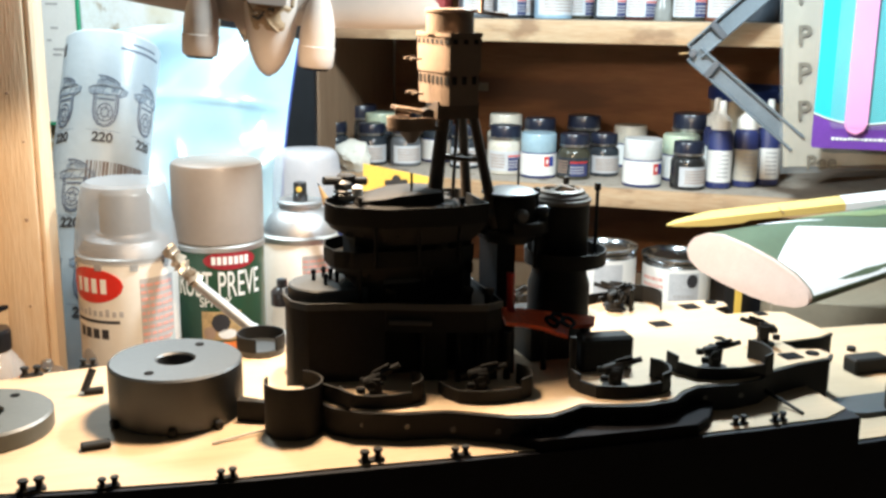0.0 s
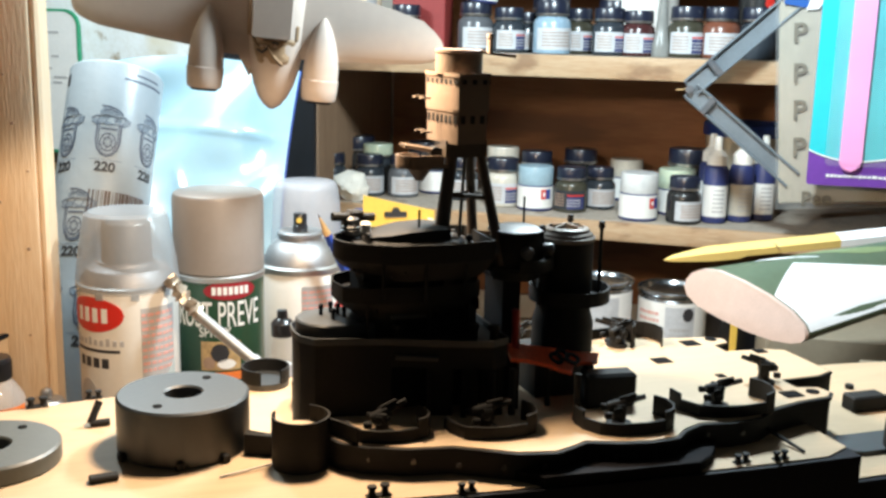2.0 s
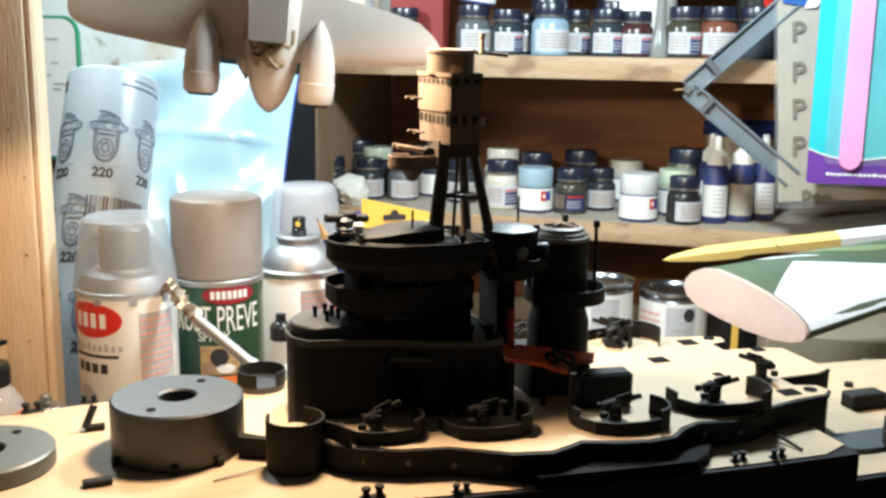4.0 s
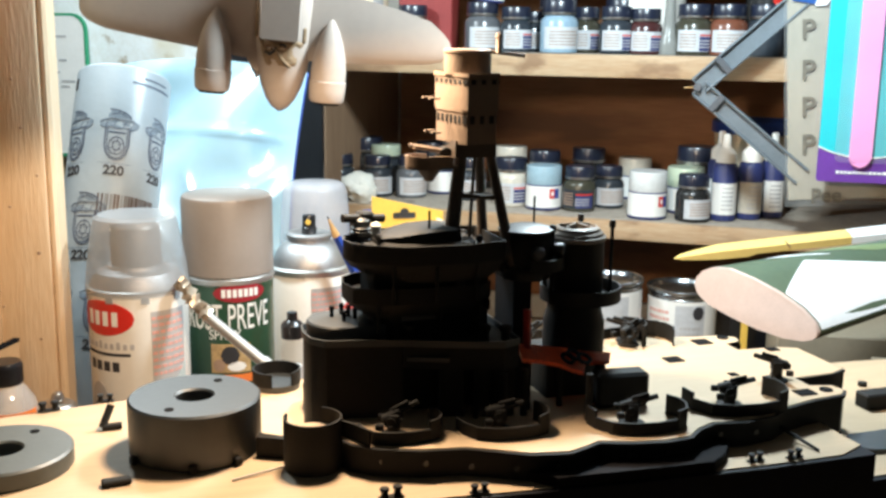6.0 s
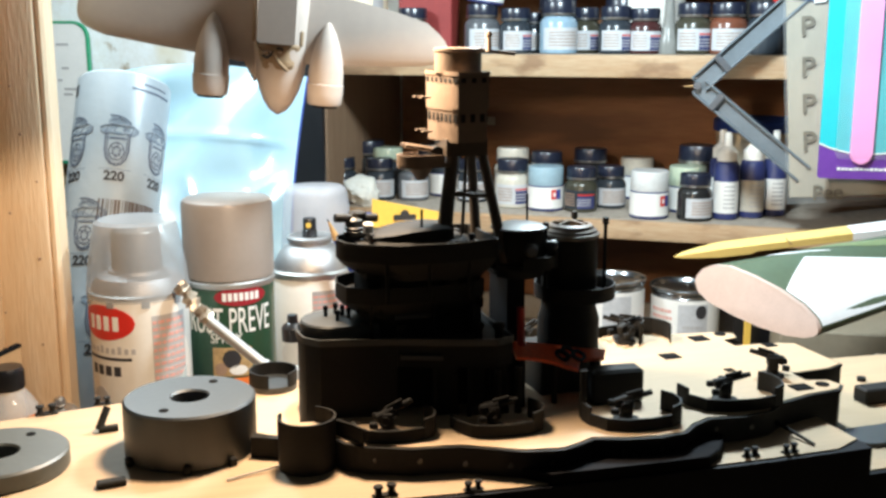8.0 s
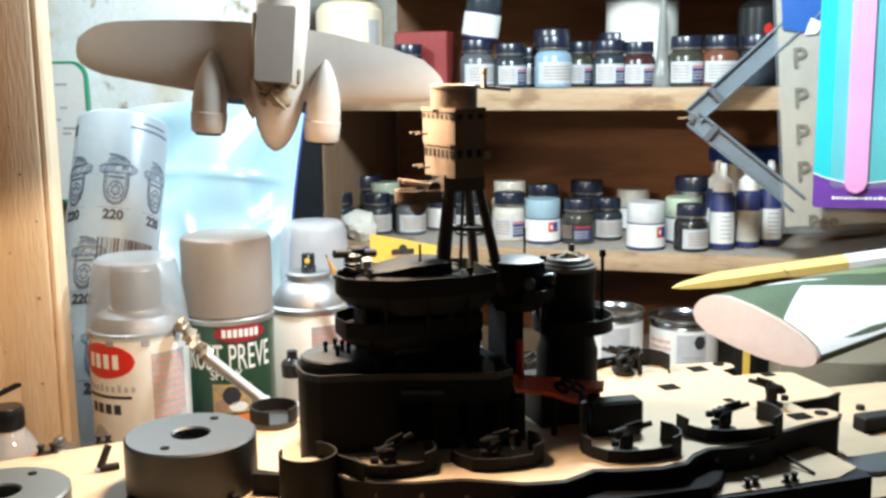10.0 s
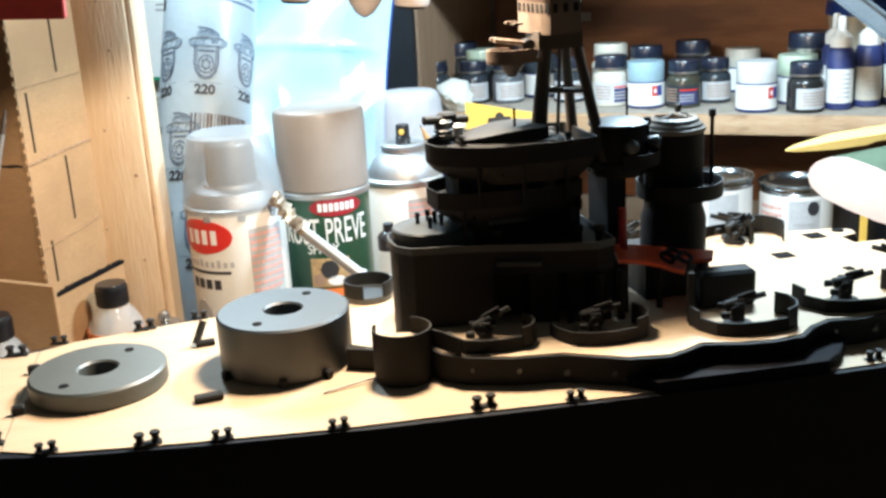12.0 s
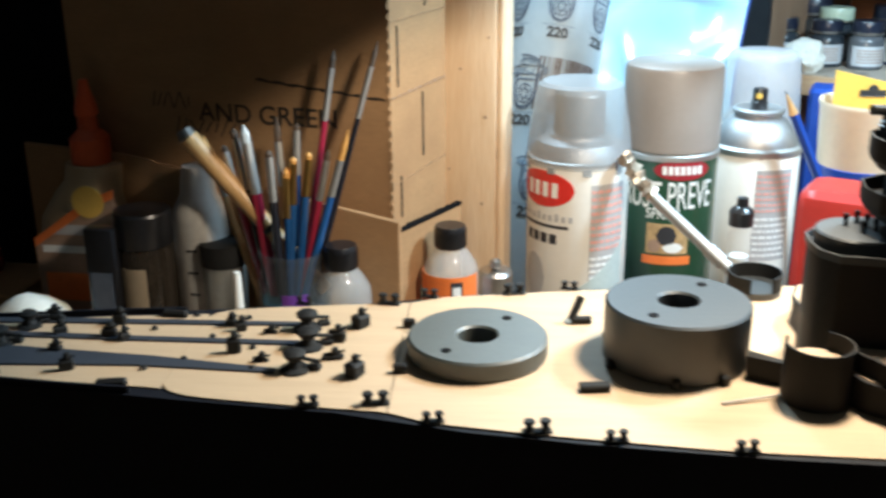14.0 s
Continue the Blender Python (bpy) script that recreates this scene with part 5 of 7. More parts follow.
def bag_point(u, v, side):
    x = -0.105 + 0.188 * u - 0.012 * math.sin(math.pi * v) * u + 0.010 * v * (u - 0.5)
    z = 0.280 * v + 0.012 * math.sin(u * 3.0) * v
    edge = min(1.0, 5 * u, 5 * (1 - u)) * min(1.0, 8 * v)
    puff = 0.010 * edge * (1 - 0.7 * v)
    belly = 0.026 * swell((0.80 - v - 0.10 * u) / 0.34) * swell(1.25 - u * 1.15) * edge
    ripple = noise.noise(Vector((u * 2.6 + v * 1.5, v * 5.0 - u * 2.5, 0.7))) * 0.0130 + noise.noise(Vector((u * 6 + v * 5, v * 9 - u * 4, 2.1))) * 0.0014
    if side > 0:
        return (x, -puff - belly + (ripple - crease_at(u, v)) * edge, z)
    return (x, puff * 0.4 + 0.0015, z)


bag_thing = thing("plastic_bag", "pale blue glossy plastic bag leaning at the wall", "plastic bag", pose(-0.178, 0.912, 0.003, -9, 0, 0))
for name, side in (("front_sheet", 1), ("back_sheet", -1)):
    bm = bmesh.new()
    NX, NZ = (72, 84) if side > 0 else (24, 24)
    grid = [[bm.verts.new(bag_point(i / NX, j / NZ, side)) for j in range(NZ + 1)] for i in range(NX + 1)]
    for i in range(NX):
        for j in range(NZ):
            bm.faces.new((grid[i][j], grid[i + 1][j], grid[i + 1][j + 1], grid[i][j + 1]))
    part(name, bm, bag_blue, bag_thing, smooth=180)
bm = bmesh.new()
rows = []
for k in range(61):
    c = Vector(bag_point(1.0, k / 60, 1))
    rows.append([bm.verts.new(c + Vector((0.0009 * math.cos(a), 0.0009 * math.sin(a), 0))) for a in [math.pi * i / 3 for i in range(6)]])
for a, b2 in zip(rows, rows[1:]):
    for i in range(6):
        bm.faces.new((a[i], a[(i + 1) % 6], b2[(i + 1) % 6], b2[i]))
bm.faces.new(rows[0])
bm.faces.new(list(reversed(rows[-1])))
part("side_seam", bm, blue_card, bag_thing, "dark blue welded side seam", smooth=180)
solo("dark_sheet", box((0, 0, 0.16), (0.10, 0.006, 0.32), 0.001), black_plastic, "dark blue-black sheet standing behind the bag", "plastic sheet", pose(-0.140, 1.08, 0, 0, 0, -15.6))

card = thing("hang_tag", "white printed card with a green border on the wall", "card", pose(-0.4376, 1.2690, 0.2620, 0, 0, -15.6))
part("sheet", prism(rounded(-0.050, 0.050, -0.09, 0.068, 0.016), -0.001, 0.001, m=pose(0, 0, 0, 90, 0, 0)), paper_white, card)
part("border", strip_wall(rounded(-0.052, 0.052, -0.092, 0.070, 0.018), -0.002, 0.0025, 0.0030, closed=True), green_plastic, card, "green rounded border", pose(0, 0, 0, 90, 0, 0))
for k, (x, z, w) in enumerate([(0.018, 0.045, 0.016), (0.02, 0.018, 0.010), (0.012, 0.004, 0.006), (0.026, -0.006, 0.018), (0.022, -0.012, 0.012)]):
    part("print_bar", box((x, -0.0015, z), (w, 0.0006, 0.0025)), ink_grey, card)

# ---- the hanging aircraft, nose down ----
air = thing("aircraft_model", "grey-primed twin-engine aircraft model hanging nose down", "model aircraft", pose(-0.0800, 0.7500, 0.2650, 0, 5.0, 0))
def ellipse_loft(sections, seg=24):
    """Rings (z, half width, half depth, x, y) joined up along z."""
    bm = bmesh.new()
    rings = []
    for z, a, d, x, y in sections:
        rings.append([bm.verts.new((x + a * math.cos(2 * math.pi * i / seg), y + d * math.sin(2 * math.pi * i / seg), z)) for i in range(seg)])
    for p, q in zip(rings, rings[1:]):
        for i in range(seg):
            bm.faces.new((p[i], p[(i + 1) % seg], q[(i + 1) % seg], q[i]))
    bm.faces.new(rings[0])
    bm.faces.new(list(reversed(rings[-1])))
    return bm


part("fuselage", ellipse_loft([(-0.0014, 0.0014, 0.0014, 0, 0), (0.0015, 0.0058, 0.0056, 0, 0), (0.007, 0.0098, 0.0096, 0, 0), (0.015, 0.0134, 0.0130, 0, 0), (0.026, 0.0164, 0.0158, 0, 0), (0.042, 0.0186, 0.0182, 0, 0), (0.070, 0.0190, 0.0190, 0, 0), (0.110, 0.0175, 0.0180, 0, 0), (0.170, 0.0120, 0.0140, 0, 0), (0.215, 0.0060, 0.0080, 0, 0)], 32), aircraft_grey, air)
# crumpled paper pushed into the cockpit opening, with a twisted fold across it
bm = bmesh.new()
rows = []
for j in range(13):
    v = j / 12
    z = 0.0275 + 0.0185 * v
    row = []
    for i in range(27):
        u = i / 26
        ang = radians(-90 + (u - 0.5) * (96 + 22 * v))
        lump = noise.noise(Vector((u * 5.5, v * 4.0, 1.3))) * 0.0016 + abs(noise.noise(Vector((u * 9, v * 8, 7.7)))) * 0.0012
        edge = min(1.0, 6 * min(u, 1 - u), 5 * min(v + 0.02, 1.02 - v))
        rad = 0.0158 + 0.0032 * v + (0.0004 + lump) * edge - 0.0006 * (1 - edge)
        row.append(bm.verts.new((rad * math.cos(ang), rad * math.sin(ang), z + 0.0012 * noise.noise(Vector((u * 6, 3.1, 0))))))
    rows.append(row)
for p, q in zip(rows, rows[1:]):
    for i in range(26):
        bm.faces.new((p[i], p[i + 1], q[i + 1], q[i]))
mask = part("masking_paper", bm, masking, air, "crumpled brown paper masking the cockpit", smooth=24)


def fold(points, rad, material):
    bm = bmesh.new()
    for (u, z), (u2, z2) in zip(points, points[1:]):
        ends = []
        for x, h in ((u, z), (u2, z2)):
            r = 0.0172 + 0.10 * (h - 0.030)
            ends.append(Vector((x, -math.sqrt(max(0.00002, r * r - x * x)) - 0.0008, h)))
        rod(ends[0], ends[1], rad, rad * 0.8, 7, bm)
    part("paper_fold", bm, material, mask)


# paper-coloured folds; the dark ones paint the shade in the creases
fold([(-0.0125, 0.0440), (-0.0105, 0.0405), (-0.0075, 0.0385), (-0.0045, 0.0395)], 0.0013, masking)
fold([(-0.0095, 0.0375), (-0.0060, 0.0360), (-0.0030, 0.0385), (-0.0015, 0.0410)], 0.0009, ink_dark)
fold([(-0.0020, 0.0400), (0.0005, 0.0365), (0.0020, 0.0340), (0.0050, 0.0310), (0.0080, 0.0285)], 0.0011, masking)
fold([(-0.0005, 0.0370), (0.0012, 0.0340), (0.0045, 0.0305), (0.0068, 0.0285)], 0.0006, ink_dark)
fold([(0.0005, 0.0425), (0.0030, 0.0432), (0.0045, 0.0415)], 0.0010, ink_dark)
fold([(-0.0135, 0.0460), (-0.0118, 0.0430), (-0.0112, 0.0395)], 0.0005, ink_dark)
part("canopy", prism(rounded(-0.0125, 0.0125, 0.0455, 0.095, 0.002), -0.0215, -0.0165, 0.0015, m=Matrix(((1, 0, 0, 0), (0, 0, 1, 0), (0, 1, 0, 0), (0, 0, 0, 1)))), aircraft_grey, air)
part("masking_strip", box((-0.0165, -0.0085, 0.068), (0.003, 0.004, 0.044), 0.0008, 20), masking, air)
part("masking_strip", box((0.0150, -0.0110, 0.050), (0.0022, 0.0030, 0.0100), 0.0008, -20), masking, air)
# wing: airfoil sections from tip to tip; the leading edge points down
bm = bmesh.new()
rows = []
TILT = radians(5.0)
for x, le, te in ((-0.1308, 0.0655, 0.0715), (-0.1300, 0.0625, 0.0745), (-0.1280, 0.0595, 0.0775), (-0.1245, 0.0567, 0.0808), (-0.1190, 0.0540, 0.0838), (-0.1120, 0.0513, 0.0858), (-0.1030, 0.0494, 0.0868), (-0.0720, 0.0434, 0.0872), (-0.0510, 0.0396, 0.0868), (-0.0220, 0.0340, 0.0855), (0.0180, 0.0320, 0.0805), (0.0430, 0.0307, 0.0760), (0.0810, 0.0300, 0.0657), (0.1006, 0.0304, 0.0588), (0.1090, 0.0320, 0.0515), (0.1130, 0.0350, 0.0470), (0.1150, 0.0390, 0.0435)):
    rise = x * math.sin(TILT)
    x, le, te = x * math.cos(TILT) - (le + te) / 2 * math.sin(TILT), le * math.cos(TILT) + rise, te * math.cos(TILT) + rise
    c = te - le
    t = 0.115 * c
    prof = [(0.0, 0), (0.03, 0.35), (0.12, 0.75), (0.3, 1.0), (0.6, 0.72), (0.85, 0.30), (1.0, 0.03)]
    ring = [(le + c * u, -t * k / 2) for u, k in prof] + [(le + c * u, t * k / 2) for u, k in reversed(prof[1:])]
    rows.append([bm.verts.new((x, y - 0.004, z)) for z, y in ring])
for a, b2 in zip(rows, rows[1:]):
    for k in range(len(a)):
        bm.faces.new((a[k], a[(k + 1) % len(a)], b2[(k + 1) % len(a)], b2[k]))
bm.faces.new(rows[0])
bm.faces.new(list(reversed(rows[-1])))
part("wing", bm, aircraft_grey, air, smooth=50)
for x, z0 in ((-0.0445, 0.0078), (0.0320, 0.0075)):
    nac = part("engine_nacelle", lathe([(0, 0.0015), (0.0085, 0.0010), (0.0105, 0.0005), (0.0115, 0.0022), (0.0120, 0.008), (0.0122, 0.0140), (0.0117, 0.0145), (0.0116, 0.022), (0.0106, 0.030), (0.0084, 0.039), (0.0052, 0.0475), (0.0018, 0.0535), (0, 0.055)], 32, (x, -0.0075, z0)), aircraft_grey, air)
    part("cowl_opening", lathe([(0, -0.0014), (0.0082, -0.0014), (0.0090, -0.0004), (0.0092, 0.0012), (0, 0.0014)], 24, (x, -0.0075, z0 + 0.0002)), plastic_shaded, nac)
part("wing_fillet", prism([(-0.0345, 0.0385), (-0.0275, 0.0370), (-0.0220, 0.0335), (-0.0185, 0.0270), (-0.0160, 0.0190), (-0.0110, 0.0300), (-0.0110, 0.0520), (-0.0345, 0.0460)], -0.0030, 0.0030, 0.0016, m=pose(0, -0.004, 0, 90, 0, 0)), aircraft_grey, air, smooth=60)
part("tail_plane", box((0, 0, 0.205), (0.085, 0.004, 0.028), 0.0018), aircraft_grey, air)
part("fin", box((0, -0.020, 0.203), (0.003, 0.036, 0.030), 0.0014), aircraft_grey, air)
part("hanging_cord", rod((0.0, 0, 0.212), (-0.12, 0, 1.408), 0.0004, seg=6), ink_white, air, "thin white cord")

# ---- jars on the shelf ----
label_grey = mat("jar_label", (0.52, 0.53, 0.55), 0.55, scale=160, var=0.15)


def hobby_jar(m, paint, cap=None, label=None, k=1.0, text="paint jar", stripe=True):
    """A small square-shouldered glass jar with a black screw cap."""
    jar = thing("paint_jar", text, "paint jar", m, "paint jars on the shelf")
    r = 0.0168 * k
    part("glass", lathe([(0, 0), (r - 0.0012, 0), (r, 0.0012), (r, 0.0265 * k), (r - 0.001, 0.0290 * k), (r * 0.80, 0.0315 * k), (r * 0.79, 0.0345 * k), (0, 0.0345 * k)], 28), paint, jar)
    lid = part("lid", lathe([(r * 0.87, 0.0335 * k), (r * 0.88, 0.0340 * k), (r * 0.88, 0.0440 * k), (r * 0.84, 0.0455 * k), (0, 0.0457 * k)], 24), cap or jar_cap, jar)
    part("lid_ring", lathe([(r * 0.89, 0.0330 * k), (r * 0.91, 0.0335 * k), (r * 0.91, 0.0350 * k), (r * 0.88, 0.0352 * k)], 24), steel, lid)
    if label:
        lab = part("paper_label", patch(r, -160, -20, 0.0036 * k, 0.0225 * k, 0.0002, 18), label, jar)
        if stripe:
            part("label_panel", patch(r + 0.0002, -88, -24, 0.0040 * k, 0.0165 * k, 0.00015, 6), ink_navy, lab)
            part("label_band", patch(r + 0.0002, -88, -24, 0.0172 * k, 0.0186 * k, 0.00015, 6), ink_red, lab)
            text_lines(r + 0.0004, -88, -40, 0.0060 * k, 0.0145 * k, 3, ink_grey, lab, "label_line")
            text_lines(r + 0.0002, -150, -98, 0.006 * k, 0.020 * k, 5, ink_brown, lab, "label_line")
        else:
            text_lines(r + 0.0002, -140, -45, 0.006 * k, 0.020 * k, 5, ink_brown, lab, "label_line")
    return jar


def wide_jar(m, paint, text, k=1.0, emblem=True):
    """A squat jar with a tall coloured plastic lid and a white label with a two-colour emblem."""
    jar = thing("paint_jar", text, "paint jar", m, "paint jars on the shelf")
    r = 0.0185 * k
    part("glass", lathe([(0, 0), (r - 0.001, 0), (r, 0.001), (r, 0.0255 * k), (r - 0.001, 0.0265 * k), (0, 0.0265 * k)], 32), ink_navy, jar, "dark blue-tinted glass foot")
    lab = part("paper_label", patch(r, -180, 179.9, 0.0030 * k, 0.0250 * k, 0.0002, 40), paper_white, jar)
    if emblem:
        part("emblem_red", patch(r + 0.0002, -66, -48, 0.0125 * k, 0.0225 * k, 0.00015, 4), ink_red, lab)
        part("emblem_blue", patch(r + 0.0002, -48, -30, 0.0125 * k, 0.0225 * k, 0.00015, 4), blue_card, lab)
        part("emblem_star", patch(r + 0.0004, -60, -51, 0.0150 * k, 0.0200 * k, 0.00015, 6, round_ends=True), ink_white, lab)
    part("lid", lathe([(r * 0.97, 0.0262 * k), (r * 0.985, 0.0268 * k), (r * 0.985, 0.0430 * k), (r * 0.95, 0.0452 * k), (0, 0.0455 * k)], 36), paint, jar)
    return jar


def dropper(m, label_mat, text):
    bot = thing("dropper_bottle", text, "dropper bottle", m, "dropper bottles on the shelf")
    r = 0.0122
    part("body", lathe([(0, 0), (r - 0.001, 0), (r, 0.001), (r, 0.052), (r - 0.0015, 0.0555), (0.0085, 0.057), (0, 0.0572)], 28), ink_navy, bot)
    part("paper_label", patch(r, -175, -5, 0.0065, 0.0375, 0.0002, 18), label_mat, bot)
    text_lines(r + 0.0002, -112, -58, 0.010, 0.035, 6, ink_grey, bot, "label_line")
    part("cap", lathe([(0.0098, 0.057), (0.0098, 0.066), (0.0065, 0.070), (0.0040, 0.072), (0.0036, 0.0835), (0.0026, 0.085), (0, 0.0852)], 24), can_white, bot, "white pointed cap")
    return bot


LZ, UZ = 0.1394, 0.2989
hobby_jar(pose(0.097, 1.1400, LZ, 0, 0, 5), PAINTS["beige"], label=label_grey, k=1.1, text="clear paint jar with black lid and white label")
hobby_jar(pose(0.100, 1.2050, LZ, 0, 0, 0), PAINTS["beige"], cap=PAINTS["beige"], label=label_grey, k=1.22, text="tall paint jar with beige lid", stripe=False)
wide_jar(pose(0.1305, 1.1190, LZ, 0, 0, -10), PAINTS["light_blue"], "paint jar with light blue lid and white label")
hobby_jar(pose(0.1665, 1.1120, LZ, 0, 0, -20), PAINTS["olive"], label=PAINTS["slate"], text="dark olive paint jar with black lid")
hobby_jar(pose(0.2000, 1.1360, LZ, 0, 0, 15), PAINTS["slate"], label=label_grey, k=0.95, text="grey paint jar with black lid", stripe=False)
hobby_jar(pose(0.1370, 1.1950, LZ, 0, 0, 0), PAINTS["slate"], k=1.15, text="dark paint jar with black lid")
hobby_jar(pose(0.1860, 1.2000, LZ, 0, 0, 0), PAINTS["black"], k=1.22, text="dark paint jar with black lid")
wide_jar(pose(0.2380, 1.2020, LZ, 0, 0, 30), PAINTS["beige"], "pale paint jar with beige lid at the back", 1.0, False)
wide_jar(pose(0.2300, 1.0730, LZ, 0, 0, 0), PAINTS["pale_grey"], "paint jar with white-grey lid and white label", 1.03)
wide_jar(pose(0.2750, 1.1100, LZ, 0, 0, 30), PAINTS["pale_green"], "paint jar with pale green lid", 1.03, False)
hobby_jar(pose(0.2720, 1.0590, LZ, 0, 0, 30), PAINTS["black"], label=label_grey, text="black paint jar with pale label", stripe=False)
hobby_jar(pose(0.2930, 1.1420, LZ, 0, 0, 0), PAINTS["olive"], k=1.42, text="tall dark paint jar with black lid at the back")
for x, y, l in ((0.3035, 1.0655, paper_white), (0.3060, 1.0960, paper_white), (0.3315, 1.0760, PAINTS["beige"]), (0.3570, 1.0890, paper_white)):
    dropper(pose(x, y, LZ, 0, 0, 0), l, "dark dropper bottle with white pointed cap")
tub = thing("plastic_tub", "round cream plastic tub with a blue rim", "tub", pose(0.3560, 1.1600, LZ))
part("body", lathe([(0, 0), (0.035, 0), (0.042, 0.078), (0.040, 0.080), (0, 0.080)], 40), cream_plastic, tub)
part("rim", lathe([(0.0420, 0.078), (0.0445, 0.079), (0.0445, 0.090), (0.0425, 0.092), (0.039, 0.0915), (0.039, 0.079)], 40), blue_plastic, tub, "blue plastic rim")
hobby_jar(pose(-0.0105, 1.1850, LZ, 0, 0, 25), PAINTS["steel_grey"], label=label_grey, text="grey paint jar with black lid and white label", stripe=False)
hobby_jar(pose(-0.0480, 1.1900, LZ, 0, 0, 5), PAINTS["slate"], label=label_grey, k=0.98, text="dark paint jar with black lid", stripe=False)
hobby_jar(pose(-0.0900, 1.1900, LZ, 0, 0, 5), PAINTS["slate"], label=label_grey, text="dark paint jar with black lid", stripe=False)
wide_jar(pose(0.0240, 1.2200, LZ, 0, 0, 5), PAINTS["slate"], "paint jar with slate lid", 1.0, False)
hobby_jar(pose(-0.0920, 1.2330, LZ, 0, 0, 5), PAINTS["slate"], cap=PAINTS["pale_green"], k=1.15, text="paint jar with pale lid at the back")
hobby_jar(pose(-0.0420, 1.2330, LZ, 0, 0, 5), PAINTS["slate"], cap=PAINTS["pale_green"], k=1.15, text="paint jar with pale lid at the back")
hobby_jar(pose(-0.0660, 1.2480, LZ, 0, 0, 5), PAINTS["black"], k=1.30, text="dark paint jar with black lid at the back")
hobby_jar(pose(0.0100, 1.2480, LZ, 0, 0, 5), PAINTS["black"], k=1.20, text="dark paint jar with black lid at the back")
hobby_jar(pose(0.0550, 1.1750, LZ, 0, 0, 5), PAINTS["slate"], label=label_grey, text="dark paint jar with white label", stripe=False)
bm = bmesh.new()
bmesh.ops.create_icosphere(bm, subdivisions=4, radius=0.019)
for v in bm.verts:
    n = noise.noise(v.co * 70) * 0.30 + noise.noise(v.co * 190) * 0.14
    v.co *= 1 + n
    v.co.z *= 0.85
solo("crumpled_tissue", bm, tissue, "crumpled white tissue on the shelf edge", "tissue", pose(-0.0630, 1.1480, LZ + 0.015), smooth=25)

UP = [(-0.008, 1.1420, "slate", 1.0, True), (0.0635, 1.1310, "steel_grey", 1.08, True), (0.0970, 1.1230, "slate", 0.98, True), (0.1170, 1.1500, "slate", 0.9, False), (0.1395, 1.1080, "sky", 1.12, True), (0.1680, 1.1350, "olive", 1.0, True), (0.1945, 1.0930, "slate", 1.0, True),
      (0.2220, 1.0870, "maroon", 0.96, True), (0.2665, 1.0750, "olive", 1.06, True), (0.2975, 1.0650, "rust", 1.06, True), (0.3310, 1.0580, "slate", 1.06, False)]
for k, (x, y, col, size, stripe) in enumerate(UP):
    hobby_jar(pose(x, y, UZ, 0, 0, (k * 37) % 40 - 12), PAINTS[col], label=label_grey if k != 10 else None, k=size, text=col.replace("_", " ") + " paint jar with black lid on the upper shelf", stripe=stripe and k not in (1, 4, 9))
hobby_jar(pose(0.142, 1.150, UZ, 0, 0, 0), PAINTS["black"], k=1.3, text="dark paint jar with black lid at the back")
hobby_jar(pose(0.208, 1.145, UZ, 0, 0, 0), PAINTS["slate"], k=1.2, text="dark paint jar with black lid at the back")
pip = thing("squeeze_bottle", "clear squeeze bottle with a long spout", "bottle", pose(0.2435, 1.0780, UZ))
part("body", lathe([(0, 0), (0.0095, 0), (0.0100, 0.001), (0.0095, 0.012), (0.0062, 0.022), (0.0055, 0.030), (0.0042, 0.050), (0.0030, 0.085), (0, 0.0855)], 24), smoky, pip)
box_red = solo("red_box", box((0, 0, 0.0295), (0.058, 0.030, 0.059), 0.001), dull_red, "plain dull red carton on the upper shelf", "box", pose(0.008, 1.170, UZ, 0, 0, -15.6))
wt = thing("white_tub", "white plastic tub with a pale lid", "tub", pose(0.2360, 1.1550, UZ))
part("body", lathe([(0, 0), (0.034, 0), (0.0375, 0.002), (0.0375, 0.088), (0, 0.088)], 36), can_white, wt)
part("lid", lathe([(0.0385, 0.086), (0.0385, 0.098), (0.036, 0.100), (0, 0.100)], 36), PAINTS["sky"], wt)
wt = thing("dark_bottle", "dark green bottle with a round red and white mark", "bottle", pose(0.3450, 1.1050, UZ))
part("body", lathe([(0, 0), (0.020, 0), (0.022, 0.002), (0.022, 0.075), (0.012, 0.085), (0, 0.086)], 28), PAINTS["black"], wt)
part("mark", patch(0.022, -96, -72, 0.048, 0.060, 0.0003, 8, round_ends=True), ink_red, wt)
part("mark", patch(0.0222, -90, -80, 0.046, 0.050, 0.0003, 6, round_ends=True), ink_white, wt)

wide_jar(pose(0.0660, 1.1330, UZ + 0.0500, 0, 9, -20), PAINTS["slate"], "white-labelled paint jar tilted on top of another jar", 1.02, False)
cr = thing("cream_jug", "large cream plastic bottle on the upper shelf", "bottle", pose(-0.0720, 1.1800, UZ))
part("body", lathe([(0, 0), (0.033, 0), (0.036, 0.003), (0.036, 0.082), (0.030, 0.090), (0.014, 0.094), (0, 0.0942)], 40), cream_plastic, cr)
part("paper_label", patch(0.036, -52, -28, 0.040, 0.072, 0.0003, 12), ink_grey, cr)
part("cap", lathe([(0.0145, 0.093), (0.0145, 0.101), (0.013, 0.102), (0, 0.102)], 28), can_white, cr)

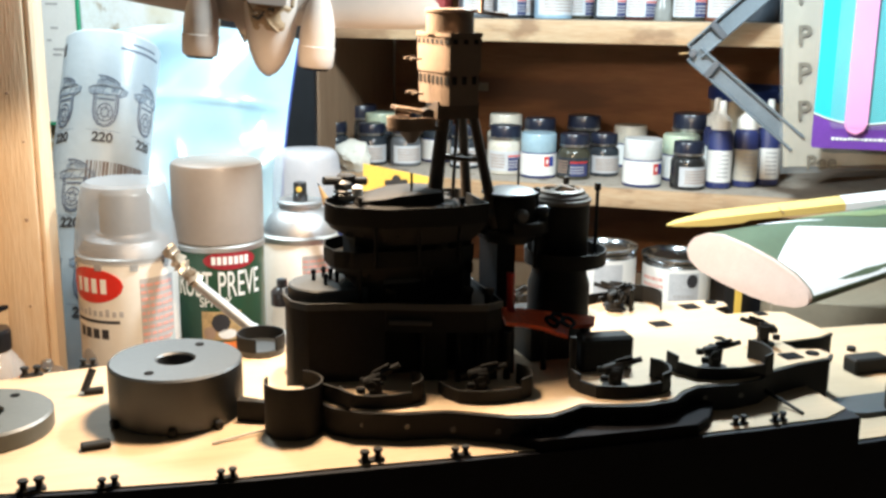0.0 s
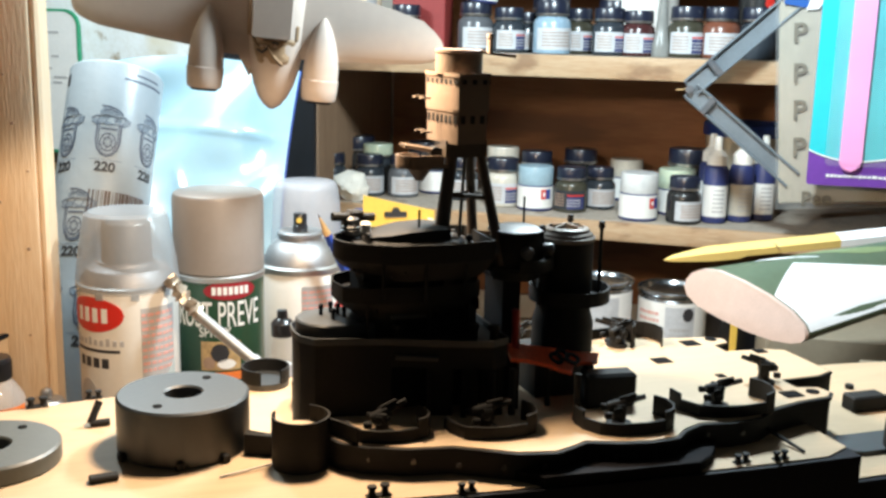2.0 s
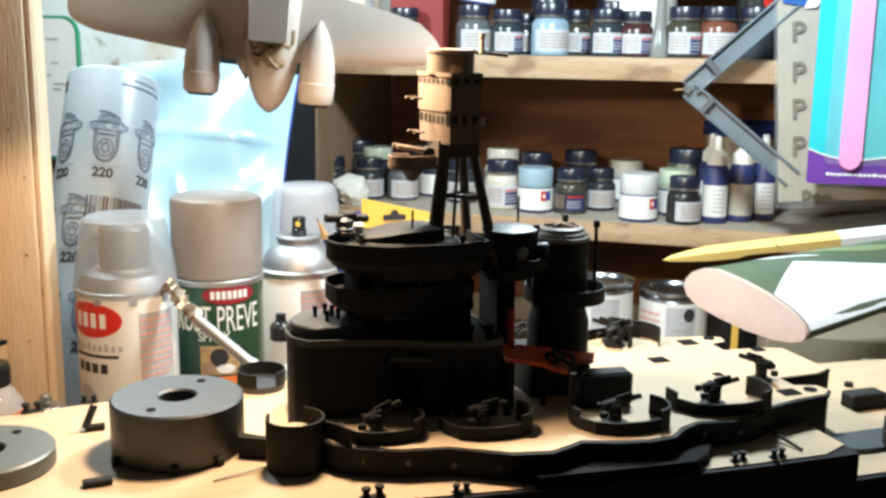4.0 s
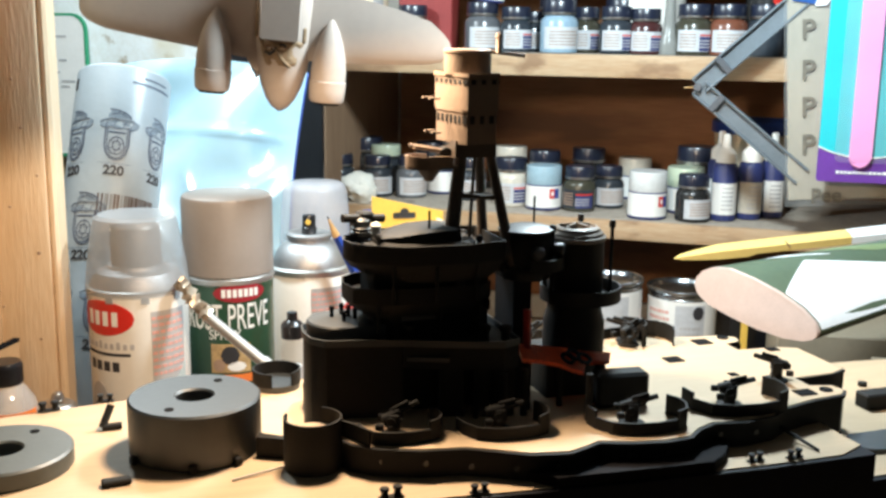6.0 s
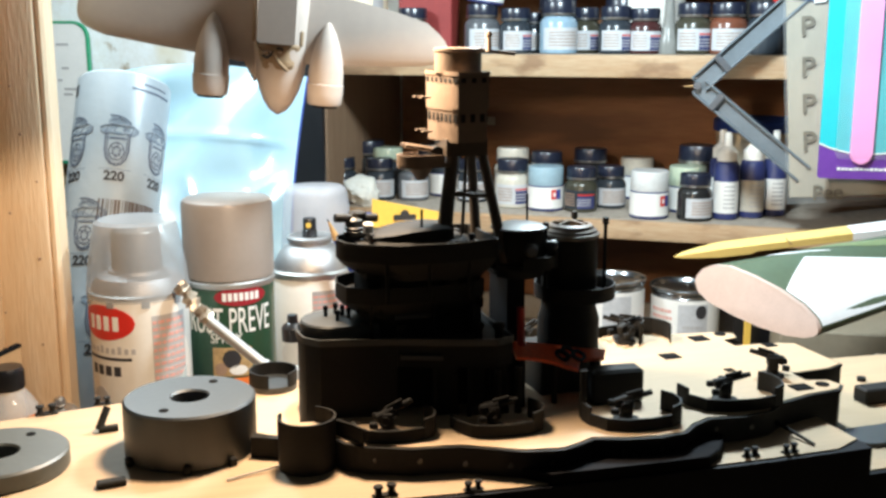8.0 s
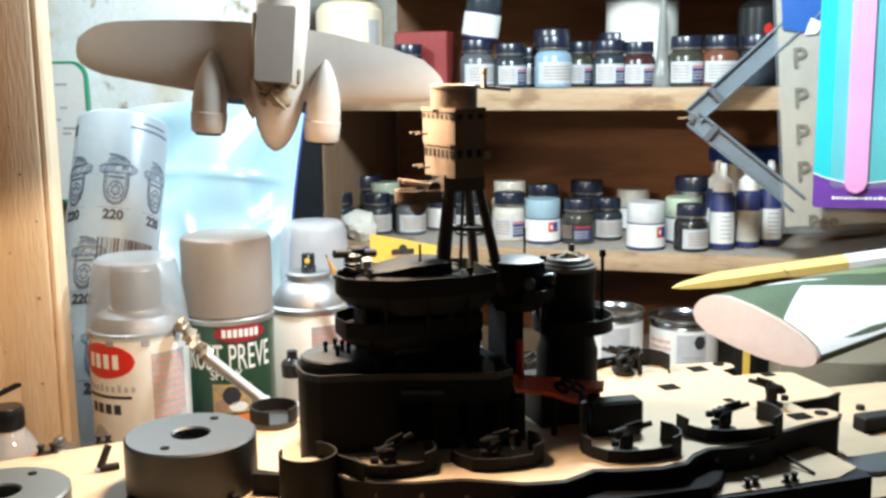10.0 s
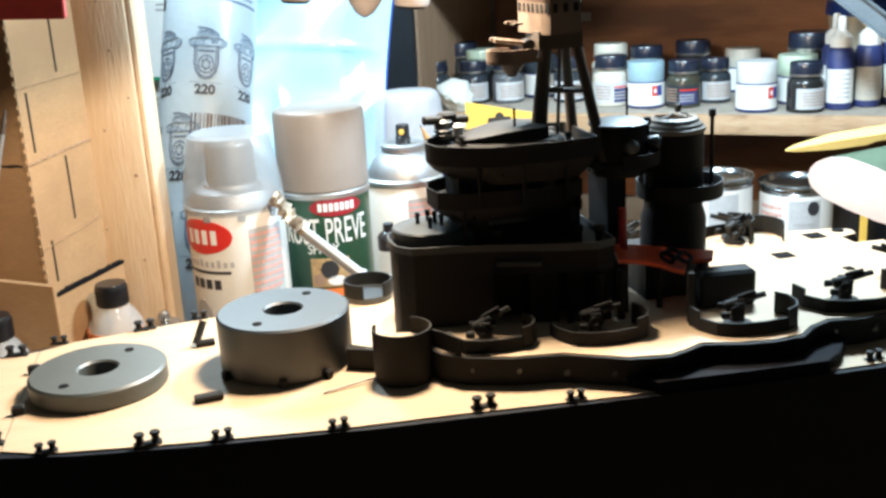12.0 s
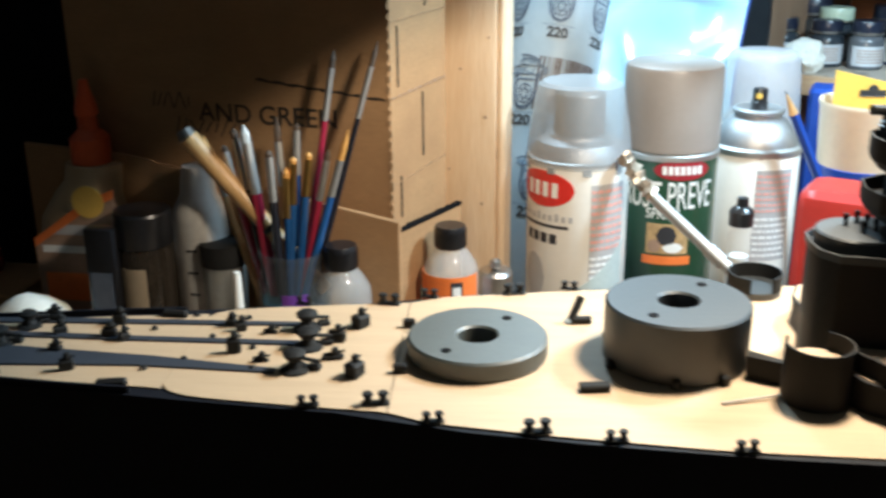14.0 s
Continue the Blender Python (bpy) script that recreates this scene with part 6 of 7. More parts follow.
# ---- paint tins, boxes and the loose wings ----
def tin(m, r, h, text, mark):
    t = thing("paint_tin", text, "paint tin", m, "paint tins behind the ship")
    part("body", lathe([(0, 0), (r, 0), (r, h - 0.0075), (r - 0.0004, h - 0.0070), (r + 0.0002, h - 0.0060), (r + 0.0002, h - 0.0050), (r - 0.0008, h - 0.0042), (r + 0.0014, h - 0.0026), (r + 0.0016, h - 0.0004), (r + 0.0008, h + 0.0004), (r - 0.0006, h), (r - 0.0012, h - 0.0030), (0, h - 0.0032)], 44), tin_metal, t)
    part("lid", lathe([(r - 0.0020, h - 0.0030), (r - 0.0024, h - 0.0008), (r - 0.0042, h - 0.0004), (r - 0.0056, h - 0.0026), (r - 0.0110, h - 0.0022), (0, h - 0.0020)], 40), tin_metal, t)
    lab = part("paper_label", patch(r, -176, -14, 0.004, h - 0.0085, 0.0002, 26), paper_white, t)
    panel = part("printed_panel", patch(r + 0.0002, -112, -62, 0.006, h - 0.0120, 0.00015, 10), label_grey, lab)
    text_lines(r + 0.0004, -104, -70, 0.012, h - 0.030, 9, ink_grey, panel, "label_line")
    text_lines(r + 0.0002, -164, -122, 0.012, h - 0.016, 10, ink_pale_red, lab, "label_line")
    if mark:
        part("dark_mark", patch(r + 0.0004, -84, -64, h - 0.0250, h - 0.0125, 0.0002, 8, round_ends=True), ink_dark, panel)
    return t


tin(pose(0.1820, 0.978, 0), 0.0300, 0.0995, "small enamel paint tin with white label", False)
tin(pose(0.2510, 0.985, 0), 0.0315, 0.0910, "small enamel paint tin with white label and dark mark", True)
solo("yellow_ruler", box((0, 0, 0.05), (0.006, 0.003, 0.10), 0.0005), ink_yellow, "yellow strip standing upright behind the ship", "strip", pose(0.302, 0.955, 0))
solo("dark_carton", box((0, 0, 0.048), (0.045, 0.04, 0.096), 0.001), black_plastic, "black carton between the tins", "box", pose(0.315, 1.005, 0, 0, 0, 10))
solo("beige_carton", box((0, 0, 0.039), (0.32, 0.10, 0.078), 0.001), beige_box, "flat beige cardboard carton", "box", pose(0.475, 0.895, 0, 0, 0, -12))
solo("beige_carton", box((0, 0, 0.035), (0.22, 0.10, 0.070), 0.001), beige_box, "flat beige cardboard carton", "box", pose(0.475, 0.780, 0, 0, 0, -6))
solo("beige_carton", box((0, 0, 0.017), (0.18, 0.08, 0.034), 0.001), beige_box, "flat beige cardboard carton", "box", pose(0.480, 0.785, 0.070, 0, 0, -4))

# green-and-white painted wing, root end towards the viewer
wing = thing("loose_wing", "detached model wing with green camouflage and white stripes", "model wing", pose(0.2080, 0.7500, 0.1530))
U = Vector((0.0710, -0.0400, -0.0295))
ROOT = 0.0878
UX, UZV = U.normalized(), None
SPAN = Vector((0.25, 0.10, 0.022))
NRM = Vector((-0.443, 0.0, -0.896))
PROF = [(0.0, 0.0), (0.015, 0.36), (0.07, 0.70), (0.18, 0.94), (0.38, 1.0), (0.6, 0.95), (0.8, 0.76), (0.93, 0.48), (0.985, 0.22), (1.0, 0.0)]


def wing_ring(t, taper=0.55):
    c = ROOT * (1 - (1 - taper) * t)
    o = SPAN * t
    up = [o + UX * c * u - NRM * c * 0.182 * k for u, k in PROF]
    lo = [o + UX * c * u + NRM * c * 0.160 * k for u, k in reversed(PROF[1:-1])]
    return up + lo


def wing_piece(name, t0, t1, material, u0=0.0, label=""):
    bm = bmesh.new()
    a = [bm.verts.new(v) for v in wing_ring(t0)]
    b2 = [bm.verts.new(v) for v in wing_ring(t1)]
    n = len(a)
    for k in range(n):
        bm.faces.new((a[k], a[(k + 1) % n], b2[(k + 1) % n], b2[k]))
    bm.faces.new(a)
    bm.faces.new(list(reversed(b2)))
    return part(name, bm, material, wing, label, smooth=50)


wing_piece("root_end", 0.0, 0.012, wing_end, label="pale bare plastic root end")
skin = wing_piece("skin", 0.0121, 1.0, wing_green)


def wing_mark(name, corners, material):
    """A painted band on the wing's visible skin: corners as (along the span, along the chord)."""
    bm = bmesh.new()
    (t0, a0), (t1, a1), (t2, a2), (t3, a3) = corners
    n = 8
    grid = []
    for i in range(n + 1):
        row = []
        for j in range(n + 1):
            f, g = i / n, j / n
            t = (t0 * (1 - f) + t1 * f) * (1 - g) + (t3 * (1 - f) + t2 * f) * g
            u = (a0 * (1 - f) + a1 * f) * (1 - g) + (a3 * (1 - f) + a2 * f) * g
            c = ROOT * (1 - 0.45 * t)
            k = 0.0
            for (ua, ka), (ub, kb) in zip(PROF, PROF[1:]):
                if ua <= u <= ub:
                    k = ka + (kb - ka) * (u - ua) / (ub - ua)
            row.append(bm.verts.new(SPAN * t + UX * c * u - NRM * (c * 0.182 * k + 0.0004)))
        grid.append(row)
    for i in range(n):
        for j in range(n):
            bm.faces.new((grid[i][j], grid[i + 1][j], grid[i + 1][j + 1], grid[i][j + 1]))
    return part(name, bm, material, skin, "white painted stripe" if material is wing_white else "")


wing_mark("white_stripe", [(0.015, 0.62), (0.22, 0.25), (0.22, 0.985), (0.015, 0.985)], wing_white)
wing_mark("white_stripe", [(0.22, 0.25), (0.70, 0.93), (0.70, 0.985), (0.22, 0.985)], wing_white)
wing_mark("white_stripe", [(0.10, 0.03), (0.19, 0.03), (0.32, 0.22), (0.315, 0.225)], wing_white)
wing_mark("pale_green_patch", [(0.26, 0.03), (0.36, 0.03), (0.66, 0.36), (0.46, 0.30)], wing_pale_green)

yel = thing("yellow_wing", "thin yellow model wing with a white tip", "model wing", pose(0.2000, 0.7900, 0.1575))


def yellow_piece(name, f0, f1, n, material, label=""):
    bm = bmesh.new()
    rows = []
    for t in range(n + 1):
        f = f0 + (f1 - f0) * t / n
        w = 0.0003 + 0.0100 * min(1.0, f / 0.12) ** 0.55 * (0.80 + 0.35 * f)
        o = Vector((0.30 * f, 0.06 * f, 0.0240 * f))
        step = 0.0016 if f > 0.19 else 0.0
        rows.append([bm.verts.new(o + Vector(d)) for d in ((0, -w * 0.5, 0.30 * w), (0, 0.0, 0.55 * w), (0, w, 0.62 * w), (0, w, 0.50 * w), (0, 0.0, -0.35 * w + step), (0, -w * 0.5, -0.40 * w + step))])
    for a, b2 in zip(rows, rows[1:]):
        for k in range(6):
            bm.faces.new((a[k], a[(k + 1) % 6], b2[(k + 1) % 6], b2[k]))
    bm.faces.new(rows[0])
    bm.faces.new(list(reversed(rows[-1])))
    return part(name, bm, material, yel, label)


skin_y = yellow_piece("skin", 0.0, 0.455, 24, wing_yellow)
yellow_piece("tip", 0.4552, 1.0, 10, wing_white, "white painted tip")
part("panel_line", rod((0.0835, 0.0125, 0.0125), (0.0880, 0.0120, 0.0075), 0.0004, seg=6), ink_brown, skin_y)

# ---- bracket, bag and pack hanging from the shelf front ----
brk = thing("folding_bracket", "grey plastic bracket bent in a V, hung at the shelf", "bracket", pose(0.2580, 1.0050, 0.2720, 0, 0, -15.6))
E2 = Vector((0.118, -0.004, 0.112))
E3 = Vector((0.098, -0.004, -0.079))
for e, w in ((E2, 0.0185), (E3, 0.0175)):
    d = e.normalized()
    ang2 = math.degrees(math.atan2(d.z, d.x))
    m = Matrix.Rotation(radians(-ang2), 4, "Y")
    arm = part("arm", box((e.length / 2, 0, 0), (e.length, 0.004, w), 0.0012, m=m), bracket_grey, brk)
    part("flange", box((e.length / 2, -0.004, w / 2 - 0.0012), (e.length * 0.96, 0.006, 0.0024), 0.0008, m=m), bracket_grey, arm)
    part("flange", box((e.length / 2, -0.004, -w / 2 + 0.0012), (e.length * 0.96, 0.006, 0.0024), 0.0008, m=m), bracket_grey, arm)
    part("clip", box((e.length * 0.18, -0.0075, 0), (0.006, 0.003, w), 0.0008, m=m), PAINTS["steel_grey"], arm)
part("hinge_pin", rod((0, -0.009, 0), (0, 0.004, 0), 0.0035, seg=14), PAINTS["steel_grey"], brk)
part("wire_end", rod((-0.002, -0.004, 0), (-0.012, -0.006, -0.001), 0.0006, seg=6), brush_wood, brk)

bag = thing("hanging_packet", "clear bag of corrugated card printed with letters", "packet", pose(0.3680, 0.9700, 0.1750, 0, -4.5, -12))
part("card", box((0.055, 0.004, 0.16), (0.170, 0.005, 0.32), 0.001), packet_card, bag)
part("film", box((0.055, 0.0, 0.16), (0.176, 0.0008, 0.33)), clear, bag, "clear plastic film")
for k, z in enumerate((0.040, 0.073, 0.105, 0.14)):
    part("printed_letter", letters("P", 0.024, z=z, bold=0.0004), packet_ink, bag, m=pose(-0.0130, -0.0008, 0.010))
part("printed_letter", letters("Pee", 0.018, z=0.0, bold=0.0003), packet_ink, bag, m=pose(0.002, -0.0008, 0.004))
for k, (x, w) in enumerate(((0.030, 0.004), (0.037, 0.004), (0.050, 0.007), (0.062, 0.006))):
    part("bottom_bar", box((x, -0.0014, 0.022), (w, 0.0005, 0.012)), packet_ink, bag)
head = part("header_card", prism([(-0.026, 0.176), (0.000, 0.170), (0.022, 0.186), (0.022, 0.318), (-0.026, 0.318)], 0.0, 0.0008, m=pose(0, -0.0008, 0, 90, 0, 0)), header_blue, bag, "blue printed header card")
part("printed_number", letters("24", 0.032), ink_white, head, m=pose(-0.004, -0.0020, 0.212))
part("white_corner", prism([(-0.008, 0.170), (0.002, 0.170), (0.008, 0.178), (-0.002, 0.184)], 0.0, 0.0004, m=pose(0, -0.0018, 0, 90, 0, 0)), ink_white, head)
part("cord", rod((0.055, 0.004, 0.315), (0.055, 0.09, 0.345), 0.0006, seg=6), ink_white, bag)

pack = thing("tool_blister_pack", "cyan and purple blister pack with a pink stick tool", "blister pack", pose(0.3800, 0.9440, 0.1950, 0, 0.0, -12))
part("backing_card", prism(rounded(-0.028, 0.062, 0.0, 0.260, 0.003), -0.0006, 0.0006, m=pose(0, 0, 0, 90, 0, 0)), purple_card, pack, "purple backing card")
part("cyan_panel", prism([(-0.028, 0.030), (-0.010, 0.024), (0.010, 0.021), (0.035, 0.024), (0.062, 0.031), (0.062, 0.222), (-0.028, 0.222)], -0.0002, 0.0004, m=pose(0, -0.0010, 0, 90, 0, 0)), cyan_pack, pack, "bright cyan printed panel")
part("blue_header", box((0.017, -0.0009, 0.240), (0.086, 0.0006, 0.034)), blue_card, pack)
part("pink_stick", prism(rounded(-0.0088, 0.0092, 0.013, 0.245, 0.0088, 8), 0.0, 0.004, 0.001, m=pose(0.006, -0.0016, 0, 90, 0, 2.0)), pink_plastic, pack, "pink plastic stick")
part("blister", box((0.015, -0.005, 0.125), (0.060, 0.007, 0.215), 0.003), clear, pack, "clear plastic blister")
rim = [(-0.028, 0.030), (-0.019, 0.0262), (-0.010, 0.0238), (0.000, 0.0218), (0.010, 0.0212), (0.022, 0.0222), (0.035, 0.0242), (0.048, 0.0270), (0.062, 0.0312)]
bm = bmesh.new()
for (x, z), (x2, z2) in zip(rim, rim[1:]):
    rod((x, -0.0014, z), (x2, -0.0014, z2), 0.0007, seg=6, bm=bm)
part("white_edge", bm, ink_white, pack, "thin white printed edge")
rnd = random.Random(11)
bm = bmesh.new()
x = -0.012
while x < 0.044:
    w = rnd.uniform(0.0012, 0.0042)
    box((x + w / 2, -0.0012, 0.0085 + rnd.uniform(-0.0002, 0.0002)), (w, 0.0004, rnd.uniform(0.0016, 0.0026)), bm=bm)
    x += w + 0.0008
part("print_line", bm, ink_white, pack)
part("cord", rod((0.010, 0.0, 0.255), (0.010, 0.105, 0.285), 0.0005, seg=6), ink_white, pack)

# ---- small things behind the ship ----
yc = thing("yellow_hang_card", "yellow packaging card with a hanging slot", "card", pose(-0.0260, 0.8500, 0.0, 0, 0, 14))
part("sheet", prism([(0.0, 0.05), (0.0575, 0.05), (0.0575, 0.1775), (0.0, 0.1905)], -0.0008, 0.0008, m=pose(0, 0, 0, 90, 0, 0)), ink_yellow, yc)
part("sheet_foot", box((0.02875, 0.0, 0.025), (0.0575, 0.0016, 0.05)), ink_yellow, yc)
slot = lathe([(0, 0), (0.0035, 0), (0.0035, 0.0005), (0, 0.0005)], 12, m=pose(0.026, -0.0011, 0.1775, 90, 0, 0))
box((0.026, -0.0011, 0.1750), (0.018, 0.0005, 0.0045), 0.0008, bm=slot)
part("slot", slot, ink_dark, yc)

cup = thing("paint_cup", "cream plastic cup with a dark blue band", "cup", pose(-0.0020, 0.845, 0))
part("body", lathe([(0, 0), (0.024, 0), (0.0322, 0.168), (0.0330, 0.1700), (0.0326, 0.1722), (0.0312, 0.1715), (0.0310, 0.168), (0.0225, 0.004), (0, 0.004)], 36), cream_plastic, cup)
part("band", lathe([(0.0296, 0.1195), (0.0305, 0.1200), (0.0309, 0.1275), (0.0300, 0.1280)], 36), blue_plastic, cup)
solo("blue_bin", box((0, 0, 0.0795), (0.045, 0.034, 0.159), 0.003), blue_plastic, "blue plastic box behind the cup", "box", pose(-0.0245, 0.962, 0))
solo("red_case", box((0, 0, 0.069), (0.085, 0.046, 0.138), 0.012, seg=3), red_plastic, "red plastic case behind the ship", "case", pose(0.0075, 0.742, 0, 0, 0, -8))

pen = thing("hobby_pencil", "blue pencil with a sharpened wooden point", "pencil", pose(-0.0500, 0.799, 0.0))
part("shaft", rod((0.078, 0.030, 0.0), (0.0022, 0, 0.168), 0.0034, seg=6), blue_plastic, pen)
part("point", rod((0.0022, 0, 0.168), (-0.0034, -0.002, 0.1815), 0.0032, 0.0006, 8), brush_wood, pen)
part("lead", rod((-0.0034, -0.002, 0.1815), (-0.0044, -0.0024, 0.1838), 0.0008, 0.0002, 6), ink_dark, pen)

tool = thing("metal_tube_tool", "crumpled metal tube with a smooth silver shaft", "hobby tool", pose(-0.1163, 0.684, 0.1363))
part("shaft", rod((0.0, 0, 0.0), (0.0560, -0.030, -0.0330), 0.0036, 0.0036, 16), silver, tool)
part("collar", rod((0.038, -0.0204, -0.0224), (0.047, -0.0252, -0.0277), 0.0046, 0.0046, 16), silver, tool)
part("foot", rod((0.0560, -0.030, -0.0330), (0.110, -0.059, -0.1363), 0.0028, 0.0022, 12), silver, tool)
bm = bmesh.new()
rnd = random.Random(11)
rows = []
for k in range(16):
    c = Vector((-0.0015 * k, 0.0008 * k, 0.0014 * k)) + Vector((rnd.uniform(-1, 1), rnd.uniform(-1, 1), rnd.uniform(-1, 1))) * 0.0008
    rows.append([bm.verts.new(c + Vector((math.sin(a) * 0.75, math.cos(a), math.sin(a) * 0.75)) * (0.0042 + rnd.uniform(-0.0016, 0.0016))) for a in [2 * math.pi * i / 9 for i in range(9)]])
for a, b2 in zip(rows, rows[1:]):
    for i in range(9):
        bm.faces.new((a[i], a[(i + 1) % 9], b2[(i + 1) % 9], b2[i]))
bm.faces.new(rows[0])
bm.faces.new(list(reversed(rows[-1])))
part("crumpled_end", bm, dull_foil, tool, "crumpled dull foil end", smooth=20)

vial = thing("small_vial", "slim clear vial with a black cap", "vial", pose(-0.0655, 0.700, 0))
part("glass", lathe([(0, 0), (0.0075, 0), (0.0075, 0.112), (0.0055, 0.118), (0.005, 0.121), (0, 0.121)], 24), clear, vial)
part("cap", lathe([(0.0072, 0.1195), (0.0074, 0.128), (0.0060, 0.130), (0.0036, 0.1315), (0.0034, 0.1365), (0, 0.1372)], 20), black_plastic, vial)
part("content", lathe([(0, 0.002), (0.0062, 0.002), (0.0062, 0.100), (0, 0.100)], 18), PAINTS["pale_grey"], vial)

# ---- cardboard boxes and clutter by the bow ----
big = thing("cardboard_box", "tall brown cardboard box with marker lines and handwriting", "cardboard box", pose(-0.2515, 0.606, 0.0))
part("carton", box((-0.1125, 0.046, 0.29), (0.225, 0.092, 0.58), 0.0012), cardboard, big)
for z, jog in ((0.200, 0), (0.150, 1), (0.243, 1), (0.288, 0), (0.33, 1)):
    part("crease", box((0.0004, 0.046, z), (0.0006, 0.092, 0.0006)), card_edge, big)
rnd = random.Random(4)
bm = bmesh.new()
for y in [0.004 + 0.0075 * k for k in range(12)]:
    box((0.0004, y, 0.2005 + rnd.uniform(-0.0004, 0.0004)), (0.0006, rnd.uniform(0.003, 0.006), 0.0008), bm=bm)
part("perforation", bm, ink_brown, big)
for y, z0, z1 in ((0.045, 0.158, 0.197), (0.010, 0.206, 0.240), (0.050, 0.247, 0.285), (0.012, 0.128, 0.153), (0.010, 0.291, 0.325), (0.050, 0.335, 0.37)):
    part("marker_line", box((0.0003, y, (z0 + z1) / 2), (0.0008, 0.0013, z1 - z0)), marker, big)
bm = bmesh.new()
for k in range(60):
    box((rnd.uniform(-0.0012, -0.0004), 0.0002, 0.125 + 0.0062 * k), (0.0024, 0.0012, rnd.uniform(0.002, 0.0055)), bm=bm)
part("torn_edge", bm, card_edge, big)
bm = bmesh.new()
rows = []
for k in range(25):
    x, z, half = -0.003 - 0.0035 * k, 0.1998 + 0.00029 * k + 0.0004 * math.sin(k * 1.7), 0.0005 + 0.0002 * (k % 3)
    rows.append([bm.verts.new((x, -0.0004, z - half)), bm.verts.new((x, -0.0004, z + half))])
for a, b2 in zip(rows, rows[1:]):
    bm.faces.new((a[0], b2[0], b2[1], a[1]))
part("marker_line", bm, marker, big)
part("handwriting", letters("AND GREEN", 0.0158, z=0.0, thick=0.00008, squeeze=1.08, bold=0.00012), marker, big, "black marker handwriting", pose(-0.0810, -0.0002, 0.1850, 0, -1.0, 0))
for k in range(16):
    x, z = (-0.136 - 0.0042 * k, 0.1905) if k < 7 else (-0.100 - 0.0056 * (k - 7), 0.1755)
    lean, tall = rnd.uniform(-0.003, 0.003), rnd.uniform(0.003, 0.0055)
    part("handwriting_stroke", rod((x - lean, 0.0003, z - tall), (x + lean, 0.0003, z + tall), 0.0006, seg=6), marker, big)

case = thing("equipment_case", "black upright equipment case beside the cardboard box", "case", pose(-0.4860, 0.6500, 0.0))
part("body", box((-0.170, 0.060, 0.31), (0.340, 0.120, 0.62), 0.004, seg=2), black_matt, case)
part("corner_strip", box((-0.0045, -0.0015, 0.31), (0.009, 0.006, 0.62), 0.001), black_matt, case)

low = thing("cardboard_tray", "low open cardboard box with a slanting front flap", "cardboard box", pose(-0.2439, 0.5970, 0.0))
part("front_panel", prism([(-0.270, 0.0), (0.0, 0.0), (0.0, 0.1316), (-0.191, 0.1550), (-0.270, 0.1560)], 0.0, 0.0030, 0.0005, m=pose(0, 0.0030, 0, 90, 0, 0)), cardboard, low)
part("side_flap", box((0.035, 0.0, 0.060), (0.070, 0.003, 0.1200), 0.0006, m=pose(-0.0086, 0.0145, 0, 0, 0, 79)), cardboard, low)
bm = bmesh.new()
rnd = random.Random(8)
rows = []
for k in range(29):
    h = rnd.uniform(0.0009, 0.0018)
    m = pose(-0.0086, 0.0145, 0, 0, 0, 79)
    rows.append([bm.verts.new(m @ Vector((0.0025 * k, y, z))) for y, z in ((-0.0019, 0.1196), (-0.0019, 0.1205 + h), (0.0016, 0.1205 + h), (0.0016, 0.1196))])
for a, b2 in zip(rows, rows[1:]):
    for k in range(4):
        bm.faces.new((a[k], a[(k + 1) % 4], b2[(k + 1) % 4], b2[k]))
bm.faces.new(rows[0])
bm.faces.new(list(reversed(rows[-1])))
part("dark_rim", bm, hole_black, low, "black painted rim")

red = thing("red_pack", "red card pack with a gold disc hung on the box", "package", pose(-0.2150, 0.6072, 0.2800, 0, 2, 3.4) @ Matrix.Diagonal((1.05, 0.3, 1.05, 1)))
part("card", box((-0.060, -0.010, 0.0450), (0.120, 0.012, 0.090), 0.001), pack_red, red)
part("window", prism(rounded(-0.110, -0.045, 0.036, 0.088, 0.012), 0, 0.001, m=pose(0.0, -0.0162, 0, 90, 0, 0)), ink_dark, red)
part("disc", lathe([(0, 0), (0.012, 0), (0.012, 0.002), (0, 0.003)], 24, m=pose(-0.058, -0.0172, 0.062, 90, 0, 0)), ink_yellow, red)
part("hook", rod((-0.075, -0.006, 0.085), (-0.075, 0.002, 0.086), 0.0012), steel, red)


def thinner_bottle(m, label_mat, text):
    b3 = thing("thinner_bottle", text, "bottle", m)
    part("glass", lathe([(0, 0), (0.0160, 0), (0.0170, 0.0015), (0.0170, 0.092), (0.0158, 0.097), (0.0110, 0.1045), (0.0088, 0.107), (0.0084, 0.110), (0, 0.1102)], 36), thinner_glass, b3, "clear glass")
    part("liquid", lathe([(0, 0.002), (0.0156, 0.002), (0.0156, 0.046), (0, 0.046)], 30), PAINTS["pale_grey"], b3)
    lid = part("cap", lathe([(0.0092, 0.1075), (0.0095, 0.108), (0.0095, 0.1195), (0.0088, 0.1210), (0, 0.1213)], 30), black_plastic, b3, "black screw cap")
    bm = bmesh.new()
    for k in range(36):
        a = 2 * math.pi * k / 36
        box((0.0095 * math.cos(a), 0.0095 * math.sin(a), 0.1135), (0.0006, 0.0007, 0.010), rz=math.degrees(a), bm=bm)
    part("cap_ribs", bm, black_plastic, lid)
    if label_mat:
        lab = part("paper_label", patch(0.0170, -178, -2, 0.020, 0.0930, 0.0003, 20), label_mat, b3)
        part("label_mark", patch(0.0173, -68, -44, 0.076, 0.0900, 0.0002, 5), ink_dark, lab)
        part("label_mark", patch(0.0173, -64, -48, 0.0785, 0.0870, 0.0004, 5), ink_white, lab)
    return b3


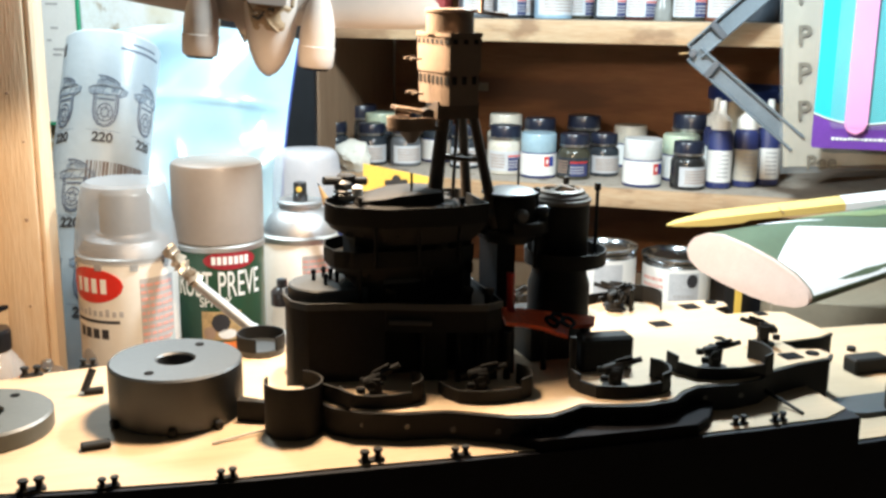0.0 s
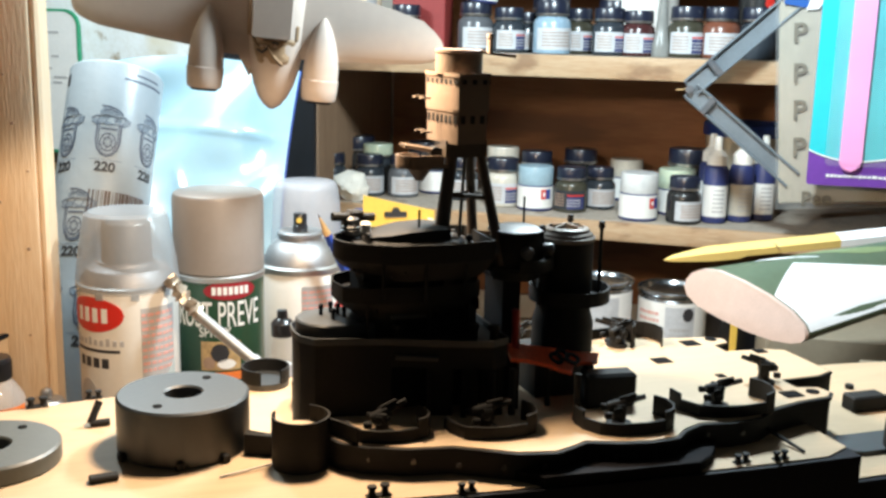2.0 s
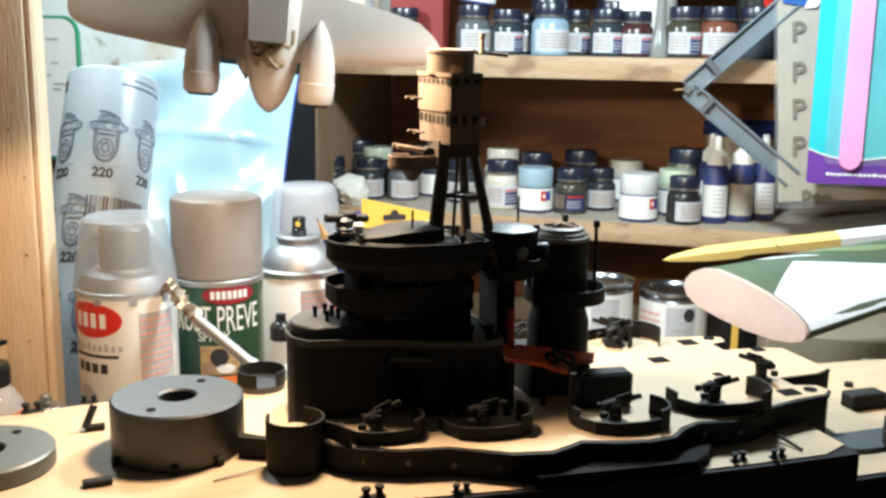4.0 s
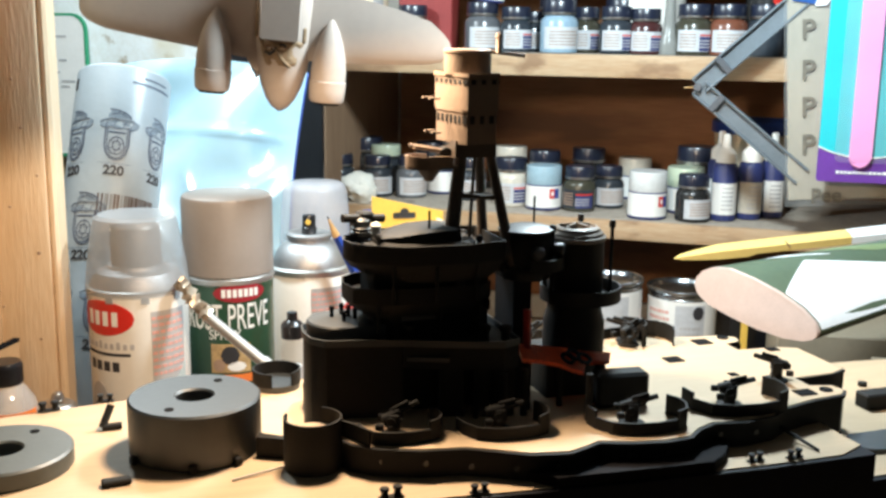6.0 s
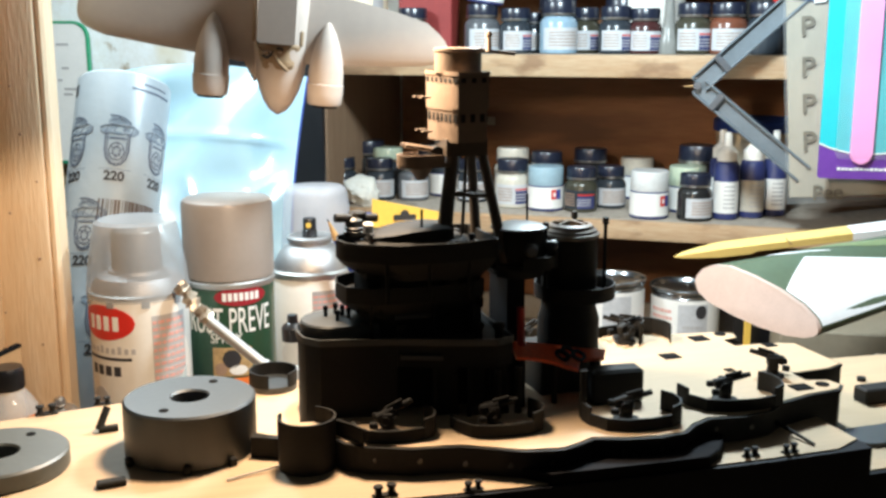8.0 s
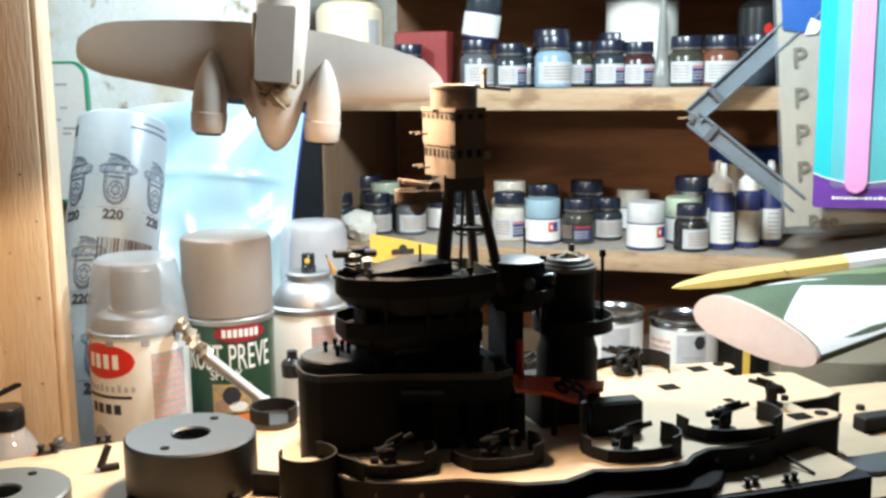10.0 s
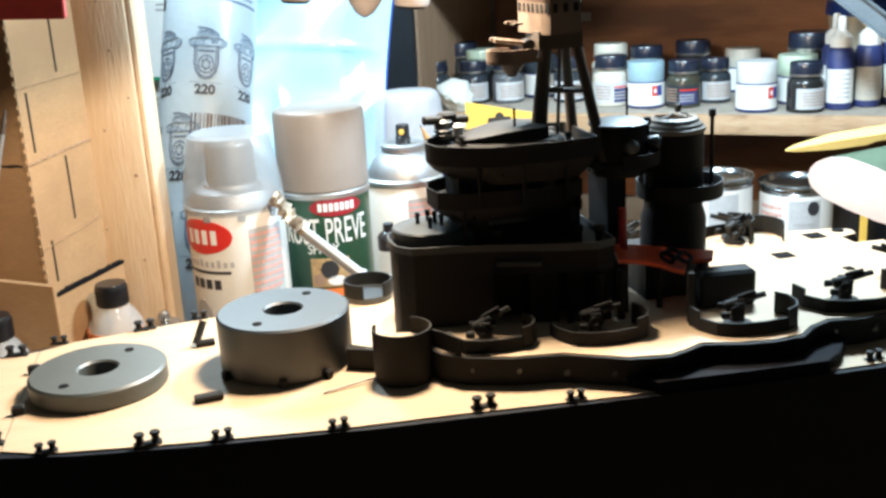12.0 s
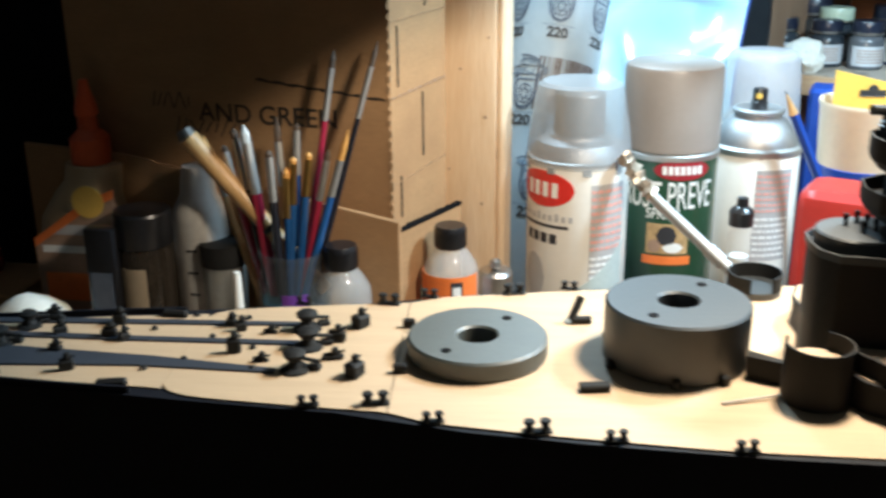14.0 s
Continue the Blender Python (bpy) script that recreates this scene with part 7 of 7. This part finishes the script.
thinner_bottle(pose(-0.2270, 0.634, 0), ink_orange, "clear bottle with black cap and orange label")
thinner_bottle(pose(-0.2720, 0.578, 0), None, "clear bottle with black cap, half full")
small_tin = solo("small_tin", lathe([(0, 0), (0.011, 0), (0.011, 0.083), (0.0095, 0.085), (0, 0.085)], 30), steel, "small dull metal tin beside the bottle", "tin", pose(-0.208, 0.662, 0))
solo("steel_knob", lathe([(0, 0), (0.002, 0.0003), (0.0038, 0.002), (0.0040, 0.004), (0.003, 0.0065), (0, 0.008)], 24), steel, "small shiny metal knob on a tin", "knob", pose(-0.208, 0.662, 0.085))

jar = thing("brush_jar", "glass jar crowded with paint brushes", "jar", pose(-0.3010, 0.574, 0) @ Matrix.Diagonal((0.86, 0.86, 0.985, 1)))
part("glass", lathe([(0, 0), (0.0240, 0), (0.0250, 0.002), (0.0250, 0.098), (0.0225, 0.104), (0.0225, 0.114), (0.0235, 0.115), (0.0235, 0.118), (0.0215, 0.118), (0.0215, 0.100), (0.0235, 0.096), (0.0235, 0.004), (0, 0.004)], 36), smoky_clear, jar, "dusky clear glass")
part("water", lathe([(0, 0.005), (0.0225, 0.005), (0.0225, 0.0880), (0, 0.0882)], 30), murky_blue, jar, "murky blue rinsing water")
part("label", patch(0.0250, -80, -40, 0.0885, 0.0970, 0.0003, 14), purple_card, jar)


def brush(top, foot, shaft, ferrule_len, tip_len, rad=0.0022, tip=None, metal=None):
    """A paint brush standing on its handle's end: handle, metal ferrule and bristles."""
    b4 = thing("paint_brush", {"red_lacquer": "thin paint brush with a dark red handle", "blue_lacquer": "paint brush with a blue handle", "black_lacquer": "paint brush with a black handle", "varnished_wood": "paint brush with a varnished wooden handle"}[shaft.name], "paint brush", None, "brushes in the jar")
    top, foot = Vector(top), Vector(foot)
    d = (top - foot).normalized()
    tip_foot = top - d * tip_len
    fer = tip_foot - d * ferrule_len
    mid = foot + (fer - foot) * 0.72
    bm = rod(foot, mid, rad * 0.55, rad * 1.15, 10)
    rod(mid, fer, rad * 1.15, rad, 10, bm)
    part("handle", bm, shaft, b4)
    part("ferrule", rod(fer, tip_foot, rad * 1.02, rad * 0.95, 12), metal or silver, b4)
    bm = rod(tip_foot, tip_foot + d * tip_len * 0.5, rad * 0.85, rad * 0.9, 8)
    rod(tip_foot + d * tip_len * 0.5, top, rad * 0.9, rad * 0.15, 8, bm)
    part("bristles", bm, tip or bristle, b4)


gold = mat("brass_ferrule", (0.75, 0.50, 0.16), 0.3, metal=1.0, scale=90, var=0.1)
for top, foot, shaft, fl, tl, rad, tip, metal in (
        ((-0.2810, 0.597, 0.2280), (-0.313, 0.575, 0.006), brush_red, 0.030, 0.010, 0.0022, None, None),
        ((-0.2540, 0.597, 0.2340), (-0.315, 0.572, 0.006), brush_black, 0.030, 0.014, 0.0020, None, None),
        ((-0.2650, 0.580, 0.1880), (-0.318, 0.566, 0.006), brush_blue, 0.022, 0.018, 0.0026, bristle_gold, None),
        ((-0.2770, 0.578, 0.1760), (-0.314, 0.570, 0.006), brush_red, 0.024, 0.006, 0.0026, None, None),
        ((-0.2870, 0.574, 0.1750), (-0.310, 0.572, 0.006), brush_blue, 0.022, 0.004, 0.0028, bristle_gold, gold),
        ((-0.2960, 0.572, 0.1720), (-0.310, 0.574, 0.006), brush_blue, 0.024, 0.004, 0.0030, bristle_gold, gold),
        ((-0.3000, 0.570, 0.1660), (-0.306, 0.576, 0.006), brush_blue, 0.024, 0.006, 0.0030, bristle_gold, gold),
        ((-0.3080, 0.566, 0.1760), (-0.306, 0.572, 0.006), brush_black, 0.026, 0.004, 0.0030, bristle, None),
        ((-0.3020, 0.588, 0.1870), (-0.306, 0.580, 0.006), brush_blue, 0.026, 0.004, 0.0026, bristle, None),
        ((-0.3260, 0.570, 0.1880), (-0.304, 0.574, 0.006), brush_red, 0.030, 0.010, 0.0038, PAINTS["pale_grey"], None),
        ((-0.3340, 0.572, 0.1850), (-0.304, 0.576, 0.006), brush_black, 0.030, 0.006, 0.0030, bristle, None),
        ((-0.3430, 0.574, 0.1740), (-0.302, 0.576, 0.006), brush_red, 0.030, 0.004, 0.0028, bristle, None),
        ((-0.3590, 0.578, 0.1780), (-0.302, 0.578, 0.006), brush_wood, 0.020, 0.018, 0.0028, bristle_gold, None),
        ((-0.3140, 0.586, 0.1900), (-0.306, 0.582, 0.006), brush_wood, 0.026, 0.014, 0.0030, bristle, None)):
    brush(top, foot, shaft, fl, tl, rad * 0.82, tip, metal)
stick = thing("wooden_stick", "thick round wooden handle leaning in the jar", "wooden handle", None)
part("shaft", rod((-0.2850, 0.582, 0.0900), (-0.3590, 0.564, 0.1790), 0.0042, 0.0060, 16), brush_wood, stick)
part("ring", rod((-0.3146, 0.5748, 0.1256), (-0.3166, 0.5743, 0.1280), 0.0058, 0.0058, 16), ink_dark, stick)
part("ferrule", rod((-0.3590, 0.564, 0.1790), (-0.3618, 0.5642, 0.1832), 0.0054, 0.0046, 16), steel, stick)

glue = thing("glue_bottle", "tan wood glue bottle with an orange nozzle cap", "glue bottle", pose(-0.4640, 0.590, 0, 0, 0, 14) @ Matrix.Diagonal((0.95, 1.0, 0.935, 1)))
part("body", ellipse_loft([(0.0, 0.0300, 0.020, 0, 0), (0.003, 0.0320, 0.022, 0, 0), (0.060, 0.0320, 0.022, 0, 0), (0.100, 0.0330, 0.022, 0.0, 0), (0.122, 0.0310, 0.021, 0.002, 0), (0.140, 0.0230, 0.017, 0.006, 0), (0.1480, 0.0200, 0.016, 0.010, 0), (0.1600, 0.0195, 0.0155, 0.012, 0)], 32), glue_bottle_mat, glue)
lidg = part("cap", lathe([(0.0128, 0.160), (0.0130, 0.161), (0.0128, 0.1770), (0.0098, 0.1800), (0.0066, 0.1830), (0.0060, 0.191), (0.0076, 0.193), (0.0070, 0.199), (0.0044, 0.208), (0.0030, 0.216), (0, 0.2165)], 28, (0.010, 0, 0)), orange_plastic, glue, "orange ribbed nozzle cap")
lab = part("label", prism([(-0.029, 0.045), (0.030, 0.045), (0.030, 0.132), (0.010, 0.124), (-0.029, 0.096)], 0.0, 0.0008, m=pose(0.004, -0.0222, 0.016, 90, 0, 0)), ink_brown, glue, "dark brown label with orange edge")
part("label_edge", prism([(-0.029, 0.096), (0.010, 0.124), (0.030, 0.132), (0.030, 0.126), (0.012, 0.118), (-0.029, 0.090)], 0, 0.0005, m=pose(0.004, -0.0231, 0.016, 90, 0, 0)), ink_orange, lab)
part("label_badge", lathe([(0, 0), (0.011, 0), (0.011, 0.0006), (0, 0.0006)], 24, m=pose(0.016, -0.0234, 0.1390, 90, 0, 0)), ink_yellow, lab)
part("label_bar", box((0.004, -0.0232, 0.119), (0.030, 0.0005, 0.007)), ink_grey, lab)
part("label_bar", box((0.000, -0.0232, 0.105), (0.040, 0.0005, 0.005)), ink_white, lab)
part("label_bar", box((0.000, -0.0232, 0.078), (0.040, 0.0005, 0.020)), ink_orange, lab)

dj = thing("dark_jar", "amber-dark jar with black lid and tan label", "jar", pose(-0.3985, 0.565, 0) @ Matrix.Diagonal((0.72, 0.72, 1.08, 1)))
part("glass", lathe([(0, 0), (0.0225, 0), (0.0235, 0.002), (0.0235, 0.098), (0.021, 0.104), (0, 0.1045)], 36), smoked_jar, dj)
part("lid", lathe([(0.0238, 0.103), (0.0242, 0.104), (0.0242, 0.121), (0.0230, 0.1225), (0, 0.123)], 36), black_plastic, dj)
part("label", patch(0.0235, -110, -55, 0.040, 0.092, 0.0003, 10), beige_box, dj)
dj = thing("dark_block", "flat black plastic block standing on end", "plastic block", pose(-0.4135, 0.545, 0, 0, 0, 12) @ Matrix.Diagonal((0.82, 1, 1, 1)))
part("body", box((0, 0, 0.0625), (0.022, 0.010, 0.125), 0.0012, seg=2), black_plastic, dj)
part("pale_label", box((0.000, -0.0052, 0.078), (0.016, 0.0006, 0.040)), ink_blue_grey, dj)
cb = thing("clear_bottle", "cloudy plastic bottle with measuring marks", "bottle", pose(-0.3730, 0.588, 0) @ Matrix.Diagonal((0.80, 0.80, 1.0, 1)))
part("body", lathe([(0, 0), (0.0205, 0), (0.0215, 0.002), (0.0215, 0.120), (0.0195, 0.130), (0.0140, 0.138), (0.0125, 0.148), (0.0110, 0.156), (0, 0.157)], 32), cloudy, cb)
for k in range(5):
    part("measuring_mark", patch(0.0215, -90, -68, 0.050 + 0.014 * k, 0.0515 + 0.014 * k, 0.0002, 4), ink_dark, cb)
cb = thing("dark_jar", "low smoky jar with dark lid", "jar", pose(-0.3530, 0.580, 0) @ Matrix.Diagonal((0.9, 0.9, 0.95, 1)))
part("glass", lathe([(0, 0), (0.0145, 0), (0.0145, 0.104), (0, 0.105)], 28), smoky, cb)
part("lid", lathe([(0.0152, 0.104), (0.0152, 0.118), (0, 0.1185)], 28), plastic_part, cb)
cone = solo("white_cone", lathe([(0.0065, 0.0), (0.0022, 0.108), (0, 0.109)], 16), can_white, "slim white plastic nozzle standing upright", "nozzle", pose(-0.3230, 0.548, 0))
bm = bmesh.new()
bmesh.ops.create_icosphere(bm, subdivisions=3, radius=0.022)
for v in bm.verts:
    v.co *= 1 + noise.noise(v.co * 60) * 0.25
solo("cloth_wad", bm, tissue, "crumpled white rag by the glue bottle", "rag", pose(-0.4500, 0.520, 0.064), smooth=30)
solo("low_carton", box((0, 0, 0.021), (0.12, 0.06, 0.042), 0.001), cardboard, "low brown carton under the rag", "box", pose(-0.4800, 0.512, 0))
solo("low_carton", box((0, 0, 0.030), (0.14, 0.06, 0.060), 0.001), cardboard, "low brown carton beside the glue", "box", pose(-0.5850, 0.580, 0, 0, 0, 12))
solo("red_saucer", lathe([(0, 0), (0.030, 0), (0.032, 0.004), (0.030, 0.018), (0, 0.020)], 32), red_plastic, "dull red plastic saucer on a carton", "saucer", pose(-0.5800, 0.585, 0.060))
